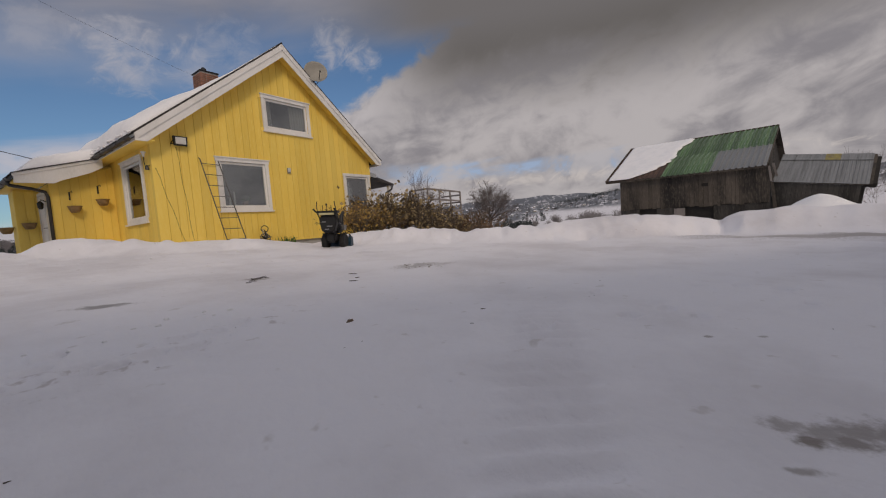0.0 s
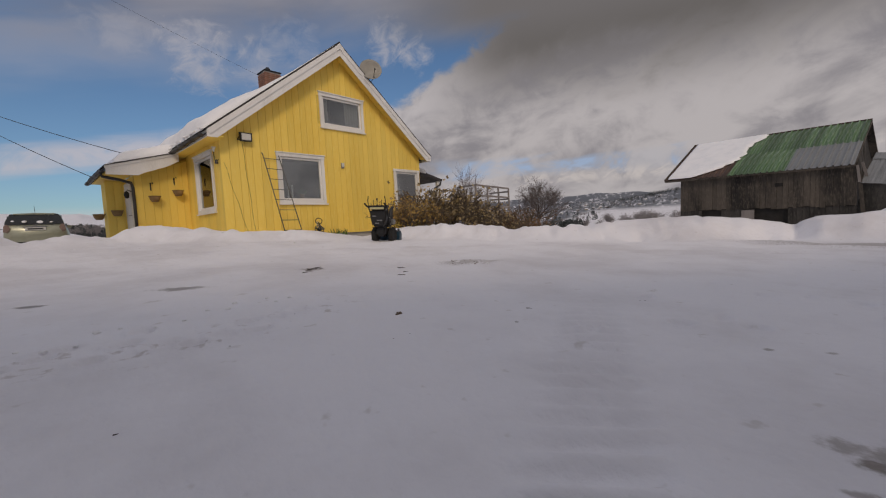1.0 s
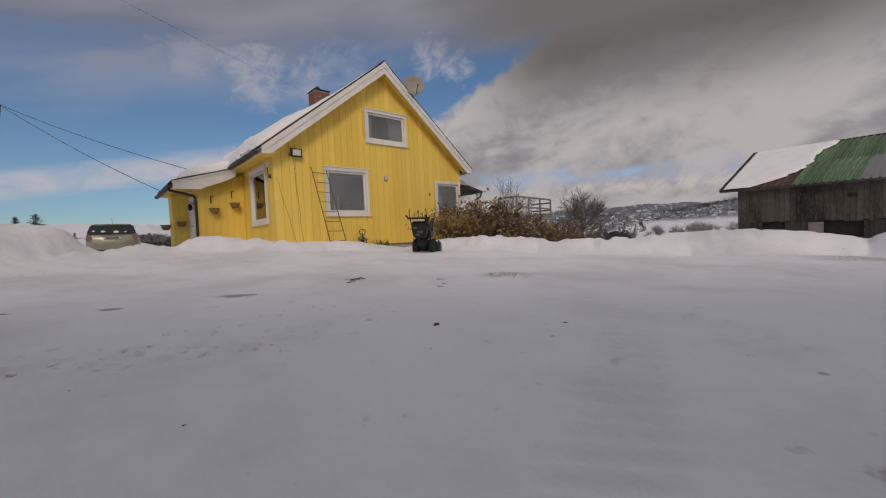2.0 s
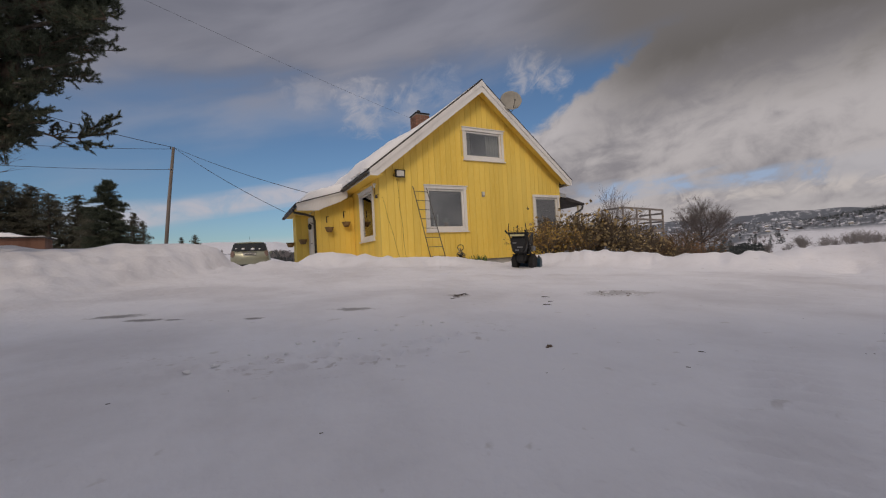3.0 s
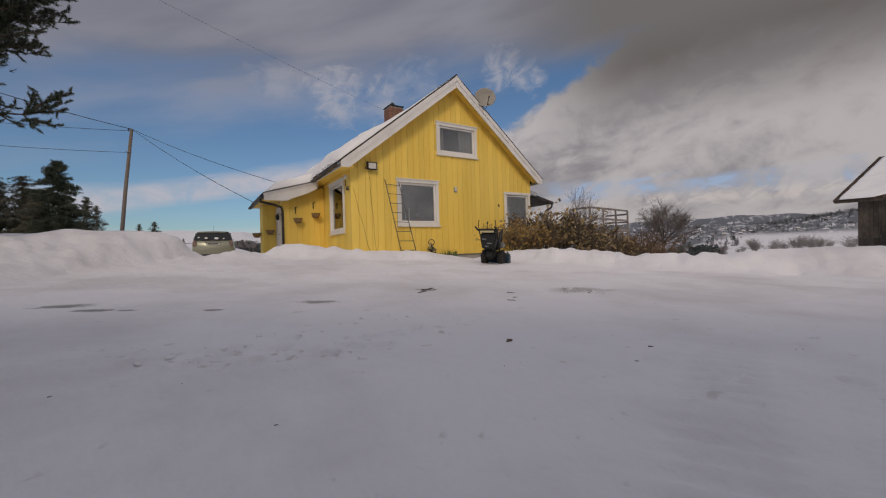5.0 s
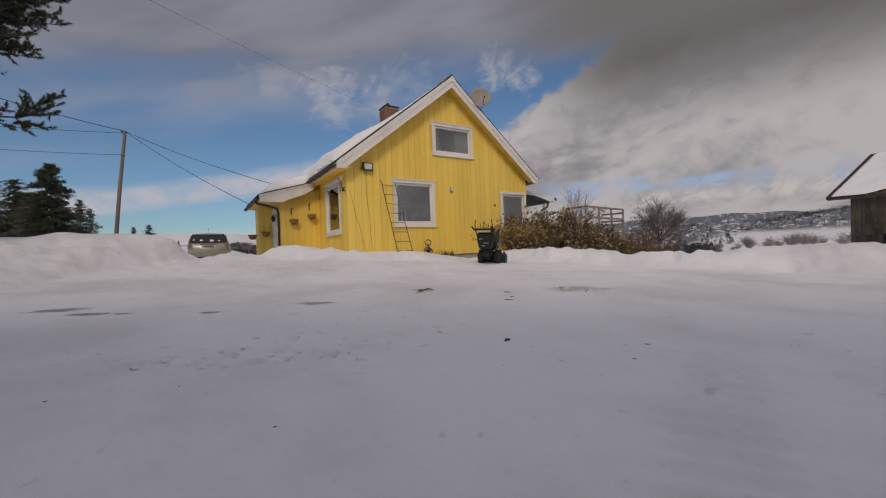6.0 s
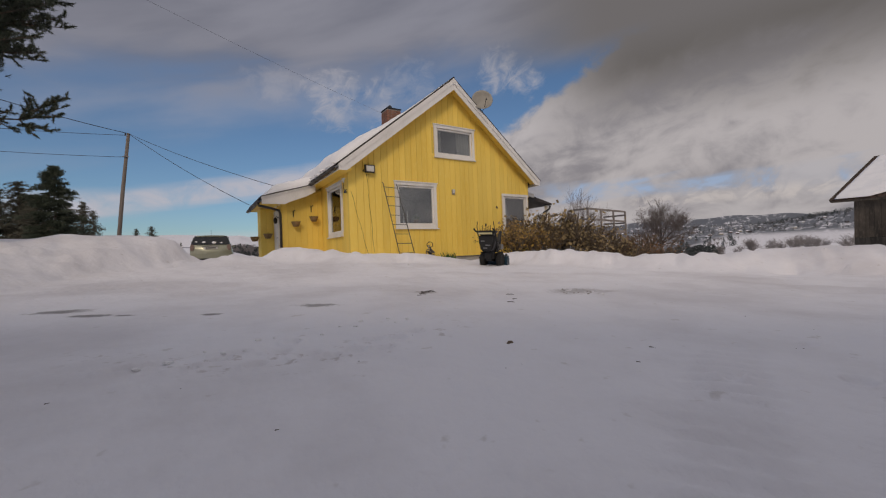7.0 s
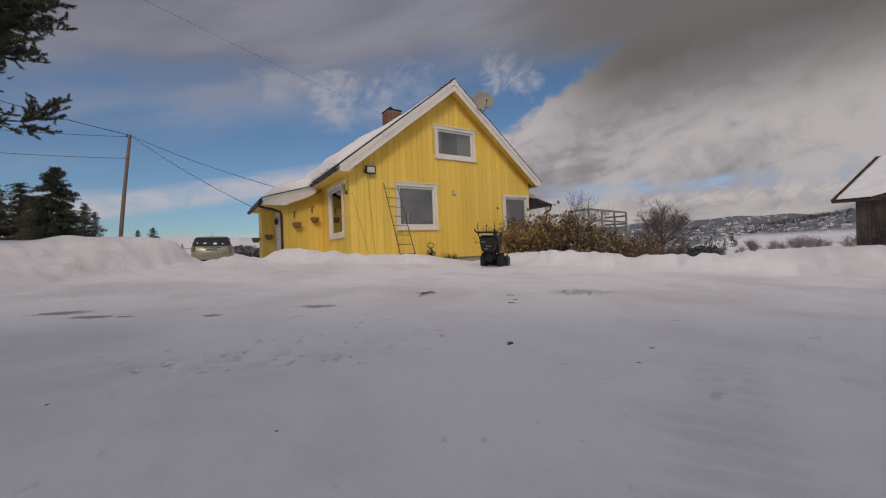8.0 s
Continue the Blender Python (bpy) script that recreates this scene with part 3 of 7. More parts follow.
def build_ground():
    az = np.concatenate([np.arange(-48, 112, 0.25), np.arange(112, 312, 4.0)])
    rad = [0.3]
    while rad[-1] < 24:
        rad.append(rad[-1] * (1.007 if 1.7 < rad[-1] < 3.6 else 1.019))
    while rad[-1] < 4400:
        rad.append(rad[-1] * 1.05)
    rad = np.array(rad)
    a, r = np.meshgrid(np.radians(az), rad, indexing="ij")
    x, y = YX + r * np.sin(a), YY + r * np.cos(a)
    z = height(x, y)
    n, k = len(az), len(rad)
    co = np.stack([x, y, z], -1).reshape(-1, 3)
    co = np.vstack([co, [[YX, YY, ground_z(YX, YY)]]])
    i, j = np.meshgrid(np.arange(n), np.arange(k - 1), indexing="ij")
    i2 = (i + 1) % n
    quads = np.stack([i * k + j, i * k + j + 1, i2 * k + j + 1, i2 * k + j], -1).reshape(-1, 4)
    tris = np.stack([np.full(n, n * k), np.arange(n) * k, ((np.arange(n) + 1) % n) * k], -1)
    me = bpy.data.meshes.new("ground")
    me.vertices.add(len(co))
    me.vertices.foreach_set("co", co.ravel())
    loops = np.concatenate([quads.ravel(), tris.ravel()])
    me.loops.add(len(loops))
    me.loops.foreach_set("vertex_index", loops.astype(np.int32))
    start = np.concatenate([np.arange(len(quads)) * 4, len(quads) * 4 + np.arange(len(tris)) * 3])
    me.polygons.add(len(start))
    me.polygons.foreach_set("loop_start", start.astype(np.int32))
    me.polygons.foreach_set("use_smooth", np.ones(len(start), bool))
    me.update(calc_edges=True)
    me.validate()
    me.materials.append(SNOW)
    ob = new("ground", me)
    me.update()
    return tagged(ob, "trampled snow yard with ploughed banks and snowy hills beyond", "ground", kind="structure")


build_ground()

# ---- the yellow house ----
XL, XR, YF, YB = -3.62, 3.90, 0.0, 9.6  # wall faces
XC, RIDGE, EAVE = 0.14, 6.71, 3.38  # ridge line and the height of the roof's lower edges
END_L, END_R, FRONT = -4.06, 4.16, -0.42  # lower edges of the roof, and its front
PITCH = {-1: math.atan2(RIDGE - EAVE, XC - END_L), 1: math.atan2(RIDGE - EAVE, END_R - XC)}
BASE = 0.55
EXT_Y, EXT_X = 3.05, -5.05  # the entrance wing's front wall and its outer corner

house = thing("house", pose(0, 0, 0), "yellow board-clad wooden house with white trim and snowy roof", "house")


def roof_z(x):
    return RIDGE - abs(x - XC) * math.tan(PITCH[1 if x > XC else -1])


def wall_piece(bm, x0, x1, z0, z1, top=None, y0=0.0, y1=0.16):
    """A block of wall; its head follows top(x) where given."""
    outline = [(x0, z0), (x1, z0), (x1, z1 if top is None else top(x1)), (x0, z1 if top is None else top(x0))]
    prism(bm, outline, y1 - y0, Matrix.Translation((0, y0, 0)))


def clad(wall, holes, u0, u1, bottom, top, to_world, step=0.216, seed=1, gap=0.007):
    """Vertical boards on a wall: broad under-boards show between narrower proud ones."""
    rnd = random.Random(seed)
    u = u0
    while u < u1 - 0.02:
        pitch = step + rnd.uniform(-0.03, 0.03)
        w = min(pitch - gap, u1 - u)
        spans = [(bottom, None)]
        for h0, h1, k0, k1 in sorted(holes, key=lambda h: h[2]):
            if u + w > h0 + 0.01 and u < h1 - 0.01:
                spans = spans[:-1] + [(spans[-1][0], k0), (k1, None)]
        for z0, z1 in spans:
            bm = bmesh.new()
            za, zb = (top(u), top(u + w)) if z1 is None else (z1, z1)
            if min(za, zb) - z0 < 0.03:
                bm.free()
                continue
            prism(bm, [(u, z0), (u + w, z0), (u + w, zb), (u, za)], -0.024)
            bmesh.ops.bevel(bm, geom=[e for e in bm.edges if abs(e.verts[0].co.z - e.verts[1].co.z) > 0.2 and e.verts[0].co.y < -0.01 and e.verts[1].co.y < -0.01], offset=0.005, segments=1, affect="EDGES")
            part("board", bm, YELLOW, wall, m=to_world)
        u += pitch


W1 = (-1.98, -0.60, 1.59, 2.92)  # openings: x0, x1, z0, z1
W2 = (-0.40, 1.13, 4.10, 5.02)
W3 = (2.60, 3.73, 1.40, 2.73)
SW = (0.72, 2.08, 1.41, 2.93)  # on the side wall, along y


def gable_wall():
    wall = new("gable_wall")
    wall.parent = house
    tagged(wall, "yellow vertical board cladding")
    top = lambda x: roof_z(x) - 0.16
    for x0, x1, spans in ((XL, W1[0], [(BASE, None)]), (W1[0], W1[1], [(BASE, W1[2]), (W1[3], None)]), (W1[1], W2[0], [(BASE, None)]), (W2[0], XC, [(BASE, W2[2]), (W2[3], None)]),
                          (XC, W2[1], [(BASE, W2[2]), (W2[3], None)]), (W2[1], W3[0], [(BASE, None)]), (W3[0], W3[1], [(BASE, W3[2]), (W3[3], None)]), (W3[1], XR, [(BASE, None)])):
        for z0, z1 in spans:
            bm = bmesh.new()
            wall_piece(bm, x0, x1, z0, z1 or 0, None if z1 else top)
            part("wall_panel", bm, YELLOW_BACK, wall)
    clad(wall, [W1, W2, W3], XL - 0.024, XR + 0.024, BASE - 0.06, lambda x: roof_z(x) - 0.17, Matrix.Identity(4), seed=2)
    # side wall to the west, along y
    bm = bmesh.new()
    turn = Matrix.Translation((XL, 0, 0)) @ Matrix.Rotation(radians(-90), 4, "Z")  # u runs towards -y
    for u0, u1, z0, z1 in ((-YB, -SW[1], BASE, 3.3), (-SW[1], -SW[0], BASE, SW[2]), (-SW[1], -SW[0], SW[3], 3.3), (-SW[0], 0.0, BASE, 3.3)):
        wall_piece(bm, u0, u1, z0, z1, None, 0.0, 0.15)
    bmesh.ops.transform(bm, matrix=turn, verts=bm.verts[:])
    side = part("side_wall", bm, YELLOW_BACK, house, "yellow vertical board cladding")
    clad(side, [(-SW[1], -SW[0], SW[2], SW[3])], -EXT_Y, 0.0, BASE - 0.06, lambda u: 3.22, turn, seed=5, gap=0.006)
    bm = boxed(XR - 0.15, 0.16, BASE, XR, YB - 0.16, 3.2)
    box(bm, XL, YB - 0.15, BASE, XR, YB, 3.2)
    part("rear_wall", bm, YELLOW_BACK, house)
    bm = boxed(XL + 0.05, 0.05, 0.1, XR - 0.05, YB - 0.05, BASE)
    part("plinth", bm, CONCRETE, house, "grey concrete plinth")
    # closed rooms behind the glass
    bm = boxed(XL + 0.2, 2.6, BASE + 0.02, XR - 0.2, 2.66, 3.25)
    box(bm, XL + 0.2, 0.2, 3.25, XR - 0.2, YB - 0.3, 3.31)
    box(bm, -0.75, 2.2, 3.34, 1.3, 2.26, 5.3)
    part("inner_wall", bm, ROOM, house)


def window(x0, x1, z0, z1, m, casing=0.105, mullion=None, sill=True, name="window"):
    """A window in an opening: casing, sash, pane, sill. Its plane is y=0, outwards is -y."""
    w = new(name)
    w.parent, w.matrix_basis = house, m
    c = casing
    bm = bmesh.new()
    box(bm, x0 - c, -0.055, z0 - c, x0, 0.0, z1 + 0.001, 0.006)
    box(bm, x1, -0.055, z0 - c, x1 + c, 0.0, z1 + 0.001, 0.006)
    box(bm, x0 - c - 0.02, -0.06, z1, x1 + c + 0.02, 0.0, z1 + c, 0.006)
    box(bm, x0, -0.055, z0 - c, x1, 0.0, z0 - 0.001, 0.006)
    part("casing", bm, WHITE, w, "white painted casing")
    bm = bmesh.new()
    f = 0.065
    box(bm, x0, -0.012, z0, x0 + f, 0.06, z1, 0.008)
    box(bm, x1 - f, -0.012, z0, x1, 0.06, z1, 0.008)
    box(bm, x0 + f, -0.010, z1 - f, x1 - f, 0.06, z1, 0.008)
    box(bm, x0 + f, -0.010, z0, x1 - f, 0.06, z0 + f, 0.008)
    if mullion:
        box(bm, mullion - 0.03, -0.008, z0 + f, mullion + 0.03, 0.055, z1 - f, 0.006)
    part("sash", bm, WHITE, w)
    pane = part("pane", boxed(x0 + f, 0.02, z0 + f, x1 - f, 0.028, z1 - f), GLASS, w, "dark reflecting window glass")
    pane.visible_shadow = False
    if sill:
        bm = bmesh.new()
        prism(bm, [(x0 - c - 0.03, z0 - c - 0.035), (x1 + c + 0.03, z0 - c - 0.035), (x1 + c + 0.03, z0 - c), (x0 - c - 0.03, z0 - c)], 0.10, Matrix.Translation((0, -0.1, 0)))
        part("sill", bm, WHITE, w)
        bm = bmesh.new()
        prism(bm, [(x0 - c - 0.04, z1 + c), (x1 + c + 0.04, z1 + c), (x1 + c + 0.04, z1 + c + 0.03), (x0 - c - 0.04, z1 + c + 0.03)], 0.09, Matrix.Translation((0, -0.09, 0)))
        part("drip_cap", bm, WHITE, w)
    return w


def curtain(w, x0, x1, z0, z1, y, folds=7):
    bm = bmesh.new()
    n = 48
    rows = []
    for k in range(n + 1):
        u = k / n
        yy = y + 0.03 * math.sin(u * folds * 6.28) + 0.012 * math.sin(u * folds * 15)
        rows.append([bm.verts.new((x0 + (x1 - x0) * u, yy + 0.02 * v, z0 + (z1 - z0) * v)) for v in (0, 0.5, 1)])
    for a, b in zip(rows, rows[1:]):
        for v in (0, 1):
            bm.faces.new((a[v], b[v], b[v + 1], a[v + 1]))
    bmesh.ops.solidify(bm, geom=bm.faces[:], thickness=0.004)
    part("curtain", bm, CURTAIN, w, "white hanging curtain", smooth=True)


def roof():
    for side, name, end in ((-1, "roof_slope", END_L), (1, "roof_slope", END_R)):
        pitch = PITCH[side]
        run = abs(end - XC) / math.cos(pitch)
        m = Matrix.Translation((XC, 0, RIDGE)) @ Matrix.Rotation(side * pitch, 4, "Y")
        bm = bmesh.new()
        s = side
        box(bm, min(0, s * run), FRONT, -0.15, max(0, s * run), YB + 0.4, -0.02)
        part(name, bm, ROOFING, house, "dark roofing", m)
        bm = bmesh.new()
        box(bm, min(0, s * (run + 0.03)), FRONT - 0.045, -0.015, max(0, s * (run + 0.03)), YB + 0.4, 0.025, 0.01)
        part("roof_sheet", bm, ROOFING, house, "dark roofing edge", m)
        deep, cut = 0.40, 0.20
        inner = end - s * (deep - cut) / math.tan(pitch)
        bm = bmesh.new()
        prism(bm, [(XC, RIDGE - 0.02), (end, EAVE - 0.02), (end, EAVE - cut), (inner, EAVE - cut), (XC, RIDGE - deep)], 0.028, Matrix.Translation((0, FRONT - 0.028, 0)))
        part("barge_board", bm, WHITE, house, "white painted barge board")
        bm = bmesh.new()
        box(bm, min(0, s * (run + 0.02)), FRONT - 0.05, -0.155, max(0, s * (run + 0.02)), FRONT - 0.0285, -0.017, 0.006)
        part("barge_cap", bm, WHITE, house, "white painted cover board", m)
        bm = bmesh.new()
        box(bm, min(0, s * (run - 0.03)), FRONT + 0.004, -0.175, max(0, s * (run - 0.03)), -0.03, -0.151)
        part("soffit", bm, YELLOW, house, "yellow painted soffit", m)
    bm = bmesh.new()
    prism(bm, [(XC - 0.16, RIDGE - 0.02 - 0.16 * math.tan(PITCH[1])), (XC - 0.1, RIDGE - 0.26), (XC, RIDGE - 0.19), (XC + 0.1, RIDGE - 0.26), (XC + 0.16, RIDGE - 0.02 - 0.16 * math.tan(PITCH[1])), (XC, RIDGE + 0.0)][::-1], 0.03, Matrix.Translation((0, FRONT - 0.054, 0)))
    part("apex_board", bm, WHITE, house, "white painted board at the gable's tip")
    part("ridge_cap", tubed([(XC, FRONT - 0.05, RIDGE + 0.012), (XC, YB + 0.4, RIDGE + 0.012)], 0.035, 8), ROOFING, house)
    # boxed eaves and gutters
    bm = boxed(END_L + 0.03, FRONT, EAVE - 0.17, XL - 0.026, YB, EAVE - 0.14)
    part("eave_soffit", bm, YELLOW, house, "yellow painted soffit")
    bm = boxed(END_L, FRONT + 0.01, EAVE - 0.19, END_L + 0.028, YB, EAVE - 0.03)
    part("fascia", bm, WHITE, house)
    gutter(house, Vector((END_L - 0.07, FRONT - 0.02, EAVE - 0.10)), Vector((END_L - 0.07, EXT_Y - 0.2, EAVE - 0.12)))
    bm = boxed(END_R - 0.028, FRONT + 0.01, EAVE - 0.19, END_R, YB, EAVE - 0.03)
    part("fascia", bm, WHITE, house)
    gutter(house, Vector((END_R + 0.07, FRONT + 0.1, EAVE - 0.1)), Vector((END_R + 0.07, YB, EAVE - 0.12)))


def gutter(parent, a, b, r=0.07):
    d = (b - a).normalized()
    side, up = d.cross(Vector((0, 0, 1))).normalized(), Vector((0, 0, 1))
    bm = bmesh.new()
    rings = []
    for p in (a, b):
        out = [bm.verts.new(p + side * r * math.cos(t) + up * r * math.sin(t)) for t in [math.pi + math.pi * k / 8 for k in range(9)]]
        inn = [bm.verts.new(p + side * (r - 0.008) * math.cos(t) + up * (r - 0.008) * math.sin(t)) for t in [2 * math.pi - math.pi * k / 8 for k in range(9)]]
        rings.append(out + inn)
    n = 18
    for k in range(n):
        bm.faces.new((rings[0][k], rings[0][(k + 1) % n], rings[1][(k + 1) % n], rings[1][k]))
    for r_, flip in ((rings[0], 1), (rings[1], -1)):
        for k in range(8):
            bm.faces.new((r_[k], r_[k + 1], r_[16 - k], r_[17 - k])[::flip])
    bmesh.ops.recalc_face_normals(bm, faces=bm.faces[:])
    g = part("gutter", bm, DARK_METAL, parent, "dark metal gutter")
    count = max(2, int((b - a).length / 0.6))
    for k in range(count):
        p = a + (b - a) * ((k + 0.4) / count)
        bm = bmesh.new()
        tube(bm, [p + side * (r + 0.006) * math.cos(t) + up * (r + 0.006) * math.sin(t) for t in [math.pi * 0.98 + math.pi * 1.04 * j / 8 for j in range(9)]], 0.008, 5)
        part("bracket", bm, DARK_METAL, g)


def snow_sheet(name, parent, nx, ny, at, thick, label, seed, mat=None):
    """Snow lying on a roof: at(u, v) gives the roof's point, thick(u, v) the depth."""
    bm = bmesh.new()
    off = Vector((seed * 3.7, seed * 1.9, 0))
    top, low = [], []
    for i in range(nx + 1):
        top.append([])
        low.append([])
        for j in range(ny + 1):
            u, v = i / nx, j / ny
            p = Vector(at(u, v))
            t = thick(u, v) * (1 + 0.35 * noise.noise(p * 1.1 + off) + 0.14 * noise.noise(p * 4 + off))
            top[-1].append(bm.verts.new(p + Vector((0, 0, max(0.012, t)))))
            low[-1].append(bm.verts.new(p + Vector((0, 0, 0.004))))
    for i in range(nx):
        for j in range(ny):
            bm.faces.new((top[i][j], top[i + 1][j], top[i + 1][j + 1], top[i][j + 1]))
            bm.faces.new((low[i][j], low[i][j + 1], low[i + 1][j + 1], low[i + 1][j]))
    for i in range(nx):
        for j in (0, ny):
            bm.faces.new((top[i][j], low[i][j], low[i + 1][j], top[i + 1][j]))
    for j in range(ny):
        for i in (0, nx):
            bm.faces.new((top[i][j], top[i][j + 1], low[i][j + 1], low[i][j]))
    bmesh.ops.recalc_face_normals(bm, faces=bm.faces[:])
    return part(name, bm, mat or ROOF_SNOW, parent, label, smooth=True)


def edge_round(u, w=0.12):
    return math.sqrt(max(0.0, min(1.0, u / w) * (2 - min(1.0, u / w))))


def house_snow():
    # the west slope lies deep in snow that slides over the eave
    def at(u, v):
        x = XC - 0.1 - (XC - END_L - 0.02) * u
        return (x, FRONT + 0.1 + (YB - FRONT) * v, roof_z(x) + 0.03)
    snow = snow_sheet("roof_snow_cover", None, 40, 44, at, lambda u, v: (0.03 + 0.34 * float(smoothstep(u, 0.2, 0.95))) * edge_round(v, 0.16) * edge_round(1 - u, 0.05) * edge_round(u, 0.1), "", 1)
    tagged(snow, "thick white snow cover lying on the house roof", "snow")

    def at2(u, v):
        x = XC + 0.1 + (END_R - XC - 0.15) * u
        return (x, FRONT + 0.9 + (YB - FRONT - 1) * v, roof_z(x) + 0.03)
    snow = snow_sheet("roof_snow_cover", None, 16, 20, at2, lambda u, v: 0.05 * edge_round(v, 0.2) * edge_round(1 - u, 0.1) * edge_round(u, 0.1), "", 2)
    tagged(snow, "thin snow cover lying on the house roof", "snow")


def wing():
    """The low entrance wing on the west side."""
    bm = bmesh.new()
    prism(bm, [(EXT_X, 0.45), (XL - 0.03, 0.45), (XL - 0.03, 3.12), (EXT_X, 2.58)], 0.14, Matrix.Translation((0, EXT_Y, 0)))
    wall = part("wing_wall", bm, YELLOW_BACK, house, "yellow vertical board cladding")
    clad(wall, [], EXT_X - 0.02, XL - 0.03, 0.45, lambda x: 2.56 + (x - EXT_X) * 0.37, Matrix.Translation((0, EXT_Y, 0)), seed=8, gap=0.003)
    bm = bmesh.new()
    turn = Matrix.Translation((EXT_X, EXT_Y, 0)) @ Matrix.Rotation(radians(-90), 4, "Z")
    for u0, u1, z0, z1 in ((-0.45, 0.0, 0.45, 2.58), (-1.40, -0.45, 2.40, 2.58)):
        wall_piece(bm, u0, u1, z0, z1, None, 0.0, 0.14)
    bmesh.ops.transform(bm, matrix=turn, verts=bm.verts[:])
    part("wing_wall", bm, YELLOW_BACK, house)
    # the porch wall that steps out behind the door
    bm = boxed(EXT_X - 0.50, EXT_Y + 1.4, 0.4, EXT_X, EXT_Y + 1.54, 2.55)
    box(bm, EXT_X - 0.50, EXT_Y + 1.54, 0.4, EXT_X - 0.36, EXT_Y + 2.1, 2.5)
    porch = part("wing_wall", bm, YELLOW_BACK, house, "yellow vertical board cladding")
    clad(porch, [], EXT_X - 0.52, EXT_X - 0.02, 0.4, lambda x: 2.5, Matrix.Translation((0, EXT_Y + 1.4, 0)), seed=9)
    turn2 = Matrix.Translation((EXT_X - 0.50, EXT_Y + 1.4, 0)) @ Matrix.Rotation(radians(-90), 4, "Z")
    clad(porch, [], -0.7, 0.0, 0.4, lambda x: 2.5, turn2, seed=10)
    # entrance door, white
    door = new("door")
    door.parent = house
    door.matrix_basis = turn
    bm = boxed(-1.34, -0.03, 0.48, -0.52, 0.05, 2.34, 0.006)
    for z0, z1 in ((0.62, 1.25), (1.38, 2.2)):
        box(bm, -1.22, -0.045, z0, -0.64, -0.028, z1, 0.008)
    part("leaf", bm, WHITE, door, "white panelled entrance door")
    bm = boxed(-0.52, -0.05, 0.45, -0.43, 0.02, 2.42)
    box(bm, -1.43, -0.05, 0.45, -1.34, 0.02, 2.42)
    box(bm, -1.34, -0.05, 2.342, -0.52, 0.02, 2.42)
    part("casing", bm, WHITE, door)
    bm = tubed([(-0.62, -0.03, 1.4), (-0.62, -0.085, 1.4), (-0.74, -0.085, 1.4)], 0.012, 8)
    part("door_handle", bm, STEEL, door, "steel lever handle")
    # roof of the wing: shallower than the main slope
    x0, x1, z0, z1 = EXT_X - 0.70, XL - 0.35, 2.74, 3.22
    bm = bmesh.new()
    prism(bm, [(x0, z0 - 0.10), (x1, z1 - 0.10), (x1, z1), (x0, z0)], 3.3, Matrix.Translation((0, EXT_Y - 0.38, 0)))
    part("wing_roof", bm, ROOFING, house, "dark roofing", smooth=False)
    # curved white board along its front edge
    lower = [(x0, z0 - 0.235), (x0 + 0.74, z0 - 0.225), (x0 + 0.92, z0 - 0.13), (x0 + 1.17, z0 - 0.04), (x0 + 1.5, z0 + 0.09), (x1 + 0.02, z1 - 0.22)]
    bm = bmesh.new()
    prism(bm, [(x0, z0 - 0.03), *lower, (x1 + 0.02, z1 + 0.03)][::-1], 0.03, Matrix.Translation((0, EXT_Y - 0.42, 0)))
    part("barge_board", bm, WHITE, house, "white curved barge board")
    bm = bmesh.new()
    prism(bm, [(x0 - 0.02, z0 - 0.07), (x1 + 0.02, z1 - 0.03), (x1 + 0.02, z1 + 0.05), (x0 - 0.02, z0 + 0.01)], 0.022, Matrix.Translation((0, EXT_Y - 0.446, 0)))
    part("barge_cap", bm, WHITE, house)
    bm = bmesh.new()
    prism(bm, [(x0 - 0.03, z0 + 0.0), (x1 + 0.02, z1 + 0.04), (x1 + 0.02, z1 + 0.065), (x0 - 0.03, z0 + 0.025)], 3.4, Matrix.Translation((0, EXT_Y - 0.47, 0)))
    part("roof_sheet", bm, ROOFING, house, "dark roofing edge")
    bm = boxed(x0 + 0.02, EXT_Y - 0.38, z0 - 0.16, EXT_X - 0.02, EXT_Y + 2.9, z0 - 0.12)
    part("eave_soffit", bm, YELLOW, house, "yellow painted soffit")
    gutter(house, Vector((x0 - 0.07, EXT_Y - 0.46, z0 - 0.10)), Vector((x0 - 0.07, EXT_Y + 2.95, z0 - 0.14)))
    p = [(x0 - 0.07, EXT_Y - 0.1, z0 - 0.17), (x0 - 0.05, EXT_Y - 0.1, z0 - 0.26), (x0 + 0.35, EXT_Y - 0.1, z0 - 0.34), (EXT_X - 0.1, EXT_Y - 0.08, z0 - 0.42), (EXT_X - 0.06, EXT_Y - 0.07, z0 - 0.55), (EXT_X - 0.06, EXT_Y - 0.07, 0.5)]
    part("downpipe", tubed(p, 0.042, 10), DARK_METAL, house, "dark metal downpipe", smooth=True)

    def at(u, v):
        x = x1 - 0.02 - (x1 - x0 - 0.2) * u
        return (x, EXT_Y - 0.40 + 3.2 * v, z1 - (x1 - x) * (z1 - z0) / (x1 - x0) + 0.05)
    snow = snow_sheet("roof_snow_cover", None, 30, 34, at, lambda u, v: (0.33 - 0.06 * u) * edge_round(v, 0.06) * edge_round(1 - u, 0.22), "", 4)
    tagged(snow, "thick white snow cover lying on the wing roof", "snow")


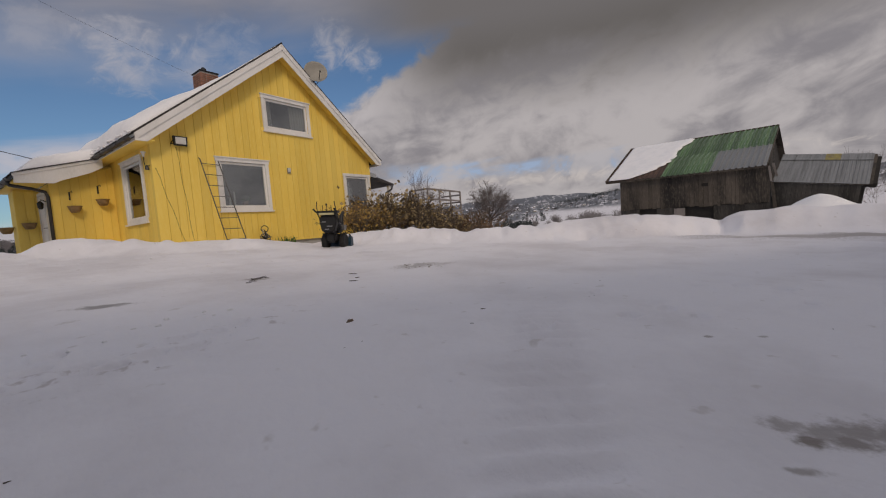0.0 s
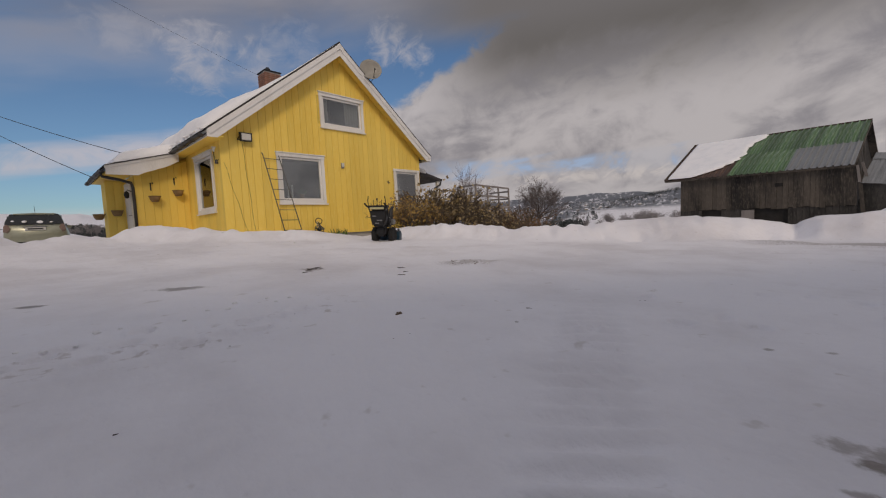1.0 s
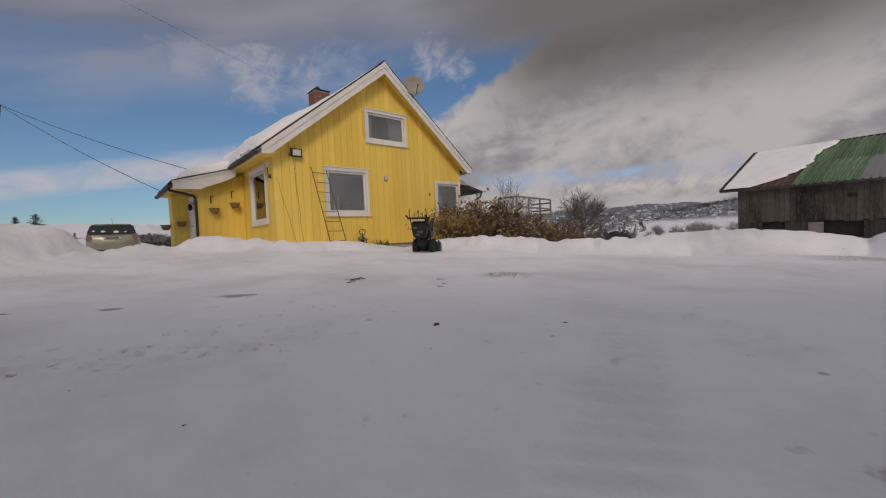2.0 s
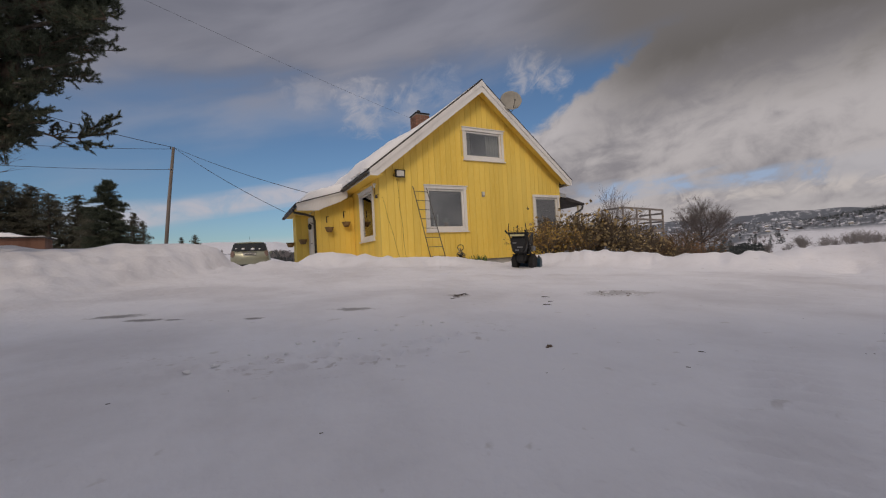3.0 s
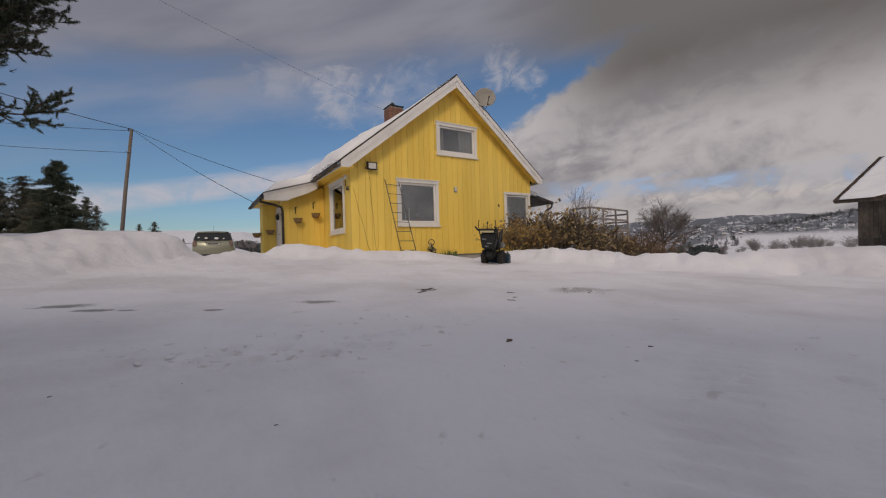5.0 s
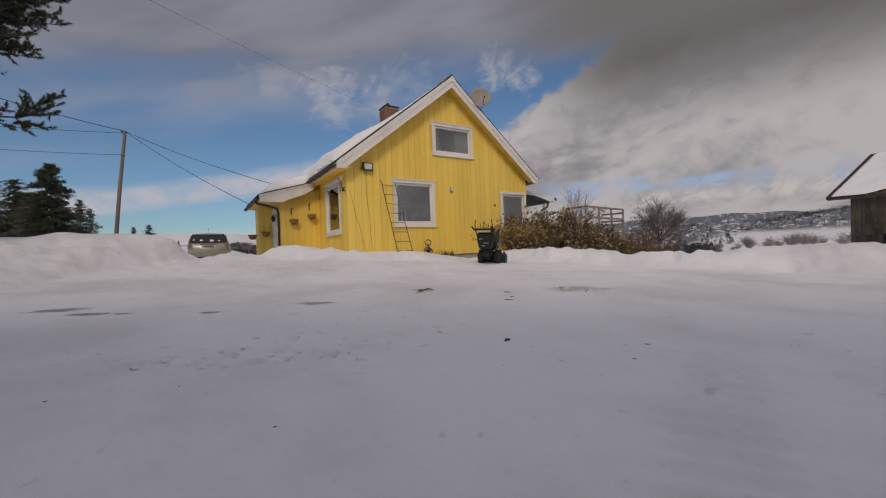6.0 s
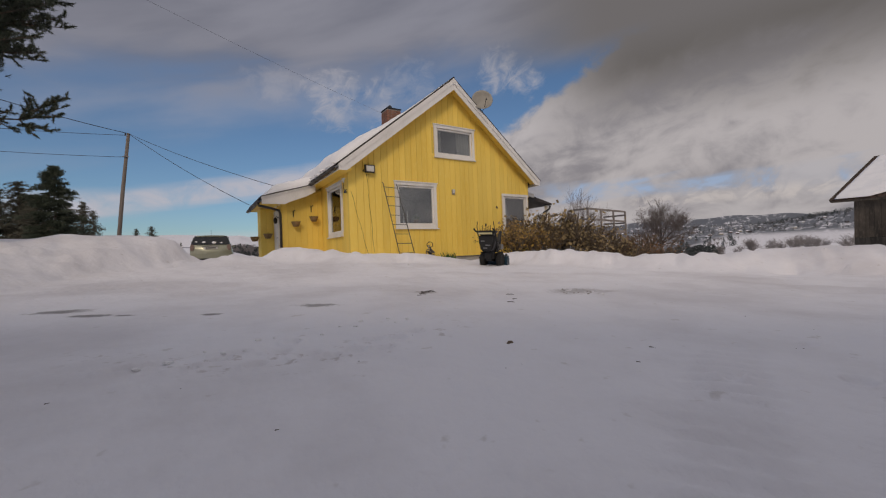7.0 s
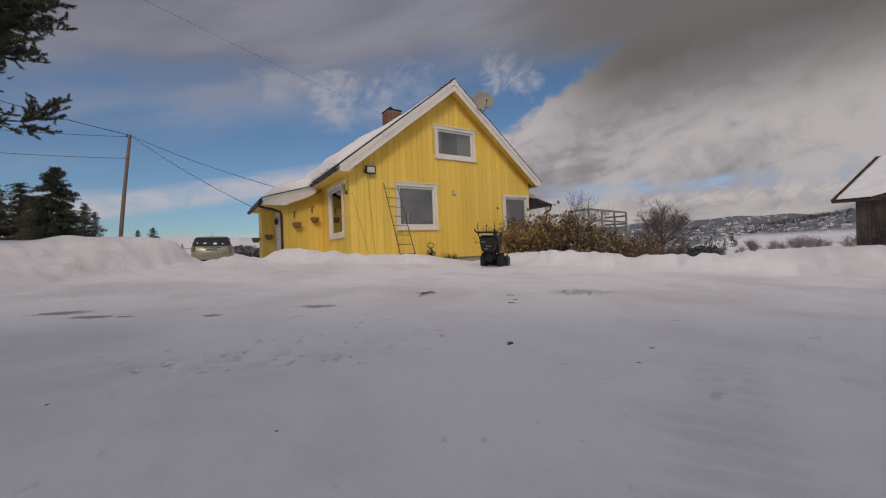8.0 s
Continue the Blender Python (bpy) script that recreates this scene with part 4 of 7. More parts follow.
def veranda():
    """Small roofed veranda behind the east corner."""
    x0, x1, y0 = XR + 0.02, 5.6, 0.3
    bm = bmesh.new()
    prism(bm, [(x0, 2.80), (x1, 2.52), (x1, 2.60), (x0, 3.00)], 3.4, Matrix.Translation((0, y0, 0)))
    part("veranda_roof", bm, ROOFING, house, "dark veranda roof")
    bm = boxed(x1 - 0.22, y0 + 0.1, 0.4, x1 - 0.1, y0 + 0.22, 2.52)
    part("veranda_post", bm, WHITE, house)
    bm = bmesh.new()
    prism(bm, [(x0, 2.88), (x0 + 0.62, 2.80), (x0 + 0.62, 2.95), (x0, 3.06)], 0.03, Matrix.Translation((0, y0 - 0.035, 0)))
    part("veranda_board", bm, WHITE, house)
    part("downpipe", tubed([(x1 - 0.05, y0 + 0.05, 2.5), (x1 - 0.1, y0 + 0.05, 2.36), (x1 - 0.45, y0 + 0.06, 2.2), (x1 - 0.52, y0 + 0.06, 2.05), (x1 - 0.52, y0 + 0.06, 0.45)], 0.04, 8), DARK_METAL, house, smooth=True)


def chimney():
    cx, cy, w = 0.03, 4.5, 0.33
    base, top = 5.7, 7.12
    ch = new("chimney")
    ch.parent = house
    ch.matrix_basis = pose(cx, cy, 0)
    part("core", boxed(-w + 0.015, -w + 0.015, base, w - 0.015, w - 0.015, top), MORTAR, ch)
    bm = boxed(-0.104, -0.05, 0, 0.104, 0.05, 0.062, 0.006)
    first = part("brick", bm, BRICK, ch, m=pose(-w + 0.095, -w + 0.05, base + 0.4))
    courses = int((top - base - 0.4) / 0.075)
    for c in range(courses):
        z = base + 0.4 + c * 0.075
        for s in range(4):
            for k in range(3):
                u = -w + 0.095 + 0.22 * k + (0.0 if c % 2 else 0.005)
                a = 90 * s
                m = pose(0, 0, z, 0, 0, a) @ pose(u, -w + 0.05, 0)
                if c == 0 and s == 0 and k == 0:
                    continue
                share("brick", first, ch, m)
    bm = boxed(-w - 0.025, -w - 0.025, top, w + 0.025, w + 0.025, top + 0.05, 0.01)
    box(bm, -w + 0.06, -w + 0.06, top + 0.05, w - 0.06, w - 0.06, top + 0.08)
    part("cap", bm, BLACK, ch, "dark chimney cap")
    bm = bmesh.new()
    lathe(bm, [(0.1, top + 0.1), (0.1, top + 0.2), (0.06, top + 0.26)], 12, Matrix.Translation((-0.05, 0, 0)))
    part("flue", bm, BLACK, ch)


gable_wall()
ID = Matrix.Identity(4)
window(*W1, ID)
w2 = window(*W2, ID)
curtain(w2, 0.52, 1.05, 4.17, 4.96, 0.07, 5)
curtain(w2, -0.33, -0.16, 4.17, 4.96, 0.07, 2)
w3 = window(*W3, ID, sill=False)
curtain(w3, 2.67, 3.50, 1.44, 2.70, 0.10, 7)
window(-SW[1], -SW[0], SW[2], SW[3], Matrix.Translation((XL, 0, 0)) @ Matrix.Rotation(radians(-90), 4, "Z"))
roof()
house_snow()
wing()
veranda()
chimney()


# ---- an unseen building behind the yard, added to shade its near half ----
def shade_building():
    t = thing("outbuilding", pose(YX - 3.4 * math.sin(radians(35)), YY - 3.4 * math.cos(radians(35)), 0, 0, 0, -35), "unseen grey boarded building added to shade the near yard", "building")
    part("wall", boxed(-16, -7, -0.3, 16, 0, 4.4), GREY_WOOD, t)
    bm = bmesh.new()
    prism(bm, [(-7.5, 4.3), (0.5, 4.3), (-3.5, 7.0)], 33)
    bmesh.ops.transform(bm, matrix=Matrix.Rotation(radians(90), 4, "Z") @ Matrix.Translation((0, -16.5, 0)), verts=bm.verts[:])
    part("roof", bm, ROOFING, t)


shade_building()


def polar(az, d, el=None):
    """A place by bearing and distance from the yard's middle; with el its height lies on that slope."""
    x, y = YX + d * math.sin(radians(az)), YY + d * math.cos(radians(az))
    return Vector((x, y, ground_z(x, y) if el is None else 0.6 + d * math.tan(radians(el))))


def mesh_np(name, co, faces, mat, parent=None, label="", smooth=False):
    me = bpy.data.meshes.new(name)
    k = faces.shape[1]
    me.vertices.add(len(co))
    me.vertices.foreach_set("co", np.asarray(co, np.float32).ravel())
    me.loops.add(faces.size)
    me.loops.foreach_set("vertex_index", faces.astype(np.int32).ravel())
    me.polygons.add(len(faces))
    me.polygons.foreach_set("loop_start", (np.arange(len(faces)) * k).astype(np.int32))
    if smooth:
        me.polygons.foreach_set("use_smooth", np.ones(len(faces), bool))
    me.update(calc_edges=True)
    me.materials.append(mat)
    ob = new(name, me)
    if parent is not None:
        ob.parent = parent
    return tagged(ob, label)


# ---- things on and by the house ----
def fittings():
    t = thing("flood_light", pose(-2.98, -0.02, 3.34), "black square floodlight fixed to the gable wall", "lamp")
    bm = bmesh.new()
    prism(bm, [(-0.15, -0.12), (0.15, -0.12), (0.17, 0.12), (-0.17, 0.12)], 0.07, Matrix.Translation((0, -0.17, 0)))
    part("housing", bm, BLACK, t)
    part("lens", boxed(-0.125, -0.182, -0.09, 0.125, -0.171, 0.09, 0.004), PLATE, t, "pale frosted glass")
    part("bracket", tubed([(-0.17, -0.13, 0), (-0.19, -0.02, -0.06), (0.19, -0.02, -0.06), (0.17, -0.13, 0)], 0.014, 6), BLACK, t)

    t = thing("meter_box", pose(0.21, -0.026, 2.78), "small grey metal box on the gable wall", "box")
    part("body", boxed(-0.055, -0.05, -0.09, 0.055, 0, 0.09, 0.008), DISH, t)
    part("lid", boxed(-0.05, -0.062, -0.04, 0.05, -0.051, 0.09, 0.004), PLATE, t)

    # two loose cables down the wall
    for a, b in (((XL + 0.05, 2.62), (-3.06, 0.6)), ((-3.05, 3.2), (-2.86, 0.6))):
        pts = [(a[0] + (b[0] - a[0]) * k / 8 + 0.015 * math.sin(k * 1.7), -0.032, a[1] + (b[1] - a[1]) * k / 8) for k in range(9)]
        ob = part("wall_cable", tubed(pts, 0.0042, 5), BLACK)
        tagged(ob, "thin black cable hanging down the yellow wall", "cable", "cables on the wall")

    # lantern on the side wall
    t = thing("wall_lantern", pose(XL - 0.03, 0.10, 2.70), "black wall lantern with white shade on bracket", "lamp")
    part("arm", tubed([(0, 0, 0), (-0.09, 0, -0.05), (-0.11, 0, 0.05), (-0.11, 0, 0.21)], 0.012, 6), BLACK, t)
    bm = bmesh.new()
    lathe(bm, [(0.015, 0.08), (0.03, 0.10), (0.035, 0.17), (0.065, 0.19), (0.06, 0.21), (0.0, 0.23)], 12, Matrix.Translation((-0.11, 0, 0.12)))
    part("shade", bm, CURTAIN, t, "white glass shade", smooth=True)
    bm = bmesh.new()
    lathe(bm, [(0.035, -0.12), (0.05, -0.1), (0.03, -0.02), (0.0, 0)], 8, Matrix.Translation((-0.06, 0, 0)))
    part("boss", bm, BLACK, t)

    t = thing("wall_lantern", pose(EXT_X - 0.02, EXT_Y + 0.36, 2.1), "dark wall lantern by the entrance door", "lamp")
    part("arm", tubed([(0, 0, 0), (-0.12, 0, 0.06), (-0.14, 0, 0)], 0.012, 6), BLACK, t)
    bm = bmesh.new()
    lathe(bm, [(0.03, -0.2), (0.06, -0.16), (0.07, -0.04), (0.02, 0.02)], 8, Matrix.Translation((-0.14, 0, 0)))
    part("shade", bm, BLACK, t)

    # brackets and hanging baskets on the wing
    first = None
    for x, z in ((-4.62, 1.84), (-3.99, 2.03)):
        m = pose(x, EXT_Y - 0.03, z)
        if first is None:
            t = first = thing("hanging_basket", m, "brown half-round wall basket hung on the yellow wing", "basket", "baskets on the wing")
            bm = bmesh.new()
            lathe(bm, [(0.0, -0.09), (0.09, -0.085), (0.125, -0.02), (0.155, 0.075), (0.14, 0.08), (0.115, 0.0)], 14, Matrix.Translation((0, -0.16, 0)))
            part("bowl", bm, CLAY, t, smooth=True)
            part("rim", tubed([(0.155 * math.cos(a), -0.16 + 0.155 * math.sin(a), 0.08) for a in [6.283 * k / 16 for k in range(17)]], 0.012, 6), CLAY, t)
            bm = bmesh.new()
            rr = random.Random(4)
            for k in range(26):
                a, r0 = rr.uniform(0, 6.28), rr.uniform(0, 0.11)
                p = Vector((r0 * math.cos(a), -0.16 + r0 * math.sin(a), 0.02))
                tube(bm, [p, p + Vector((rr.uniform(-0.05, 0.05), rr.uniform(-0.05, 0.05), rr.uniform(0.05, 0.11)))], [0.004, 0.001], 4)
            part("dry_plant", bm, LEAF_BROWN, t, "withered stalks")
        else:
            copy_thing(first, m)
        h = thing("wall_hook", pose(x - 0.05, EXT_Y - 0.03, z + 0.40), "small black iron hook on the yellow wing wall", "hook", "hooks on the wing")
        part("plate", boxed(-0.018, -0.012, -0.13, 0.018, 0, 0.1, 0.004), BLACK, h)
        part("arm", tubed([(0, 0, 0.08), (0.03, -0.14, 0.1), (0.03, -0.17, 0.06)], 0.01, 6), BLACK, h)
    for x, y, z, turn in ((EXT_X - 0.53, EXT_Y + 1.75, 1.42, -90), (EXT_X - 0.30, EXT_Y + 1.37, 1.50, 0)):
        copy_thing(first, pose(x, y, z, 0, 0, turn))

    # ladder leaning on the gable
    t = thing("ladder", pose(0, 0, 0), "dark metal ladder leaning on the yellow gable wall", "ladder")
    foot = ground_z(-2.0, -0.5)
    al, bl = Vector((-2.18, -0.50, foot)), Vector((-2.50, -0.06, 2.92))
    ar, br = Vector((-1.64, -0.50, foot)), Vector((-2.02, -0.06, 2.90))
    for a, b in ((al, bl), (ar, br)):
        part("rail", tubed([a, a.lerp(b, 0.5), b, b + Vector((-0.02, 0.03, 0.05))], 0.014, 8), ALU, t, smooth=True)
    n = 8
    for k in range(n):
        f = (k + 0.75) / (n + 0.1)
        part("rung", tubed([al.lerp(bl, f), ar.lerp(br, f)], 0.010, 6), ALU, t)

    # satellite dish on the east rake
    t = thing("satellite_dish", pose(1.30, -0.36, 5.99), "grey satellite dish on a bracket at the roof edge", "dish")
    face = look((0, 0, 0), (-0.55, -1.0, 0.28)) @ Matrix.Rotation(radians(180), 4, "Y")
    bm = bmesh.new()
    prof = [(0.0, 0.0)] + [(0.37 * k / 7, 0.10 * (k / 7) ** 2) for k in range(1, 8)] + [(0.385, 0.098), (0.37, 0.082)] + [(0.37 * k / 7, 0.10 * (k / 7) ** 2 - 0.016) for k in range(6, 0, -1)] + [(0.0, -0.016)]
    lathe(bm, prof, 32, Matrix.Translation((0.05, -0.1, 0.12)) @ face)
    part("reflector", bm, DISH, t, "pale grey dish", smooth=True)
    tip = Matrix.Translation((0.05, -0.1, 0.12)) @ face @ Vector((0, -0.12, 0.36)) + Vector((0.07, -0.05, -0.06))
    part("feed_arm", tubed([Vector((0.06, -0.02, -0.26)), Vector((0.07, -0.2, -0.19)), tip], 0.012, 6), DARK_METAL, t)
    part("feed_horn", tubed([tip + Vector((0.01, 0.0, 0.02)), tip + Vector((-0.05, -0.07, -0.03))], 0.028, 8), BLACK, t)
    part("mount", tubed([(0.0, 0.05, -0.46), (0.0, -0.03, -0.2), (0.03, -0.06, 0.0)], 0.022, 8), DARK_METAL, t)

    # garden things at the foot of the wall
    t = thing("garden_ornament", pose(-1.02, -0.35, ground_z(-1.02, -0.35)), "grey wire garden ornament standing in snow by the wall", "ornament")
    for k, (r0, z0, ty) in enumerate(((0.15, 0.22, 0), (0.13, 0.36, 40), (0.10, 0.50, -30))):
        m = pose(0, 0, z0, 70, 0, ty)
        part("ring", tubed([m @ Vector((r0 * math.cos(a), r0 * math.sin(a), 0)) for a in [6.283 * j / 14 for j in range(15)]], 0.014, 6), (ALU, STEEL, BLACK)[k], t)
    part("stem", tubed([(0, 0, -0.1), (0.02, 0, 0.2), (0, 0, 0.46)], 0.014, 6), BLACK, t)
    bm = bmesh.new()
    lathe(bm, [(0.09, -0.1), (0.13, 0.0), (0.15, 0.16), (0.13, 0.17)], 12)
    part("pot", bm, DARK_METAL, t)
    bm, rr = bmesh.new(), random.Random(2)
    for k in range(34):
        a, e = rr.uniform(0, 6.28), rr.uniform(0.1, 1.4)
        d = Vector((math.cos(a) * math.cos(e), math.sin(a) * math.cos(e), math.sin(e))) * rr.uniform(0.1, 0.2)
        tube(bm, [(0, 0, 0.17), Vector((0, 0, 0.2)) + d * 0.6, Vector((0, 0, 0.2)) + d + Vector((0, 0, -0.03))], [0.009, 0.012, 0.006], 5)
    part("tangle", bm, DARK_METAL, t, "tangle of grey wire")
    t = thing("garden_plant", pose(-0.35, -0.35, ground_z(-0.35, -0.35) - 0.02) @ Matrix.Diagonal((1.3, 1.2, 1.3, 1)), "low green plant against the yellow wall", "plant")
    bm, rr = bmesh.new(), random.Random(9)
    for k in range(46):
        a = rr.uniform(0, 6.28)
        p = Vector((0.16 * math.cos(a) * rr.random() * 1.4, 0.07 * math.sin(a), 0.0))
        d = Vector((rr.uniform(-0.2, 0.2), rr.uniform(-0.1, 0.05), rr.uniform(0.12, 0.3)))
        s = Vector((0.02, 0.006, 0))
        q = [bm.verts.new(v) for v in (p - s * 0.4, p + d * 0.5 - s, p + d, p + d * 0.5 + s)]
        bm.faces.new(q)
    part("leaves", bm, LEAF_GREEN, t)
    part("stalk", tubed([(0.12, 0, -0.1), (0.16, -0.02, 0.2), (0.22, -0.03, 0.24), (0.28, -0.03, 0.0)], 0.012, 6), LEAF_GREEN, t)
    t = thing("potted_plant", pose(-1.22, 0.20, W1[2] + 0.07), "green plant behind the window glass", "plant")
    bm = bmesh.new()
    lathe(bm, [(0.06, 0), (0.085, 0.13), (0.075, 0.14)], 12)
    part("pot", bm, CLAY, t)
    bm = bmesh.new()
    for k in range(60):
        a, e = rr.uniform(0, 6.28), rr.uniform(0.2, 1.4)
        d = Vector((math.cos(a) * math.cos(e), math.sin(a) * math.cos(e) * 0.6, math.sin(e))) * rr.uniform(0.12, 0.26)
        s = d.orthogonal().normalized() * 0.025
        bm.faces.new([bm.verts.new(Vector((0, 0, 0.13)) + v) for v in (d * 0.1, d * 0.6 - s, d, d * 0.6 + s)])
    part("leaves", bm, LEAF_GREEN, t)
    t = thing("window_bottle", pose(-1.56, 0.16, W1[2] + 0.07), "pale candle holder on the window ledge", "ornament")
    bm = bmesh.new()
    lathe(bm, [(0.05, 0), (0.03, 0.04), (0.02, 0.2), (0.028, 0.22), (0.022, 0.42)], 10)
    part("body", bm, PLATE, t)
    copy_thing(t, pose(-1.70, 0.16, W1[2] + 0.07))


fittings()


# ---- snow blower ----
def snow_blower():
    p = polar(38.8, 8.95)
    t = thing("snow_blower", Matrix.Translation((p.x, p.y, p.z - 0.02)) @ pose(0, 0, 0, -4, 3, -60) @ Matrix.Diagonal((0.84, 0.84, 0.90, 1)), "black and blue two-stage snow blower parked in snow", "snow blower")
    for s in (-1, 1):
        w = new("wheel")
        w.parent, w.matrix_basis = t, pose(0.21 * s, 0.0 if s < 0 else 0.12, 0.17, 0, 90, 0)
        bm = bmesh.new()
        lathe(bm, [(0.10, -0.06), (0.16, -0.065), (0.185, -0.04), (0.19, 0.0), (0.185, 0.04), (0.16, 0.065), (0.10, 0.06)], 22)
        part("tyre", bm, RUBBER, w)
        lug = None
        for k in range(14):
            m = pose(0, 0, 0, 0, 0, 360 / 14 * k) @ pose(0.188, 0, 0.025 * (1 if k % 2 else -1), 0, 0, 0)
            if lug is None:
                lug = part("lug", boxed(-0.008, -0.012, -0.035, 0.012, 0.012, 0.035), RUBBER, w, m=m)
            else:
                share("lug", lug, w, m)
        bm = bmesh.new()
        lathe(bm, [(0.0, -0.045), (0.1, -0.05), (0.1, 0.05), (0.03, 0.03), (0.0, 0.03)], 16)
        part("rim", bm, DARK_METAL, w)
    part("gearbox", boxed(-0.12, -0.12, 0.17, 0.12, 0.24, 0.34, 0.02), BLACK, t, "black gear housing")
    part("engine", boxed(-0.19, -0.06, 0.36, 0.19, 0.26, 0.58, 0.06), BLACK, t, "black engine cover")
    bm = bmesh.new()
    lathe(bm, [(0.09, 0.6), (0.1, 0.62), (0.1, 0.66), (0.05, 0.68)], 16, Matrix.Translation((0, 0.12, 0)))
    part("starter", bm, BLACK, t)
    part("fuel_tank", boxed(-0.24, 0.02, 0.52, -0.14, 0.24, 0.66, 0.03), BLACK, t)
    part("muffler", boxed(0.17, 0.05, 0.44, 0.25, 0.24, 0.56, 0.015), STEEL, t)
    # auger housing in front
    bm = bmesh.new()
    prof = [(0.30, 0.02), (0.50, 0.0), (0.50, 0.10), (0.48, 0.22), (0.42, 0.29), (0.34, 0.26)]
    for xx in (-0.34, 0.325):
        prism(bm, [(a, b) for a, b in prof], 0.015, Matrix.Translation((xx, 0, 0)) @ Matrix.Rotation(radians(90), 4, "Z") @ Matrix.Scale(-1, 4, (0, 1, 0)))
    arc = [(0.34, 0.05), (0.31, 0.16), (0.34, 0.26), (0.42, 0.29), (0.48, 0.26)]
    for (a0, b0), (a1, b1) in zip(arc, arc[1:]):
        vs = [bm.verts.new(v) for v in ((-0.33, a0, b0), (0.33, a0, b0), (0.33, a1, b1), (-0.33, a1, b1))]
        bm.faces.new(vs)
    bmesh.ops.recalc_face_normals(bm, faces=bm.faces[:])
    part("auger_housing", bm, BLUE_PAINT, t, "blue auger housing")
    pts = [(-0.3 + 0.6 * k / 40, 0.48 + 0.14 * math.cos(k * 0.9), 0.2 + 0.14 * math.sin(k * 0.9)) for k in range(41)]
    part("auger", tubed(pts, 0.018, 6), BLACK, t)
    # chute
    bm = bmesh.new()
    tube(bm, [(0.05, 0.4, 0.5), (0.05, 0.4, 0.66), (0.05, 0.42, 0.8), (0.06, 0.5, 0.9)], [0.065, 0.06, 0.05, 0.04], 10)
    part("chute", bm, BLACK, t, "black discharge chute", smooth=True)
    # handle bars and dash
    for s in (-1, 1):
        bar = part("handle_bar", tubed([(0.2 * s, 0.0, 0.3), (0.22 * s, -0.2, 0.55), (0.25 * s, -0.42, 0.80), (0.26 * s, -0.60, 0.86)], 0.015, 8), BLACK, t, smooth=True)
        part("grip", tubed([(0.26 * s, -0.50, 0.83), (0.26 * s, -0.64, 0.875)], 0.02, 8), RUBBER, bar)
        part("lever", tubed([(0.24 * s, -0.44, 0.83), (0.235 * s, -0.50, 0.95), (0.22 * s, -0.52, 1.06)], 0.012, 6), BLACK, t)
    bm = bmesh.new()
    prism(bm, [(-0.21, 0.76), (0.21, 0.76), (0.30, 0.85), (-0.30, 0.85)], 0.16, Matrix.Translation((0, -0.48, 0)))
    bmesh.ops.bevel(bm, geom=bm.edges[:], offset=0.015, segments=2, affect="EDGES")
    part("dash_panel", bm, BLACK, t, "black control panel")
    part("dash_label", boxed(-0.19, -0.492, 0.755, 0.19, -0.482, 0.80), LABEL_PALE, t, "grey printed strip")
    for u in (-0.12, -0.02, 0.1):
        part("shift_lever", tubed([(u, -0.40, 0.84), (u, -0.42, 0.98)], 0.008, 6), BLACK, t)
    part("shift_knob", tubed([(-0.02, -0.42, 0.97), (-0.02, -0.425, 1.02)], 0.02, 8), BLACK, t)
    part("crank_rod", tubed([(0.1, -0.40, 0.72), (0.08, 0.3, 0.6)], 0.008, 6), STEEL, t)
    bm = bmesh.new()
    prism(bm, [(-0.15, 0.36), (0.15, 0.36), (0.23, 0.62), (0.21, 0.76), (-0.21, 0.76), (-0.23, 0.62)], 0.20, Matrix.Translation((0, -0.40, 0)))
    bmesh.ops.bevel(bm, geom=bm.edges[:], offset=0.03, segments=2, affect="EDGES")
    panel = part("lower_panel", bm, BLACK, t)
    for u, z0, w in ((-0.10, 0.60, 0.05), (0.05, 0.50, 0.07), (-0.02, 0.43, 0.05)):
        part("panel_mark", boxed(u - w, -0.412, z0 - 0.012, u + w, -0.402, z0 + 0.012), STEEL, panel, "grey printed mark")
    part("frame_cover", boxed(-0.13, -0.22, 0.13, 0.13, 0.1, 0.38, 0.05), BLACK, t, "black lower body")
    part("cross_bar", tubed([(-0.21, -0.16, 0.48), (0.21, -0.16, 0.48)], 0.012, 6), BLACK, t)
    for u in (-0.16, -0.06, 0.09, 0.17):
        part("control_cable", tubed([(u, -0.42, 0.74), (u * 1.25, -0.36, 0.62), (u * 0.7, -0.2, 0.46), (u * 0.8, -0.08, 0.3)], 0.006, 5), BLACK, t)
    part("side_lamp", boxed(0.17, -0.03, 0.40, 0.19, 0.02, 0.46, 0.006), STEEL, t)


snow_blower()


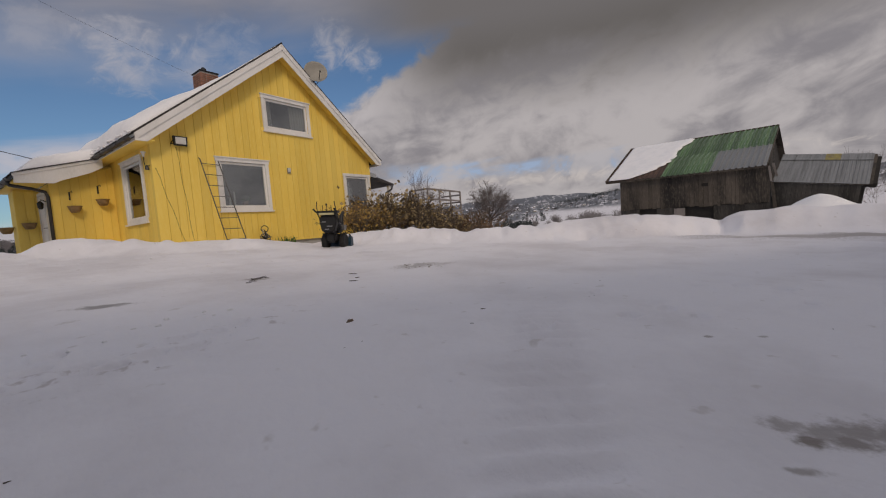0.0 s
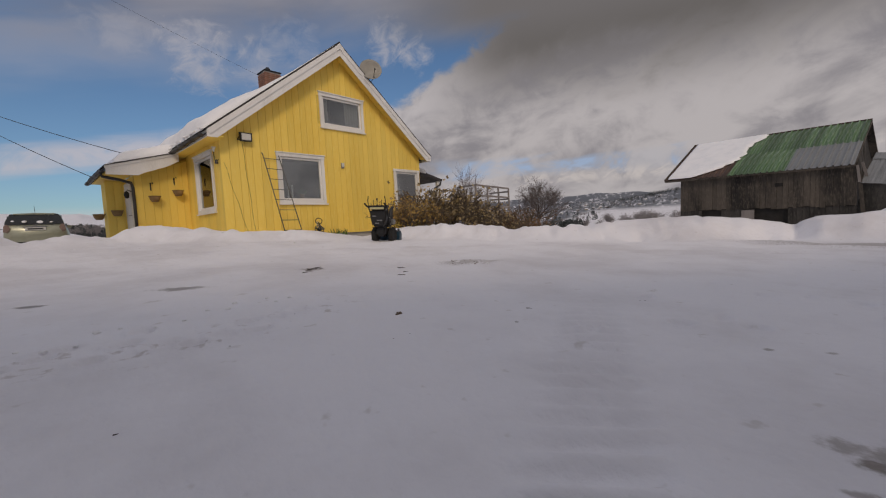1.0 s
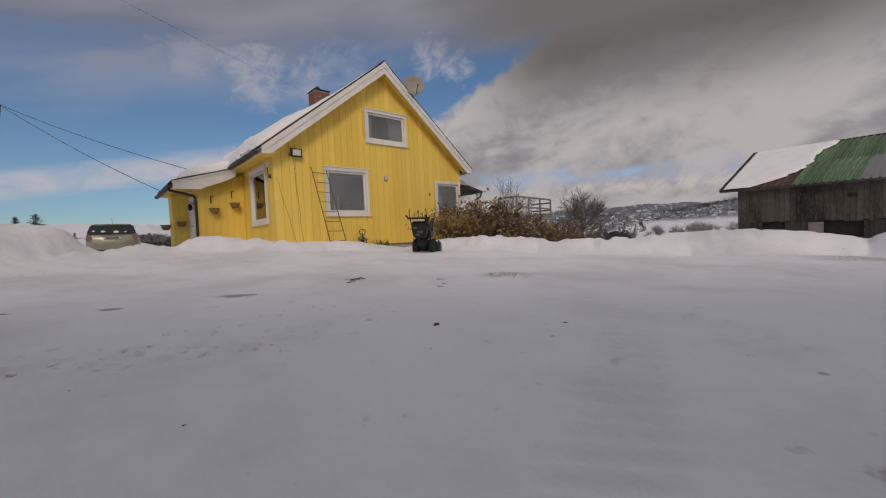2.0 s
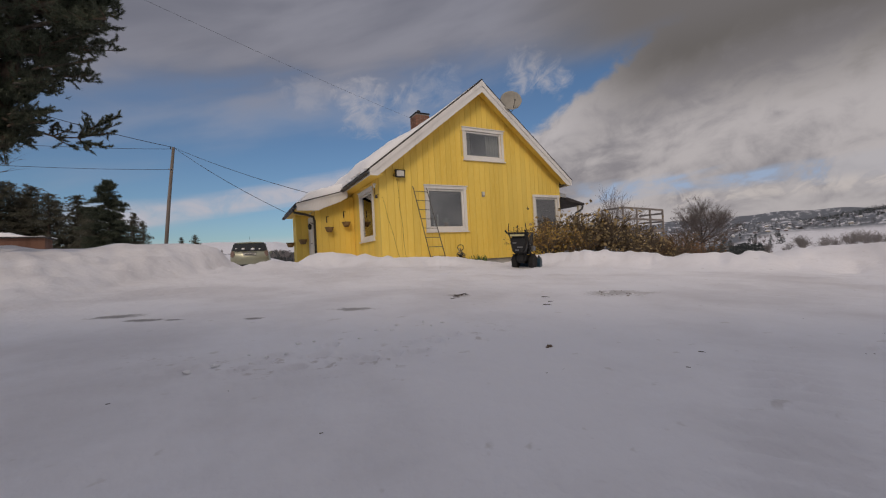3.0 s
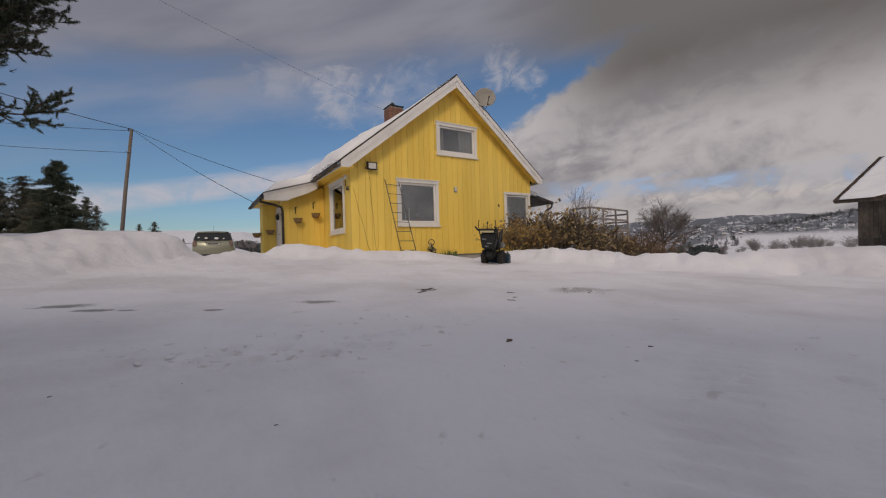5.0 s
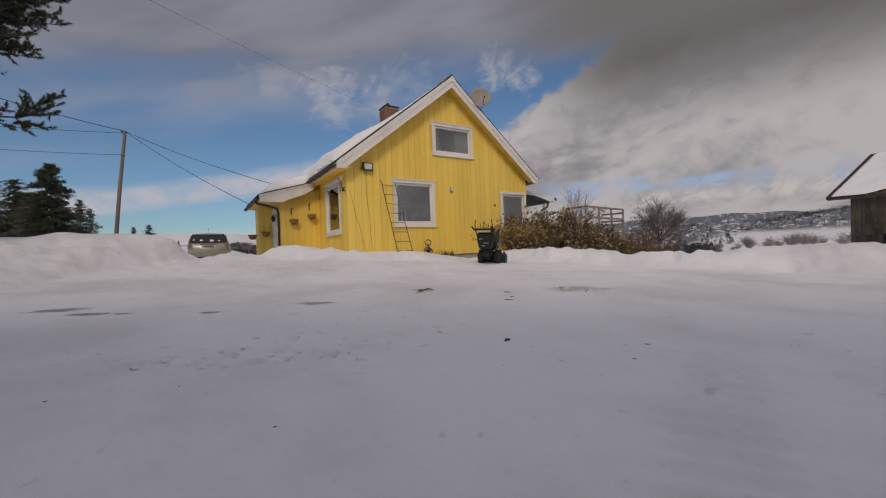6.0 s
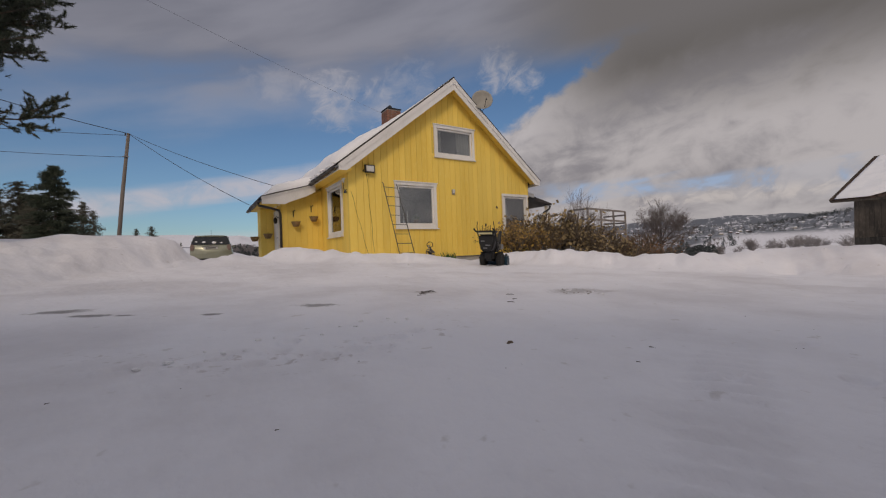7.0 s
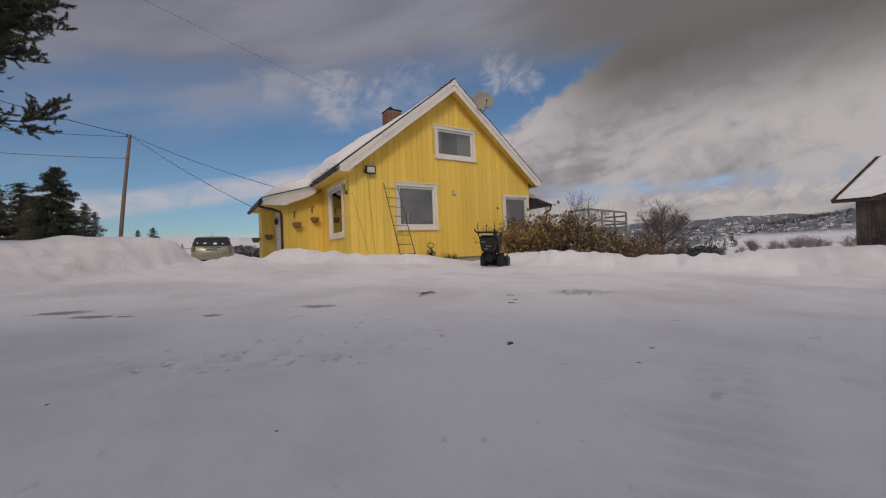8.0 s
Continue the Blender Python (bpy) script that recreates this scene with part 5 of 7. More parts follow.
# ---- car ----
def car():
    p = polar(1.75, 20.6)
    z = 0.36
    t = thing("parked_car", pose(p.x, p.y, z, 0, 0, -5), "silver-green hatchback seen from behind, parked beyond the snow", "car")
    # stations along the length: y, half width, sill, belt
    st = [(-0.02, 0.74, 0.36, 0.98), (0.06, 0.80, 0.30, 1.02), (0.5, 0.84, 0.24, 1.0), (1.4, 0.85, 0.2, 0.96), (2.6, 0.85, 0.2, 0.94), (3.3, 0.83, 0.22, 0.86), (3.85, 0.76, 0.28, 0.74), (4.02, 0.62, 0.34, 0.62)]
    bm = bmesh.new()
    rings = []
    for y, w, s, b in st:
        prof = [(-w * 0.86, s), (-w * 0.98, s + 0.1), (-w * 1.02, s + 0.3), (-w * 1.0, b - 0.2), (-w * 0.96, b - 0.06), (-w * 0.9, b), (0, b + 0.015), (w * 0.9, b), (w * 0.96, b - 0.06), (w * 1.0, b - 0.2), (w * 1.02, s + 0.3), (w * 0.98, s + 0.1), (w * 0.86, s), (0, s - 0.01)]
        rings.append([bm.verts.new((x, y, zz)) for x, zz in prof])
    n = len(rings[0])
    for a, b in zip(rings, rings[1:]):
        for k in range(n):
            bm.faces.new((a[k], a[(k + 1) % n], b[(k + 1) % n], b[k]))
    bm.faces.new(rings[0])
    bm.faces.new(rings[-1][::-1])
    bmesh.ops.recalc_face_normals(bm, faces=bm.faces[:])
    part("body", bm, CAR_PAINT, t, "silver-green painted body", smooth=True)
    bm = bmesh.new()
    rings = []
    for y, w, zt in ((0.03, 0.74, 1.02), (0.16, 0.70, 1.26), (0.30, 0.63, 1.43), (0.6, 0.64, 1.475), (1.1, 0.645, 1.49), (1.9, 0.64, 1.46), (2.35, 0.62, 1.34), (2.95, 0.68, 0.96)):
        lo = 0.95
        prof = [(-0.77, lo), (-w - 0.03, zt - 0.07), (-w * 0.85, zt - 0.005), (0, zt + 0.02), (w * 0.85, zt - 0.005), (w + 0.03, zt - 0.07), (0.77, lo)]
        rings.append([bm.verts.new((x, y, max(lo, zz))) for x, zz in prof])
    for a, b in zip(rings, rings[1:]):
        for k in range(6):
            bm.faces.new((a[k], a[k + 1], b[k + 1], b[k]))
    bm.faces.new(rings[0][::-1])
    bmesh.ops.recalc_face_normals(bm, faces=bm.faces[:])
    part("cabin", bm, CAR_PAINT, t, smooth=True)
    # rear window, lamps, plate
    bm = bmesh.new()
    for y, row in ((0.02, ((-0.76, 0.03, 1.04), (0.76, 0.03, 1.04), (0.74, 0.11, 1.17), (0.62, 0.28, 1.43), (-0.62, 0.28, 1.43), (-0.74, 0.11, 1.17))),):
        a = [bm.verts.new(Vector(v) + Vector((0, -0.035, 0.0))) for v in row]
        b = [bm.verts.new(Vector(v) + Vector((0, 0.05, 0.0))) for v in row]
        bm.faces.new(a)
        for k in range(len(a)):
            bm.faces.new((a[k], a[(k + 1) % len(a)], b[(k + 1) % len(a)], b[k]))
    bmesh.ops.recalc_face_normals(bm, faces=bm.faces[:])
    part("rear_window", bm, CAR_GLASS, t, "dark rear window")
    for s in (-1, 1):
        bm = bmesh.new()
        prism(bm, [(0.62 * s, 0.92), (0.70 * s, 0.76), (0.80 * s, 0.80), (0.78 * s, 1.00), (0.72 * s, 1.06), (0.66 * s, 1.02)], 0.3, Matrix.Translation((0, -0.045, 0)))
        part("tail_lamp", bm, TAIL_RED, t, "dull red tail lamp")
        bm = bmesh.new()
        prism(bm, [(0.3, 1.0), (1.1, 1.0), (1.05, 1.36), (0.5, 1.38)], 0.02, Matrix.Translation((0.70 * s, 0, 0)) @ Matrix.Rotation(radians(90), 4, "Z"))
        part("side_window", bm, CAR_GLASS, t)
        for y in (0.72, 3.25):
            w = new("wheel")
            w.parent, w.matrix_basis = t, pose(0.76 * s, y, 0.3, 0, 90, 0)
            bm = bmesh.new()
            lathe(bm, [(0.18, -0.09), (0.29, -0.09), (0.31, -0.05), (0.31, 0.05), (0.29, 0.09), (0.18, 0.09)], 24)
            part("tyre", bm, RUBBER, w)
            bm = bmesh.new()
            lathe(bm, [(0.0, -0.06), (0.19, -0.07), (0.19, 0.07), (0.0, 0.06)], 16)
            part("rim", bm, STEEL, w)
        part("side_mirror", boxed(0.86 * s - 0.08, 2.45, 0.95, 0.86 * s + 0.08, 2.55, 1.08, 0.03), CAR_PAINT, t)
    part("bumper", boxed(-0.86, -0.13, 0.34, 0.86, 0.12, 0.62, 0.09), CAR_PAINT, t, smooth=False)
    part("bumper_trim", boxed(-0.62, -0.145, 0.34, 0.62, -0.05, 0.42, 0.02), BLACK, t)
    part("number_plate", boxed(-0.27, -0.05, 0.83, 0.27, -0.03, 0.94, 0.004), PLATE, t, "pale number plate")
    part("plate_bar", boxed(-0.2, -0.056, 0.86, 0.2, -0.051, 0.91), DARK_METAL, t, "dark bar of writing")
    part("handle_strip", boxed(-0.32, -0.06, 0.955, 0.32, -0.02, 0.985, 0.008), STEEL, t)
    part("badge", boxed(-0.05, -0.05, 1.0, 0.05, -0.03, 1.035, 0.006), STEEL, t)
    # small white lumps laid on the glass
    for u, zz, r in ((-0.56, 1.17, 0.04), (-0.27, 1.15, 0.06), (0.13, 1.13, 0.075), (0.42, 1.12, 0.04)):
        bm = bmesh.new()
        lathe(bm, [(0.0, 0.0), (r, 0.0), (r * 0.8, 0.02), (0.0, 0.03)], 9, pose(u, -0.004 + (zz - 1.07) * 0.71, zz, 62, 0, 0) @ Matrix.Diagonal((1.2, 0.8, 1, 1)))
        part("snow_patch", bm, ROOF_SNOW, t, "white patch on the rear window")
    part("spoiler", boxed(-0.54, 0.2, 1.40, 0.54, 0.5, 1.45, 0.015), CAR_PAINT, t)
    part("wiper", tubed([(0.0, 0.0, 1.05), (-0.3, 0.02, 1.1)], 0.012, 5), BLACK, t)
    part("aerial", tubed([(0.0, 0.6, 1.48), (0.0, 0.45, 1.72)], 0.006, 5), BLACK, t)


car()


# ---- barn ----
def barn():
    B = 100.1
    nx, ny = math.sin(radians(B)), math.cos(radians(B))
    o = Vector((YX + 37 * nx - 15.0 * ny, YY + 37 * ny + 15.0 * nx, -0.9))  # left front corner
    t = thing("barn", pose(o.x, o.y, o.z, 0, 1.5, -B), "weathered grey wooden barn with green metal roof, partly snow-covered", "barn")
    L, H, HW, RZ = 10.55, 4.35, 6.0, 7.65
    holes = ((1.75, 2.75, 0.6, 1.45), (5.3, 7.0, 0.4, 1.55))
    # near-black sheet close behind the openings, in place of the dim interior
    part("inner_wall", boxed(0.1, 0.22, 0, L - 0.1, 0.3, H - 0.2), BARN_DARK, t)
    rr = random.Random(3)
    u = 0.0
    low, high = new("lower_wall"), new("upper_wall")
    for w in (low, high):
        w.parent = t
    while u < L - 0.05:
        w = min(rr.uniform(0.22, 0.36), L - u)
        dy = rr.uniform(-0.02, 0.02)
        part("board", boxed(u, dy, 1.5 + rr.uniform(-0.06, 0.06), u + w - 0.012, dy + 0.03, H - 0.05), BARN_WOOD, high)
        z = 0.0
        blocked = [h for h in holes if u + w > h[0] and u < h[1]]
        if not blocked:
            part("board", boxed(u, dy + 0.05, 0, u + w - 0.012, dy + 0.08, 1.5), BARN_BLACK, low)
        else:
            h = blocked[0]
            part("board", boxed(u, dy + 0.05, 0, u + w - 0.012, dy + 0.08, h[2]), BARN_WOOD, low)
        u += w
    part("pale_door", boxed(4.35, 0.0, 0.2, 5.15, 0.045, 1.42), GREY_WOOD, t, "pale grey wooden hatch")
    part("hatch", boxed(6.35, -0.045, 3.05, 6.8, -0.022, 3.3), BARN_DARK, t)
    bm = bmesh.new()
    prism(bm, [(0, 0), (HW * 2, 0), (HW * 2, H), (HW, RZ - 0.25), (0, H)], 0.12)
    part("gable", bm, BARN_WOOD, t, m=Matrix.Translation((0.14, 0.1, 0)) @ Matrix.Rotation(radians(90), 4, "Z"))
    # this gable lies in shadow: a near-black sheet carries that shade
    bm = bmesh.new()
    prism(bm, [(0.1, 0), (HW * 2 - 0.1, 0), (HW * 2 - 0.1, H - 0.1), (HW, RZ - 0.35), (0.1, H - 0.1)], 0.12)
    part("open_gable", bm, BARN_DARK, t, "right gable with missing boards, its shadow put into the colour", m=Matrix.Translation((L - 0.5, 0.1, 0)) @ Matrix.Rotation(radians(90), 4, "Z"))
    for k in range(9):
        yy = 0.25 + k * 0.62 + rr.uniform(-0.1, 0.1)
        zt = H + (RZ - H) * yy / HW - 0.3
        part("gable_board", boxed(L - 0.36, yy, rr.uniform(0.5, 2.5), L - 0.33, yy + rr.uniform(0.15, 0.5), zt), BARN_BLACK, t)
    part("rear_wall", boxed(0, HW * 2, 0, L, HW * 2 + 0.12, H), BARN_WOOD, t)
    part("corner_plank", boxed(-0.07, -0.05, -1.0, 0.06, -0.01, 0.1), GREY_WOOD, t, "pale split plank", m=pose(L - 0.02, -0.02, 4.0, 0, -7, 0))
    part("broken_plank", boxed(-0.1, -0.04, -3.6, 0.1, 0.0, 0.0), BARN_WOOD, t, m=pose(L + 0.03, 0.06, 3.7, 0, -6, 0))
    part("broken_plank", boxed(-0.07, -0.04, -1.0, 0.07, 0.0, 0.0), GREY_WOOD, t, m=pose(L + 0.12, 0.5, 4.3, 14, -12, 0))
    # roof: ribbed sheets in two rows
    a = math.atan2(RZ - H, HW)
    run = HW / math.cos(a) + 0.4
    for side in (1, -1):
        m0 = Matrix.Translation((0, HW, RZ)) @ (Matrix.Rotation(a, 4, "X") if side > 0 else Matrix.Translation((L - 1.25, 0, 0)) @ Matrix.Rotation(math.pi, 4, "Z") @ Matrix.Rotation(a, 4, "X"))
        part("roof_deck", boxed(-1.15, -run, -0.16, L - 0.1, 0, -0.05), BARN_WOOD, t, m=m0)
        if side < 0:
            continue
        pitch = 0.385
        n = int((L + 1.05) / pitch)
        models = {}
        for k in range(n):
            for row in (0, 1):
                y1 = -run * 0.5 * row
                y0 = y1 - run * 0.5 - 0.06
                kind = 0 if k < (9 if row == 0 else 12) else (2 if (row == 1 and k > 18 + (k % 3)) else 1)
                x = -1.15 + k * pitch
                m = m0 @ Matrix.Translation((x, y1, 0.004 * (1 - row) - 0.004))
                if kind not in models:
                    bm = bmesh.new()
                    prof = [(0, 0), (0.11, 0), (0.15, 0.085), (0.21, 0.085), (0.25, 0), (pitch + 0.01, 0)]
                    top = [[bm.verts.new((px, yy, pz)) for px, pz in prof] for yy in (0, -run * 0.5 - 0.06)]
                    bot = [[bm.verts.new((px, yy, pz - 0.012)) for px, pz in prof] for yy in (0, -run * 0.5 - 0.06)]
                    for i in range(5):
                        bm.faces.new((top[0][i], top[1][i], top[1][i + 1], top[0][i + 1]))
                        bm.faces.new((bot[0][i], bot[0][i + 1], bot[1][i + 1], bot[1][i]))
                        bm.faces.new((top[1][i], bot[1][i], bot[1][i + 1], top[1][i + 1]))
                    bmesh.ops.recalc_face_normals(bm, faces=bm.faces[:])
                    models[kind] = part("roof_sheet", bm, (RUSTY, GREEN, ZINC)[kind], t, m=m)
                else:
                    share("roof_sheet", models[kind], t, m)
    part("ridge_cap", tubed([(-1.15, HW, RZ + 0.02), (L - 0.1, HW, RZ + 0.02)], 0.06, 6), RUSTY, t)
    part("eave_board", boxed(-1.1, -0.36, H - 0.36, L - 0.1, -0.32, H - 0.2), BARN_WOOD, t)
    part("verge_board", boxed(-1.19, -run, -0.14, -1.13, 0, 0.09), BARN_WOOD, t, m=Matrix.Translation((0, HW, RZ)) @ Matrix.Rotation(a, 4, "X"))

    # snow on the left half
    M = t.matrix_basis @ Matrix.Translation((0, HW, RZ)) @ Matrix.Rotation(a, 4, "X")

    def at(u, v):
        yy = -run + 0.02 + (run - 0.22) * v
        edge = float(np.interp(v, [0, 0.1, 0.3, 0.5, 0.8, 0.9, 1.0], [0.9, 1.9, 3.4, 3.7, 3.8, 4.5, 4.6])) + 0.3 * noise.noise(Vector((v * 9.0, 2.2, 0))) + 0.3 * noise.noise(Vector((v * 23, 7.1, 0)))
        left = -0.9 + 0.06 * noise.noise(Vector((v * 9.0, 5.2, 0)))
        return M @ Vector((left + (edge - left) * u, yy, 0.088))
    snow = snow_sheet("roof_snow_cover", None, 30, 40, at, lambda u, v: 0.16 * edge_round(1 - u, 0.06) * edge_round(v, 0.03) * edge_round(1 - v, 0.05) * edge_round(u, 0.05), "", 6)
    tagged(snow, "white snow lying on half the barn roof", "snow")

    # the low lean-to beside it
    s = thing("lean_to", pose(o.x, o.y, o.z, 0, 1.5, -B) @ pose(10.47, 0, 0.78, 0, 8.0, 0), "low shed with grey sheet metal roof beside the barn", "shed")
    W = 4.55
    u = 0.0
    wall = new("wall")
    wall.parent = s
    while u < W - 0.3:
        w = rr.uniform(0.2, 0.34)
        part("board", boxed(u, 0.1, -1.4, u + w - 0.012, 0.13, 2.12), BARN_BLACK, wall)
        u += w
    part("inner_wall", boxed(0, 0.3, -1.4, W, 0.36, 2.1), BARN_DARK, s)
    part("end_wall", boxed(W - 0.06, 0.4, -1.4, W, 3.4, 2.25), BARN_WOOD, s)
    a2 = math.atan2(2.05, 3.4)
    r2 = 4.0
    m0 = Matrix.Translation((0, 3.4, 4.25)) @ Matrix.Rotation(a2, 4, "X")
    for k in range(6):
        x0, x1 = -0.1 + k * 0.80, -0.1 + (k + 1) * 0.80 - 0.01
        bm = bmesh.new()
        prof = [(0.0, 0.0)]
        for j in range(4):
            u = j * 0.1975
            prof += [(u + 0.02, 0.0), (u + 0.03, 0.028), (u + 0.055, 0.028), (u + 0.065, 0.0)]
        prof += [(0.795, 0.0), (0.795, -0.012), (0.0, -0.012)]
        prism(bm, [(x0 + a_, b_) for a_, b_ in prof], r2 - 0.75, Matrix.Translation((0, -r2, 0)))
        part("roof_sheet", bm, ZINC, s, m=m0)
        part("ridge_sheet", boxed(x0, -0.9, 0.04, x1, 0.0, 0.055), LICHEN if k == 3 else ZINC, s, m=m0)
    part("roof_deck", boxed(-0.15, -r2 + 0.05, -0.1, W + 0.3, 0, -0.01), BARN_WOOD, s, m=m0)
    bm = bmesh.new()
    prism(bm, [(0.3, 2.0), (3.6, 2.0), (3.4, 4.1), (0.3, 2.25)], 0.5)
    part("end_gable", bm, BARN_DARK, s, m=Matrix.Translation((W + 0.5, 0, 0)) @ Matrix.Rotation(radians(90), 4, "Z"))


RUSTY = worn("rusty_sheet_metal", (0.085, 0.05, 0.04), (0.05, 0.035, 0.03), (0.16, 0.1, 0.07), 0.75, 1.5, 14.0, (2, 0.3, 1), 0.1, 0.006, 0.1, vary=0.2)
GREEN = worn("green_sheet_paint", (0.075, 0.155, 0.060), (0.045, 0.10, 0.038), (0.40, 0.42, 0.38), 0.5, 1.2, 2.6, (7, 0.35, 1), 0.05, 0.004, 0.15, vary=0.3)
LICHEN = worn("lichen_sheet", (0.26, 0.22, 0.06), (0.16, 0.13, 0.06), (0.3, 0.3, 0.28), 0.8, 3.0, 20.0)
barn()


def snow_heap():
    c = polar(97.3, 21.5)
    n, k = 60, 26
    ang, rad = np.meshgrid(np.linspace(0, 2 * np.pi, n, endpoint=False), np.linspace(0.0, 1.0, k), indexing="ij")
    q = Waves(21, 1.0, 5.0)
    x, y = c.x + rad * np.cos(ang) * 2.0, c.y + rad * np.sin(ang) * 2.2
    base = height(x, y) - 0.1
    z = base + 1.38 * (1 - rad ** 1.4) * (1 + 0.05 * q(x, y)) + 0.05 * q(x * 2, y * 2) * (1 - rad)
    i, j = np.meshgrid(np.arange(n), np.arange(k - 1), indexing="ij")
    i2 = (i + 1) % n
    f = np.stack([i * k + j, i * k + j + 1, i2 * k + j + 1, i2 * k + j], -1).reshape(-1, 4)
    ob = mesh_np("snow_mound", np.stack([x, y, z], -1).reshape(-1, 3), f, ROOF_SNOW, None, "tall rounded heap of ploughed snow by the barn", True)
    tagged(ob, category="snow heap")


snow_heap()


# ---- trees, bushes, poles and wires ----
def sticks(segments, sides=4):
    """Tapered twigs: arrays from (a, b, ra, rb) rows."""
    a = np.array([s[0] for s in segments], float)
    b = np.array([s[1] for s in segments], float)
    ra, rb = np.array([s[2] for s in segments]), np.array([s[3] for s in segments])
    d = b - a
    d /= np.linalg.norm(d, axis=1, keepdims=True) + 1e-9
    h = np.where(np.abs(d[:, 2:3]) > 0.9, [[1.0, 0, 0]], [[0, 0, 1.0]])
    u = np.cross(d, h)
    u /= np.linalg.norm(u, axis=1, keepdims=True)
    v = np.cross(d, u)
    ring = []
    for p, r in ((a, ra), (b, rb)):
        for k in range(sides):
            t = 2 * np.pi * k / sides
            ring.append(p + (u * np.cos(t) + v * np.sin(t)) * r[:, None])
    co = np.stack(ring, 1).reshape(-1, 3)
    base = np.arange(len(a))[:, None] * 2 * sides
    f = np.concatenate([base + np.array([[k, (k + 1) % sides, sides + (k + 1) % sides, sides + k]]) for k in range(sides)])
    return co, f


def grow(rnd, p, d, length, r, depth, out, tips, spread=0.55, kids=(2, 4), up=0.15, steps=3, shrink=0.68):
    """Grows a bending limb with side limbs."""
    q = Vector(p)
    d = Vector(d).normalized()
    for s in range(steps):
        d = (d + Vector((rnd.uniform(-1, 1), rnd.uniform(-1, 1), rnd.uniform(-0.6, 0.8) + up)) * 0.16).normalized()
        e = q + d * (length / steps)
        r2 = r * (1 - 0.22)
        out.append((tuple(q), tuple(e), r, r2))
        if depth > 0 and s > 0 or depth > 0 and steps == 1:
            for _ in range(rnd.randint(*kids)):
                side = Vector((rnd.uniform(-1, 1), rnd.uniform(-1, 1), rnd.uniform(-0.5, 1)))
                n = (d + side * spread * 1.4).normalized()
                grow(rnd, e, n, length * rnd.uniform(shrink - 0.15, shrink + 0.08), r2 * 0.62, depth - 1, out, tips, spread, kids, up, steps, shrink)
        q, r = e, r2
    tips.append((tuple(q), tuple(d)))


def leaf_cloud(rnd, tips, n, size, droop=0.3):
    """Small leaves about the tips: single bent quads."""
    co, f = [], []
    for k in range(n):
        p, d = tips[rnd.randrange(len(tips))]
        p = Vector(p) + Vector((rnd.gauss(0, 1), rnd.gauss(0, 1), rnd.gauss(0, 1))) * size * 1.4
        a = Vector((rnd.uniform(-1, 1), rnd.uniform(-1, 1), rnd.uniform(-1, 0.6) - droop)).normalized()
        s = a.orthogonal().normalized()
        l, w = size * rnd.uniform(0.6, 1.2), size * rnd.uniform(0.25, 0.45)
        i = len(co)
        co += [p, p + a * l * 0.5 + s * w, p + a * l, p + a * l * 0.5 - s * w]
        f.append((i, i + 1, i + 2, i + 3))
    return np.array([tuple(c) for c in co]), np.array(f)


def needles(rs, at, way, count, length, width, cone=0.8):
    """Tufts of needles: thin triangles that fan out round each way."""
    n = len(at)
    at, way = np.repeat(at, count, 0), np.repeat(way, count, 0)
    d = way + rs.normal(0, cone, (n * count, 3))
    d /= np.linalg.norm(d, axis=1, keepdims=True)
    s = np.cross(d, rs.normal(0, 1, (n * count, 3)))
    s /= np.linalg.norm(s, axis=1, keepdims=True) + 1e-9
    l = length * rs.uniform(0.6, 1.15, (n * count, 1))
    start = at - way * rs.uniform(0, 1, (n * count, 1)) * length * 0.9
    co = np.stack([start - s * width, start + s * width, start + d * l], 1).reshape(-1, 3)
    return co, np.arange(n * count * 3).reshape(-1, 3)


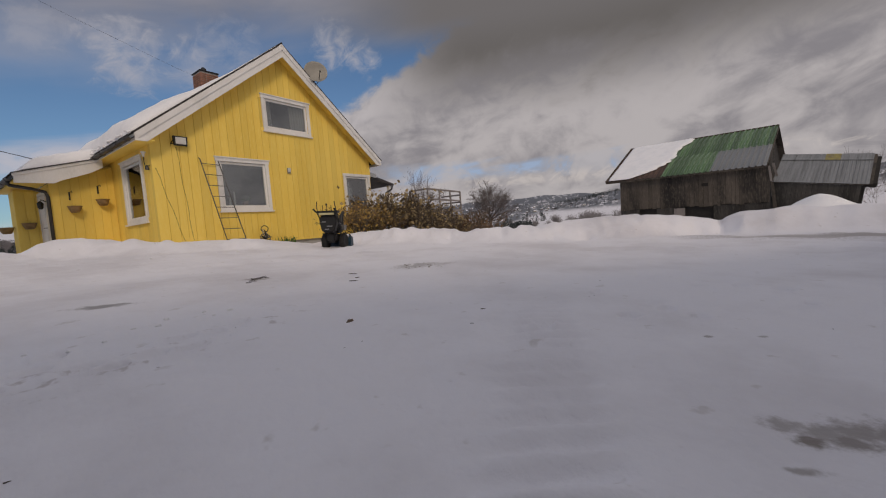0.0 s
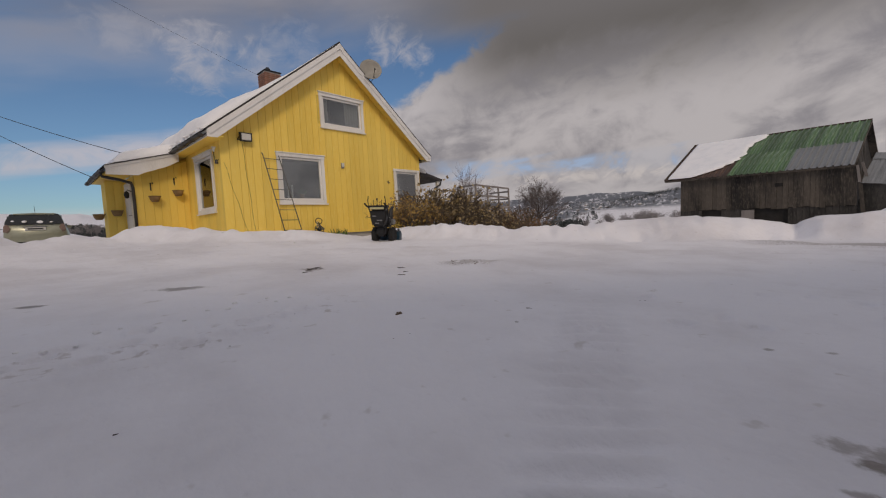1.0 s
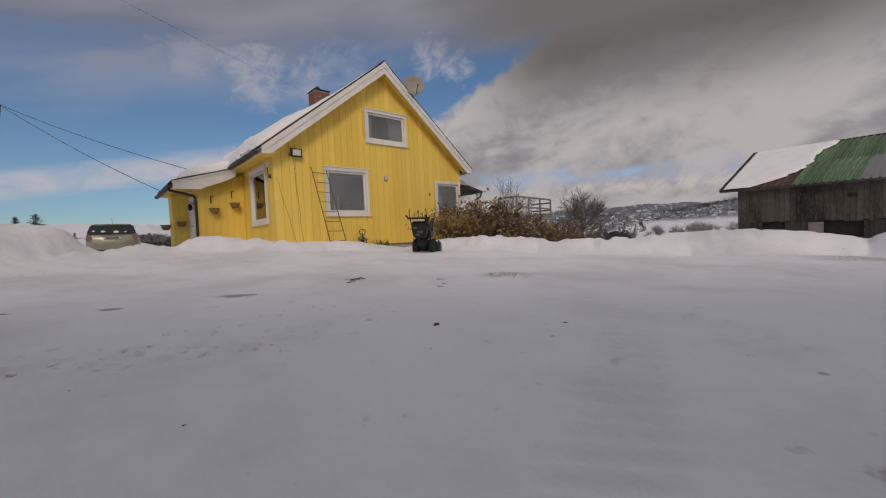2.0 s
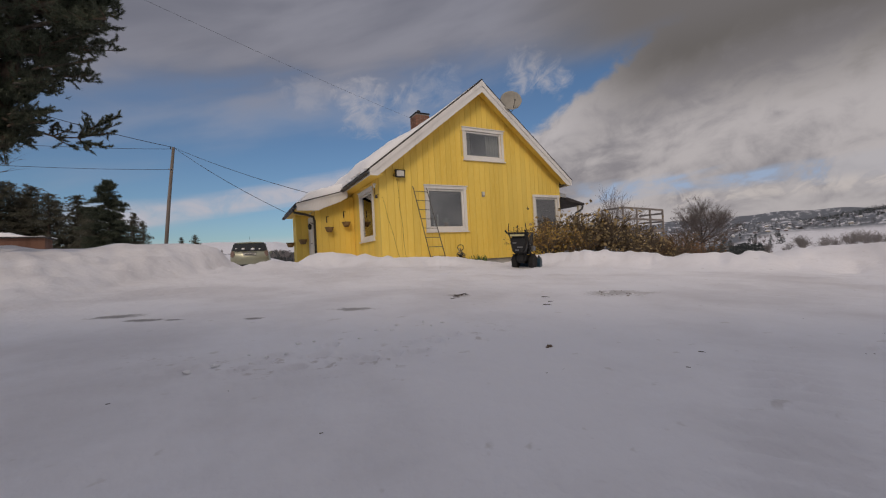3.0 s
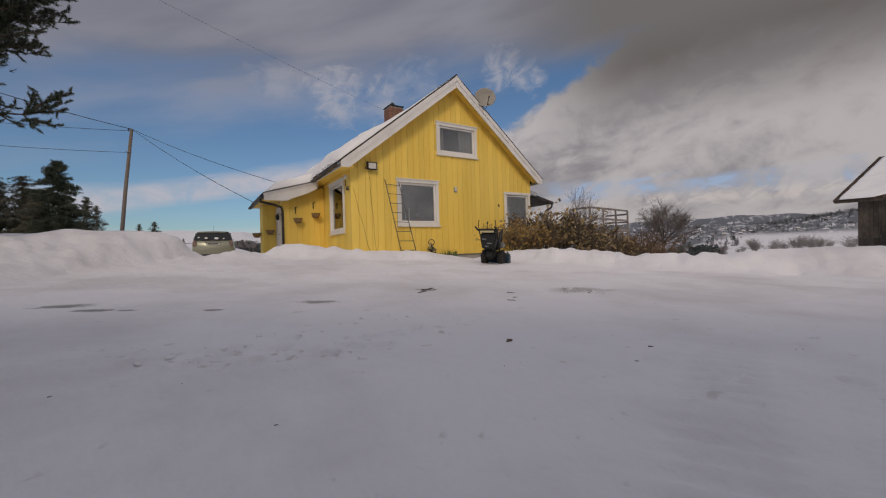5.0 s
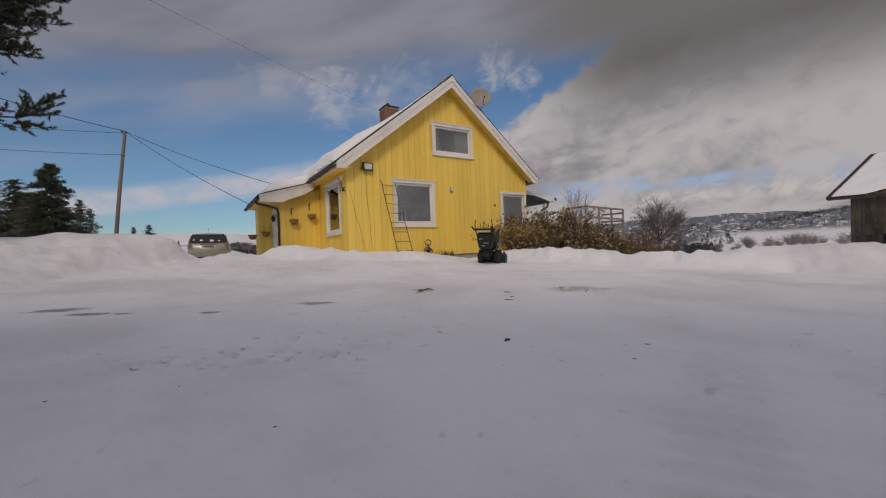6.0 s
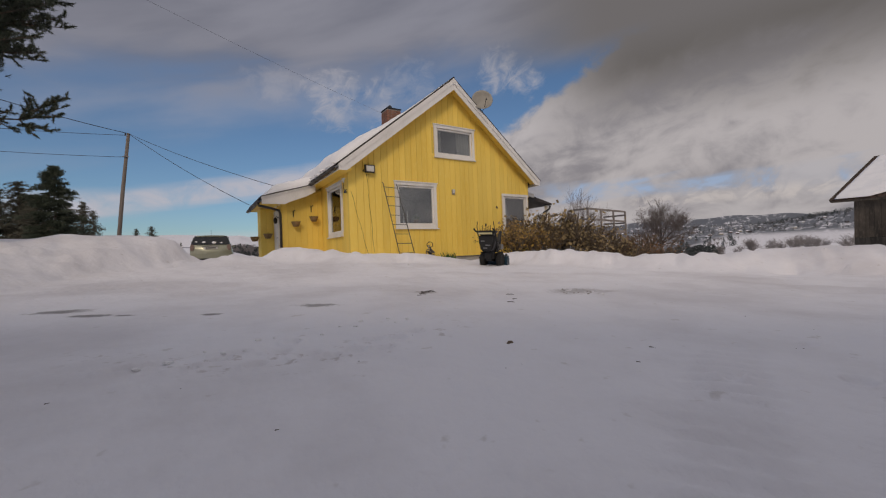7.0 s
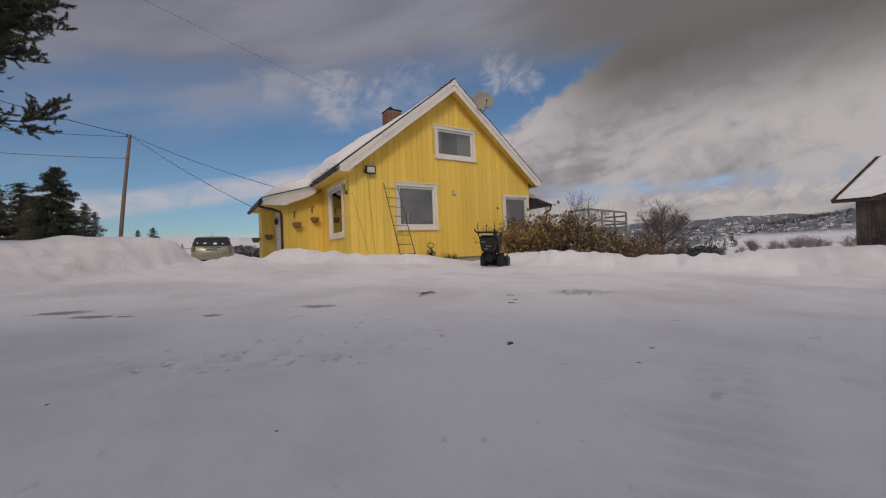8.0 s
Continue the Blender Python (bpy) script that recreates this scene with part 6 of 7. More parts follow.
def pine():
    base = polar(-22.3, 8.2)
    base.z -= 0.12
    eye, far = Vector((YX, YY, 0.6)), 1.16
    t = thing("pine_tree", Matrix.Translation(eye + (base - eye) * far) @ Matrix.Scale(far, 4), "old pine with thick grey-brown trunk and dense dark crown", "tree")
    rnd, rs = random.Random(12), np.random.RandomState(12)
    # bearings turned into the tree's own frame: right is across the view
    right = Vector((math.cos(radians(-21.7)), -math.sin(radians(-21.7)), 0))
    away = Vector((math.sin(radians(-21.7)), math.cos(radians(-21.7)), 0))

    def at(r, a, z):
        return right * r + away * a + Vector((0, 0, z))
    bm = bmesh.new()
    tube(bm, [at(-0.03, 0, -0.2), at(-0.01, 0, 0.15), at(0.03, 0, 0.45), at(0.06, 0, 0.8), at(0.09, 0.05, 1.3), at(0.17, 0.1, 2.0), at(0.34, 0.2, 2.7), at(0.5, 0.3, 3.6), at(0.55, 0.4, 5.0), at(0.5, 0.4, 7.0)], [0.20, 0.165, 0.13, 0.11, 0.102, 0.10, 0.095, 0.09, 0.08, 0.03], 16)
    for v in bm.verts:
        n = noise.noise(v.co * 3.5) * 0.022 + noise.noise(v.co * 11) * 0.012
        v.co += (v.co - at(0.3, 0.1, v.co.z)).normalized() * n
    part("trunk", bm, BARK, t, smooth=True)
    bm = bmesh.new()
    tube(bm, [at(-0.04, -0.04, -0.1), at(-0.06, -0.04, 0.3), at(-0.085, -0.02, 0.75), at(-0.12, 0, 1.1), at(-0.24, 0.1, 1.6), at(-0.55, 0.2, 2.6), at(-0.95, 0.3, 4.2), at(-1.05, 0.3, 6.0)], [0.13, 0.10, 0.082, 0.076, 0.072, 0.066, 0.055, 0.03], 14)
    for v in bm.verts:
        v.co += Vector((1, 0.4, 0)) * (noise.noise(v.co * 6) * 0.018 + noise.noise(v.co * 17) * 0.010)
    part("limb", bm, BARK, t, smooth=True)
    segs, pos, way = [], [], []

    def bough(a, b, r, clumps, size, dense):
        """A bough with foliage clumps along its outer part."""
        a, b = Vector(a), Vector(b)
        def beyond(p):
            return p.dot(right) > np.interp(p.z, [1.6, 2.2, 2.7, 3.1, 3.6, 4.4, 5.5], [0.42, 0.50, 0.66, 1.10, 1.42, 1.58, 1.75])
        while beyond(b):
            b = a.lerp(b, 0.6)
            if (b - a).length < 0.15:
                return
        mid = a.lerp(b, 0.5) + Vector((rnd.uniform(-0.06, 0.06), rnd.uniform(-0.1, 0.1), rnd.uniform(-0.05, 0.12)))
        segs.extend([(tuple(a), tuple(mid), r, r * 0.7), (tuple(mid), tuple(b), r * 0.7, r * 0.35)])
        for k in range(clumps):
            f = 1 - (k / max(1, clumps)) * 0.62
            c = (mid.lerp(b, (f - 0.5) * 2) if f > 0.5 else a.lerp(mid, f * 2))
            for j in range(4):
                e = c + Vector((rnd.gauss(0, 1), rnd.gauss(0, 1), rnd.gauss(0.25, 0.6))) * size
                if beyond(e):
                    continue
                segs.append((tuple(c), tuple(e), 0.012, 0.005))
                o = (e - c).normalized()
                for _ in range(dense):
                    pos.append(tuple(c.lerp(e, rnd.uniform(0.35, 1.12)) + Vector((rnd.gauss(0, 1), rnd.gauss(0, 1), rnd.gauss(0, 0.7))) * size * 0.33))
                    way.append(tuple((o + Vector((0, 0, 0.5))).normalized()))
    # the dense crown
    for k in range(150):
        z = rnd.uniform(2.0, 6.6)
        reach = (1.35 + 0.55 * min(1.0, (z - 2.0) / 2.0)) * rnd.uniform(0.4, 1.0)
        ang = rnd.uniform(0, 6.283)
        if z < 3.5 and math.sin(ang) < -0.25 and math.cos(ang) > -0.6:
            continue
        stem = at(0.10 + 0.13 * (z - 1.6), 0.1, z - 0.25) if rnd.random() < 0.62 else at(-0.5 - 0.2 * (z - 2), 0.2, z - 0.2)
        tip = stem + right * math.cos(ang) * reach + away * math.sin(ang) * reach + Vector((0, 0, rnd.uniform(0.0, 0.55)))
        bough(stem, tip, 0.035, 5, 0.17, 11)
    # low foliage by the trunk
    for r0, z in ((-0.7, 1.75), (-1.0, 2.1), (0.62, 2.25), (0.75, 2.0), (0.5, 1.9), (-0.5, 2.3), (-0.3, 2.5), (-1.3, 1.7), (-0.95, 1.45), (-0.8, 1.6), (-1.1, 1.9), (-0.6, 1.95), (-0.75, 1.35), (-1.2, 1.4), (0.35, 2.4), (0.3, 2.7), (0.1, 2.2), (-0.1, 2.55), (0.7, 3.4), (0.55, 3.7), (0.75, 4.1), (0.35, 3.2)):
        bough(at(0.1 if r0 > 0 else -0.4, 0.1, z - 0.1), at(r0, rnd.uniform(-0.3, 0.4), z), 0.025, 4, 0.13, 8)
    # single long bough to the right with two tufts
    up0 = -base.z  # heights below are above the yard

    def spot(r, z, a=-0.1):
        return at(r + 0.10, a, z + up0 - 0.07)

    def frond(p, q, n, reach, rise=0.5):
        """A feathery spray: side twigs that lean forward, set with needles."""
        p, q = Vector(p), Vector(q)
        o = (q - p).normalized()
        segs.append((tuple(p), tuple(q), 0.011, 0.005))
        for k in range(n):
            f = (k + 0.5) / n
            c = p.lerp(q, f)
            w = (o * 0.7 + Vector((rnd.gauss(0, 0.7), rnd.gauss(0, 0.7), rnd.gauss(rise * 0.7, 0.6)))).normalized()
            e = c + w * reach * rnd.uniform(0.6, 1.25) * (1.15 - 0.45 * f)
            segs.append((tuple(c), tuple(e), 0.006, 0.003))
            for j in range(5):
                spray.append(tuple(c.lerp(e, 0.35 + 0.17 * j)))
                spray_way.append(tuple(w))
    spray, spray_way = [], []
    a, b, c, d = spot(0.2, 2.92), spot(0.46, 2.83), spot(0.75, 2.76), spot(0.98, 2.80)
    segs.extend([(tuple(a), tuple(b), 0.022, 0.018), (tuple(b), tuple(c), 0.018, 0.014), (tuple(c), tuple(d), 0.014, 0.010)])
    for p, q, n in ((spot(0.66, 2.78), spot(0.76, 3.0), 7), (spot(0.72, 2.76), spot(0.95, 2.62), 6), (spot(0.7, 2.77), spot(0.92, 2.92), 6), (d, spot(1.14, 3.18), 10), (d, spot(1.38, 3.2), 15), (spot(1.1, 2.95), spot(1.5, 3.28), 14), (d, spot(1.42, 2.98), 14), (spot(0.98, 2.74), spot(1.3, 2.72), 12), (d, spot(1.12, 2.62), 8), (spot(1.1, 2.85), spot(1.44, 3.1), 10)):
        frond(p, q, n, 0.13)
    # brush-like bough ends along the crown's edge
    for r1, z1, r0, z0 in ((1.35, 5.05, 0.7, 4.4), (1.5, 4.85, 0.8, 4.5), (1.3, 4.45, 0.6, 4.05), (1.42, 4.3, 0.7, 4.1), (1.15, 3.95, 0.5, 3.7), (1.25, 3.8, 0.5, 3.65), (0.75, 3.5, 0.3, 3.35), (0.6, 3.1, 0.25, 2.95), (0.55, 2.85, 0.25, 2.8), (0.5, 2.7, 0.2, 2.65), (0.3, 4.4, -0.2, 4.0), (0.1, 3.5, -0.4, 3.2), (-0.4, 3.9, -0.9, 3.5), (-0.5, 3.0, -0.9, 2.8)):
        for j in range(3):
            p, q = spot(r0, z0, rnd.uniform(-0.5, 0.3)), spot(r1 + rnd.gauss(0, 0.05), z1 + rnd.gauss(0, 0.09), rnd.uniform(-0.5, 0.2))
            frond(p, q, 18, 0.17)
    # dry twigs
    for k in range(5):
        tips = []
        grow(rnd, at(0.12, -0.1, 1.35 + 0.10 * k), right * 1.0 + Vector((0, 0, 0.5)), 0.26, 0.008, 2, segs, tips, 0.5, (1, 2))
    co, f = sticks(segs, 5)
    mesh_np("branchwork", co, f, BARK, t)
    co, f = needles(rs, np.array(pos), np.array(way), 22, 0.078, 0.0048, 0.55)
    co2, f2 = needles(rs, np.array(spray), np.array(spray_way), 22, 0.046, 0.0040, 1.0)
    mesh_np("crown", np.concatenate([co, co2]), np.concatenate([f, f2 + len(co)]), NEEDLE, t, "dense dark green needles")


pine()


def fir_model(seed, h=6.0, w=1.5, dense=1.0, mat=None):
    """A spruce: trunk and drooping whorls."""
    t = thing("spruce_tree", pose(0, 0, 0), "dark green spruce at the edge of the wood", "tree", "spruces beyond the yard")
    rnd, rs = random.Random(seed), np.random.RandomState(seed)
    part("trunk", tubed([(0, 0, -0.5), (0.02, 0, h * 0.5), (0, 0.02, h)], [0.14, 0.08, 0.015], 8), BARK, t)
    segs, pos, way = [], [], []
    z = 0.25
    while z < h - 0.1:
        f = 1 - z / h
        for k in range(rnd.randint(6, 9)):
            a = rnd.uniform(0, 6.283)
            l = w * (f ** 0.62) * rnd.uniform(0.4, 1.15) * (0.70 + 0.55 * abs(math.sin(a * 1.3 + z * 1.7 + seed))) + 0.12
            p = Vector((0, 0, z))
            e = p + Vector((math.cos(a) * l, math.sin(a) * l, -0.08 * l + rnd.uniform(-0.12, 0.22)))
            segs.append((tuple(p), tuple(e), 0.02, 0.006))
            n = int((5 + 9 * l) * dense)
            for j in range(n):
                q = p.lerp(e, rnd.uniform(0.2, 1.05))
                pos.append((q.x + rnd.gauss(0, 0.10), q.y + rnd.gauss(0, 0.10), q.z + rnd.gauss(-0.03, 0.05)))
                way.append((math.cos(a) * 0.8, math.sin(a) * 0.8, -0.15))
        z += rnd.uniform(0.16, 0.26)
    co, fc = sticks(segs, 3)
    mesh_np("branchwork", co, fc, BARK, t)
    co, fc = needles(rs, np.array(pos), np.array(way), 9, 0.19, 0.016, 0.6)
    mesh_np("crown", co, fc, mat or FIR, t, "dark green needles")
    return t


def woods():
    models = [fir_model(31, 6.0, 2.4, 2.6, FIR_DARK), fir_model(32, 6.0, 1.7, 0.75), fir_model(33, 6.0, 2.0, 0.65)]
    # bearing, distance, slope of the top, model, slimness
    rows = [(-12.2, 46, 10.5, 0, 0.88), (-13.4, 47, 7.4, 2, 1.0), (-14.7, 58, 8.7, 1, 1.3), (-16.9, 57, 8.9, 2, 1.3), (-18.2, 58, 9.4, 1, 1.4), (-20.3, 58, 9.6, 1, 1.5), (-23.3, 58, 9.6, 1, 1.5), (-25.4, 59, 9.6, 2, 1.5), (-10.0, 50, 7.0, 1, 1.0), (-9.2, 54, 6.2, 2, 0.8), (-13.6, 52, 7.6, 2, 1.1), (-16.3, 62, 8.2, 2, 1.0), (-18.6, 63, 8.6, 2, 1.1),
            (-19.6, 60, 9.8, 2, 1.0), (-22.4, 60, 9.6, 2, 1.2), (-26.5, 60, 9.9, 2, 1.2), (-11.2, 60, 6.6, 1, 1.2), (-5.5, 90, 4.15, 1, 1.0), (-4.1, 88, 4.5, 2, 1.1), (-1.3, 60, 2.5, 1, 1.2), (-14.4, 66, 7.4, 0, 0.8)]
    used = set()
    for k, (az, d, el, i, slim) in enumerate(rows):
        p = polar(az, d)
        h = 0.6 + d * math.tan(radians(el)) - p.z
        s = h / 6.0
        m = Matrix.Translation(p) @ Matrix.Rotation(k * 1.3, 4, "Z") @ Matrix.Diagonal((s * slim, s * slim, s, 1))
        if i not in used:
            used.add(i)
            models[i].matrix_basis = m
        else:
            c = copy_thing(models[i], ID)
            c.matrix_basis = m


woods()


def bush(name, seed, stems, h, spread, leaf, n_leaf, label, group, twig=None, size=0.06, depth=2, lean=0.6, inner=0.5):
    t = thing(name, pose(0, 0, 0), label, "bush", group)
    rnd = random.Random(seed)
    segs, tips = [], []
    for k in range(stems):
        a = rnd.uniform(0, 6.283)
        p = Vector((math.cos(a) * spread * 0.3, math.sin(a) * spread * 0.3, -0.15))
        grow(rnd, p, (math.cos(a) * lean, math.sin(a) * lean, 1.0), h * rnd.uniform(0.55, 0.85), 0.026, depth, segs, tips, 0.62, (1, 3), 0.0)
    segs = [q for q in segs if q[1][2] < h * 1.08]
    co, f = sticks([(a, b, max(r0, 0.010), max(r1, 0.007)) for a, b, r0, r1 in segs], 4)
    mesh_np("branchwork", co, f, twig or STEM, t, "bare brown twigs")["kind"] = "stuff"
    if n_leaf:
        # leaves hang along the twigs, not at their tips alone
        spots = tips + [(s[1], s[1]) for s in segs if s[2] < 0.012 and rnd.random() < inner]
        spots = [q for q in spots if q[0][2] < h * 1.05]
        co, f = leaf_cloud(rnd, spots, n_leaf, size)
        mesh_np("foliage", co, f, leaf, t)
    return t


def place(model, spots):
    """Puts the model at the first spot and copies at the others: x, y, turn, scale."""
    for k, (x, y, turn, s) in enumerate(spots):
        m = Matrix.Translation((x, y, ground_z(x, y))) @ Matrix.Rotation(radians(turn), 4, "Z") @ Matrix.Diagonal((s, s, s, 1))
        if k == 0:
            model.matrix_basis = m
        else:
            copy_thing(model, ID).matrix_basis = m


def hedge():
    def spot(az, d, turn, s):
        p = polar(az, d)
        return (p.x, p.y, turn, s)
    place(bush("yellow_bush", 41, 11, 1.25, 0.7, LEAF_YELLOW, 800, "bush with yellow withered leaves by the house corner", "bushes by the house", size=0.11),
          [spot(41.6, 13.0, 0, 0.70), spot(43.4, 13.2, 80, 0.74), spot(46.6, 13.9, 200, 0.5)])
    place(bush("brown_bush", 42, 13, 1.3, 0.8, LEAF_OLIVE, 360, "dense brown leafless bush in a row by the house", "bushes by the house", size=0.165, depth=3, lean=1.0, inner=0.9),
          [spot(45.6, 14.6, 0, 0.78), spot(47.3, 14.6, 60, 0.98), spot(49.2, 14.9, 130, 0.72), spot(51.0, 15.2, 210, 0.76), spot(52.8, 15.4, 290, 0.66), spot(54.6, 15.8, 20, 0.62), spot(42.6, 14.2, 100, 0.56), spot(44.4, 13.7, 170, 0.52)])
    place(bush("rust_brown_bush", 43, 10, 1.0, 0.8, LEAF_BROWN, 1000, "low rust-brown bush with dry leaves", "bushes by the house", size=0.055),
          [spot(56.8, 17.0, 0, 1.35), spot(58.2, 17.5, 70, 1.3), spot(55.6, 16.2, 190, 1.2), spot(59.3, 18.5, 120, 1.1)])


hedge()


def bare_trees():
    def model(name, seed, h, label, r, up, kids, group, mat, depth=4, thick=0.009):
        t = thing(name, pose(0, 0, 0), label, "tree", group)
        rnd = random.Random(seed)
        segs, tips = [], []
        grow(rnd, (0, 0, -0.4), (0.03, 0, 1), h * 0.34, r, depth, segs, tips, 0.75, kids, up, 3, 0.82)
        co, f = sticks([s for s in segs if s[2] >= 0.018], 6)
        mesh_np("trunk", co, f, mat, t)
        co, f = sticks([(s[0], s[1], max(s[2], thick), max(s[3], thick * 0.6)) for s in segs if s[2] < 0.018], 3)
        mesh_np("crown", co, f, mat, t, "fine bare twigs")
        return t
    p = polar(60.8, 29)
    big = thing("bare_tree", Matrix.Translation(p), "round leafless tree with a single trunk and fine twigs", "tree")
    rnd = random.Random(58)
    fork = 0.75 - p.z  # the limbs spread above this height
    segs, tips = [], []
    for k in range(4):
        segs.append(((0.015 * k, 0, -0.4 + (fork + 0.4) * k / 4), (0.015 * (k + 1), 0, -0.4 + (fork + 0.4) * (k + 1) / 4), 0.14 - 0.013 * k, 0.127 - 0.013 * k))
    for k in range(18):
        a, tilt = k * 2.4 + rnd.uniform(-0.3, 0.3), 1.45 * math.sqrt((k + 0.5) / 18)
        way = Vector((math.cos(a) * math.sin(tilt), math.sin(a) * math.sin(tilt), math.cos(tilt)))
        start = Vector((0.06, 0, fork - 0.35 * tilt + 0.3))
        grow(rnd, start, way, 1.08 * (1.0 - 0.08 * tilt), 0.042, 3, segs, tips, 0.66, (2, 4), 0.06, 3, 0.70)
    co, f = sticks([s for s in segs if s[2] >= 0.018], 6)
    mesh_np("trunk", co, f, TWIG, big)
    co, f = sticks([(s[0], s[1], max(s[2], 0.0055), max(s[3], 0.0035)) for s in segs if s[2] < 0.018], 3)
    mesh_np("crown", co, f, TWIG_GREY, big, "fine bare twigs")
    tall = model("slender_bare_tree", 53, 6.0, "slender leafless tree behind the wooden railing", 0.06, 0.6, (1, 3), "leafless trees", TWIG_GREY, 4, 0.009)
    p = polar(50.6, 32)
    tall.matrix_basis = Matrix.Translation((p.x, p.y, 0.0)) @ Matrix.Diagonal((0.6, 0.6, 0.8, 1))
    for az, d, s, tz in ((51.8, 33, 0.8, 90), (54.0, 40, 0.7, 30), (100.0, 60, 1.25, 10), (98.2, 62, 1.15, 150), (101.6, 60, 1.2, 70), (93.5, 64, 1.15, 200)):
        p = polar(az, d)
        copy_thing(tall, ID).matrix_basis = Matrix.Translation((p.x, p.y, p.z)) @ Matrix.Rotation(radians(tz), 4, "Z") @ Matrix.Diagonal((s, s, s, 1))


bare_trees()


def far_trees():
    """Scattered small trees on the far slope, too many and too small to tell apart."""
    rnd, rs = random.Random(61), np.random.RandomState(61)
    segs, pos, way = [], [], []
    fir_pos, fir_way = [], []

    def leafless(p, h, n=14):
        for k in range(n):
            a, w = rnd.uniform(0, 6.283), rnd.uniform(0.05, 0.34)
            e = Vector(p) + Vector((math.cos(a) * h * w, math.sin(a) * h * w, h * (1.02 - w * 0.9) * rnd.uniform(0.8, 1.0)))
            m = Vector(p) + Vector((0, 0, h * 0.45))
            segs.append((tuple(m), tuple(e), h * 0.011, h * 0.005))
            for j in range(n // 2):
                q = m.lerp(e, rnd.uniform(0.3, 1))
                segs.append((tuple(q), tuple(q + Vector((rnd.uniform(-1, 1), rnd.uniform(-1, 1), rnd.uniform(0, 1))) * h * 0.20), h * 0.0055, h * 0.003))
        segs.append((tuple(p), tuple(Vector(p) + Vector((0, 0, h * 0.4))), h * 0.03, h * 0.02))

    def spiky(p, h, n=110):
        z = rs.uniform(0.02, 1, n) ** 1.2
        a = rs.uniform(0, 6.283, n)
        r = (1 - z * 0.9) * 0.26 * h * rs.uniform(0.2, 1, n)
        fir_pos.append(np.stack([p[0] + r * np.cos(a), p[1] + r * np.sin(a), p[2] + z * h], 1))
        fir_way.append(np.stack([np.cos(a), np.sin(a), -0.3 + 0 * a], 1) * (h / 5))
        segs.append((tuple(p), tuple(Vector(p) + Vector((0, 0, h))), h * 0.02, h * 0.005))
    # a hedge of trees below the bank, tops set to fit the camera's view
    for k in range(120):
        d = rnd.uniform(120, 200)
        az = rnd.uniform(57.5, 67.3)
        p = polar(az, d)
        top = 0.6 + d * math.tan(radians(rnd.uniform(-1.1, -0.15)))
        if top - p.z > 1.5:
            (spiky if rnd.random() < 0.62 else leafless)(p, top - p.z)
    for az, el in ((69.6, 0.25), (70.2, 0.3), (71.6, 0.05), (72.4, -0.1), (73.4, 0.35), (74.0, 0.5), (74.6, 0.45), (75.2, 0.2), (75.8, -0.1), (77.6, 0.2), (78.2, 0.45), (78.7, 0.3), (79.3, 0.4), (68.6, -0.5)):
        for j in range(2):
            d = rnd.uniform(140, 190)
            p = polar(az + rnd.uniform(-0.25, 0.25), d)
            leafless(p, 0.6 + d * math.tan(radians(el + 0.25 - 0.35 * j)) - p.z)
    for k in range(34):
        p = polar(rnd.uniform(62, 69), rnd.uniform(230, 520))
        (spiky if k % 2 else leafless)(p, rnd.uniform(3, 6.5))
    for k in range(620):
        d = 640 * 2.9 ** rnd.random()
        p = polar(rnd.uniform(62, 82), d)
        h = rnd.uniform(3, 7) * (0.6 + d / 2500)
        if rnd.random() < 0.6:
            spiky(p, h, 44)
        else:
            leafless(p, h, 8)
    for k in range(330):
        d = rnd.uniform(1150, 1800)
        spiky(polar(70.5 + 10 * rnd.random() ** 0.8, d), rnd.uniform(5, 10), 44)
    for k in range(60):
        d = rnd.uniform(900, 1700)
        spiky(polar(rnd.uniform(44, 62), d), rnd.uniform(5, 9), 50)
    for k in range(170):
        d = rnd.uniform(70, 120)
        p = polar(rnd.uniform(3.0, 10.5), d)
        p.z = min(p.z, 0.4 + 0.012 * d)
        (spiky if rnd.random() < 0.5 else leafless)(p, d * rnd.uniform(0.018, 0.03))
    co, f = sticks(segs, 3)
    a = mesh_np("far_bare_trees", co, f, FAR_TWIG, None, "leafless trees and bushes scattered over the far slope")
    tagged(a, category="trees", kind="stuff")
    pos, way = np.concatenate(fir_pos), np.concatenate(fir_way)
    h = np.linalg.norm(way, axis=1, keepdims=True)
    rep = 4
    at, wy, hh = np.repeat(pos, rep, 0), np.repeat(way / h, rep, 0), np.repeat(h, rep, 0)
    d = wy + rs.normal(0, 0.5, at.shape)
    s = np.cross(d, rs.normal(0, 1, at.shape))
    s /= np.linalg.norm(s, axis=1, keepdims=True)
    co = np.stack([at - s * hh * 0.10, at + s * hh * 0.10, at + d * hh * 0.5], 1).reshape(-1, 3)
    b = mesh_np("far_spruces", co, np.arange(len(co)).reshape(-1, 3), FAR_FIR, None, "spruces over the far slope, distance haze in their colour")
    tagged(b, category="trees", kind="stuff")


far_trees()


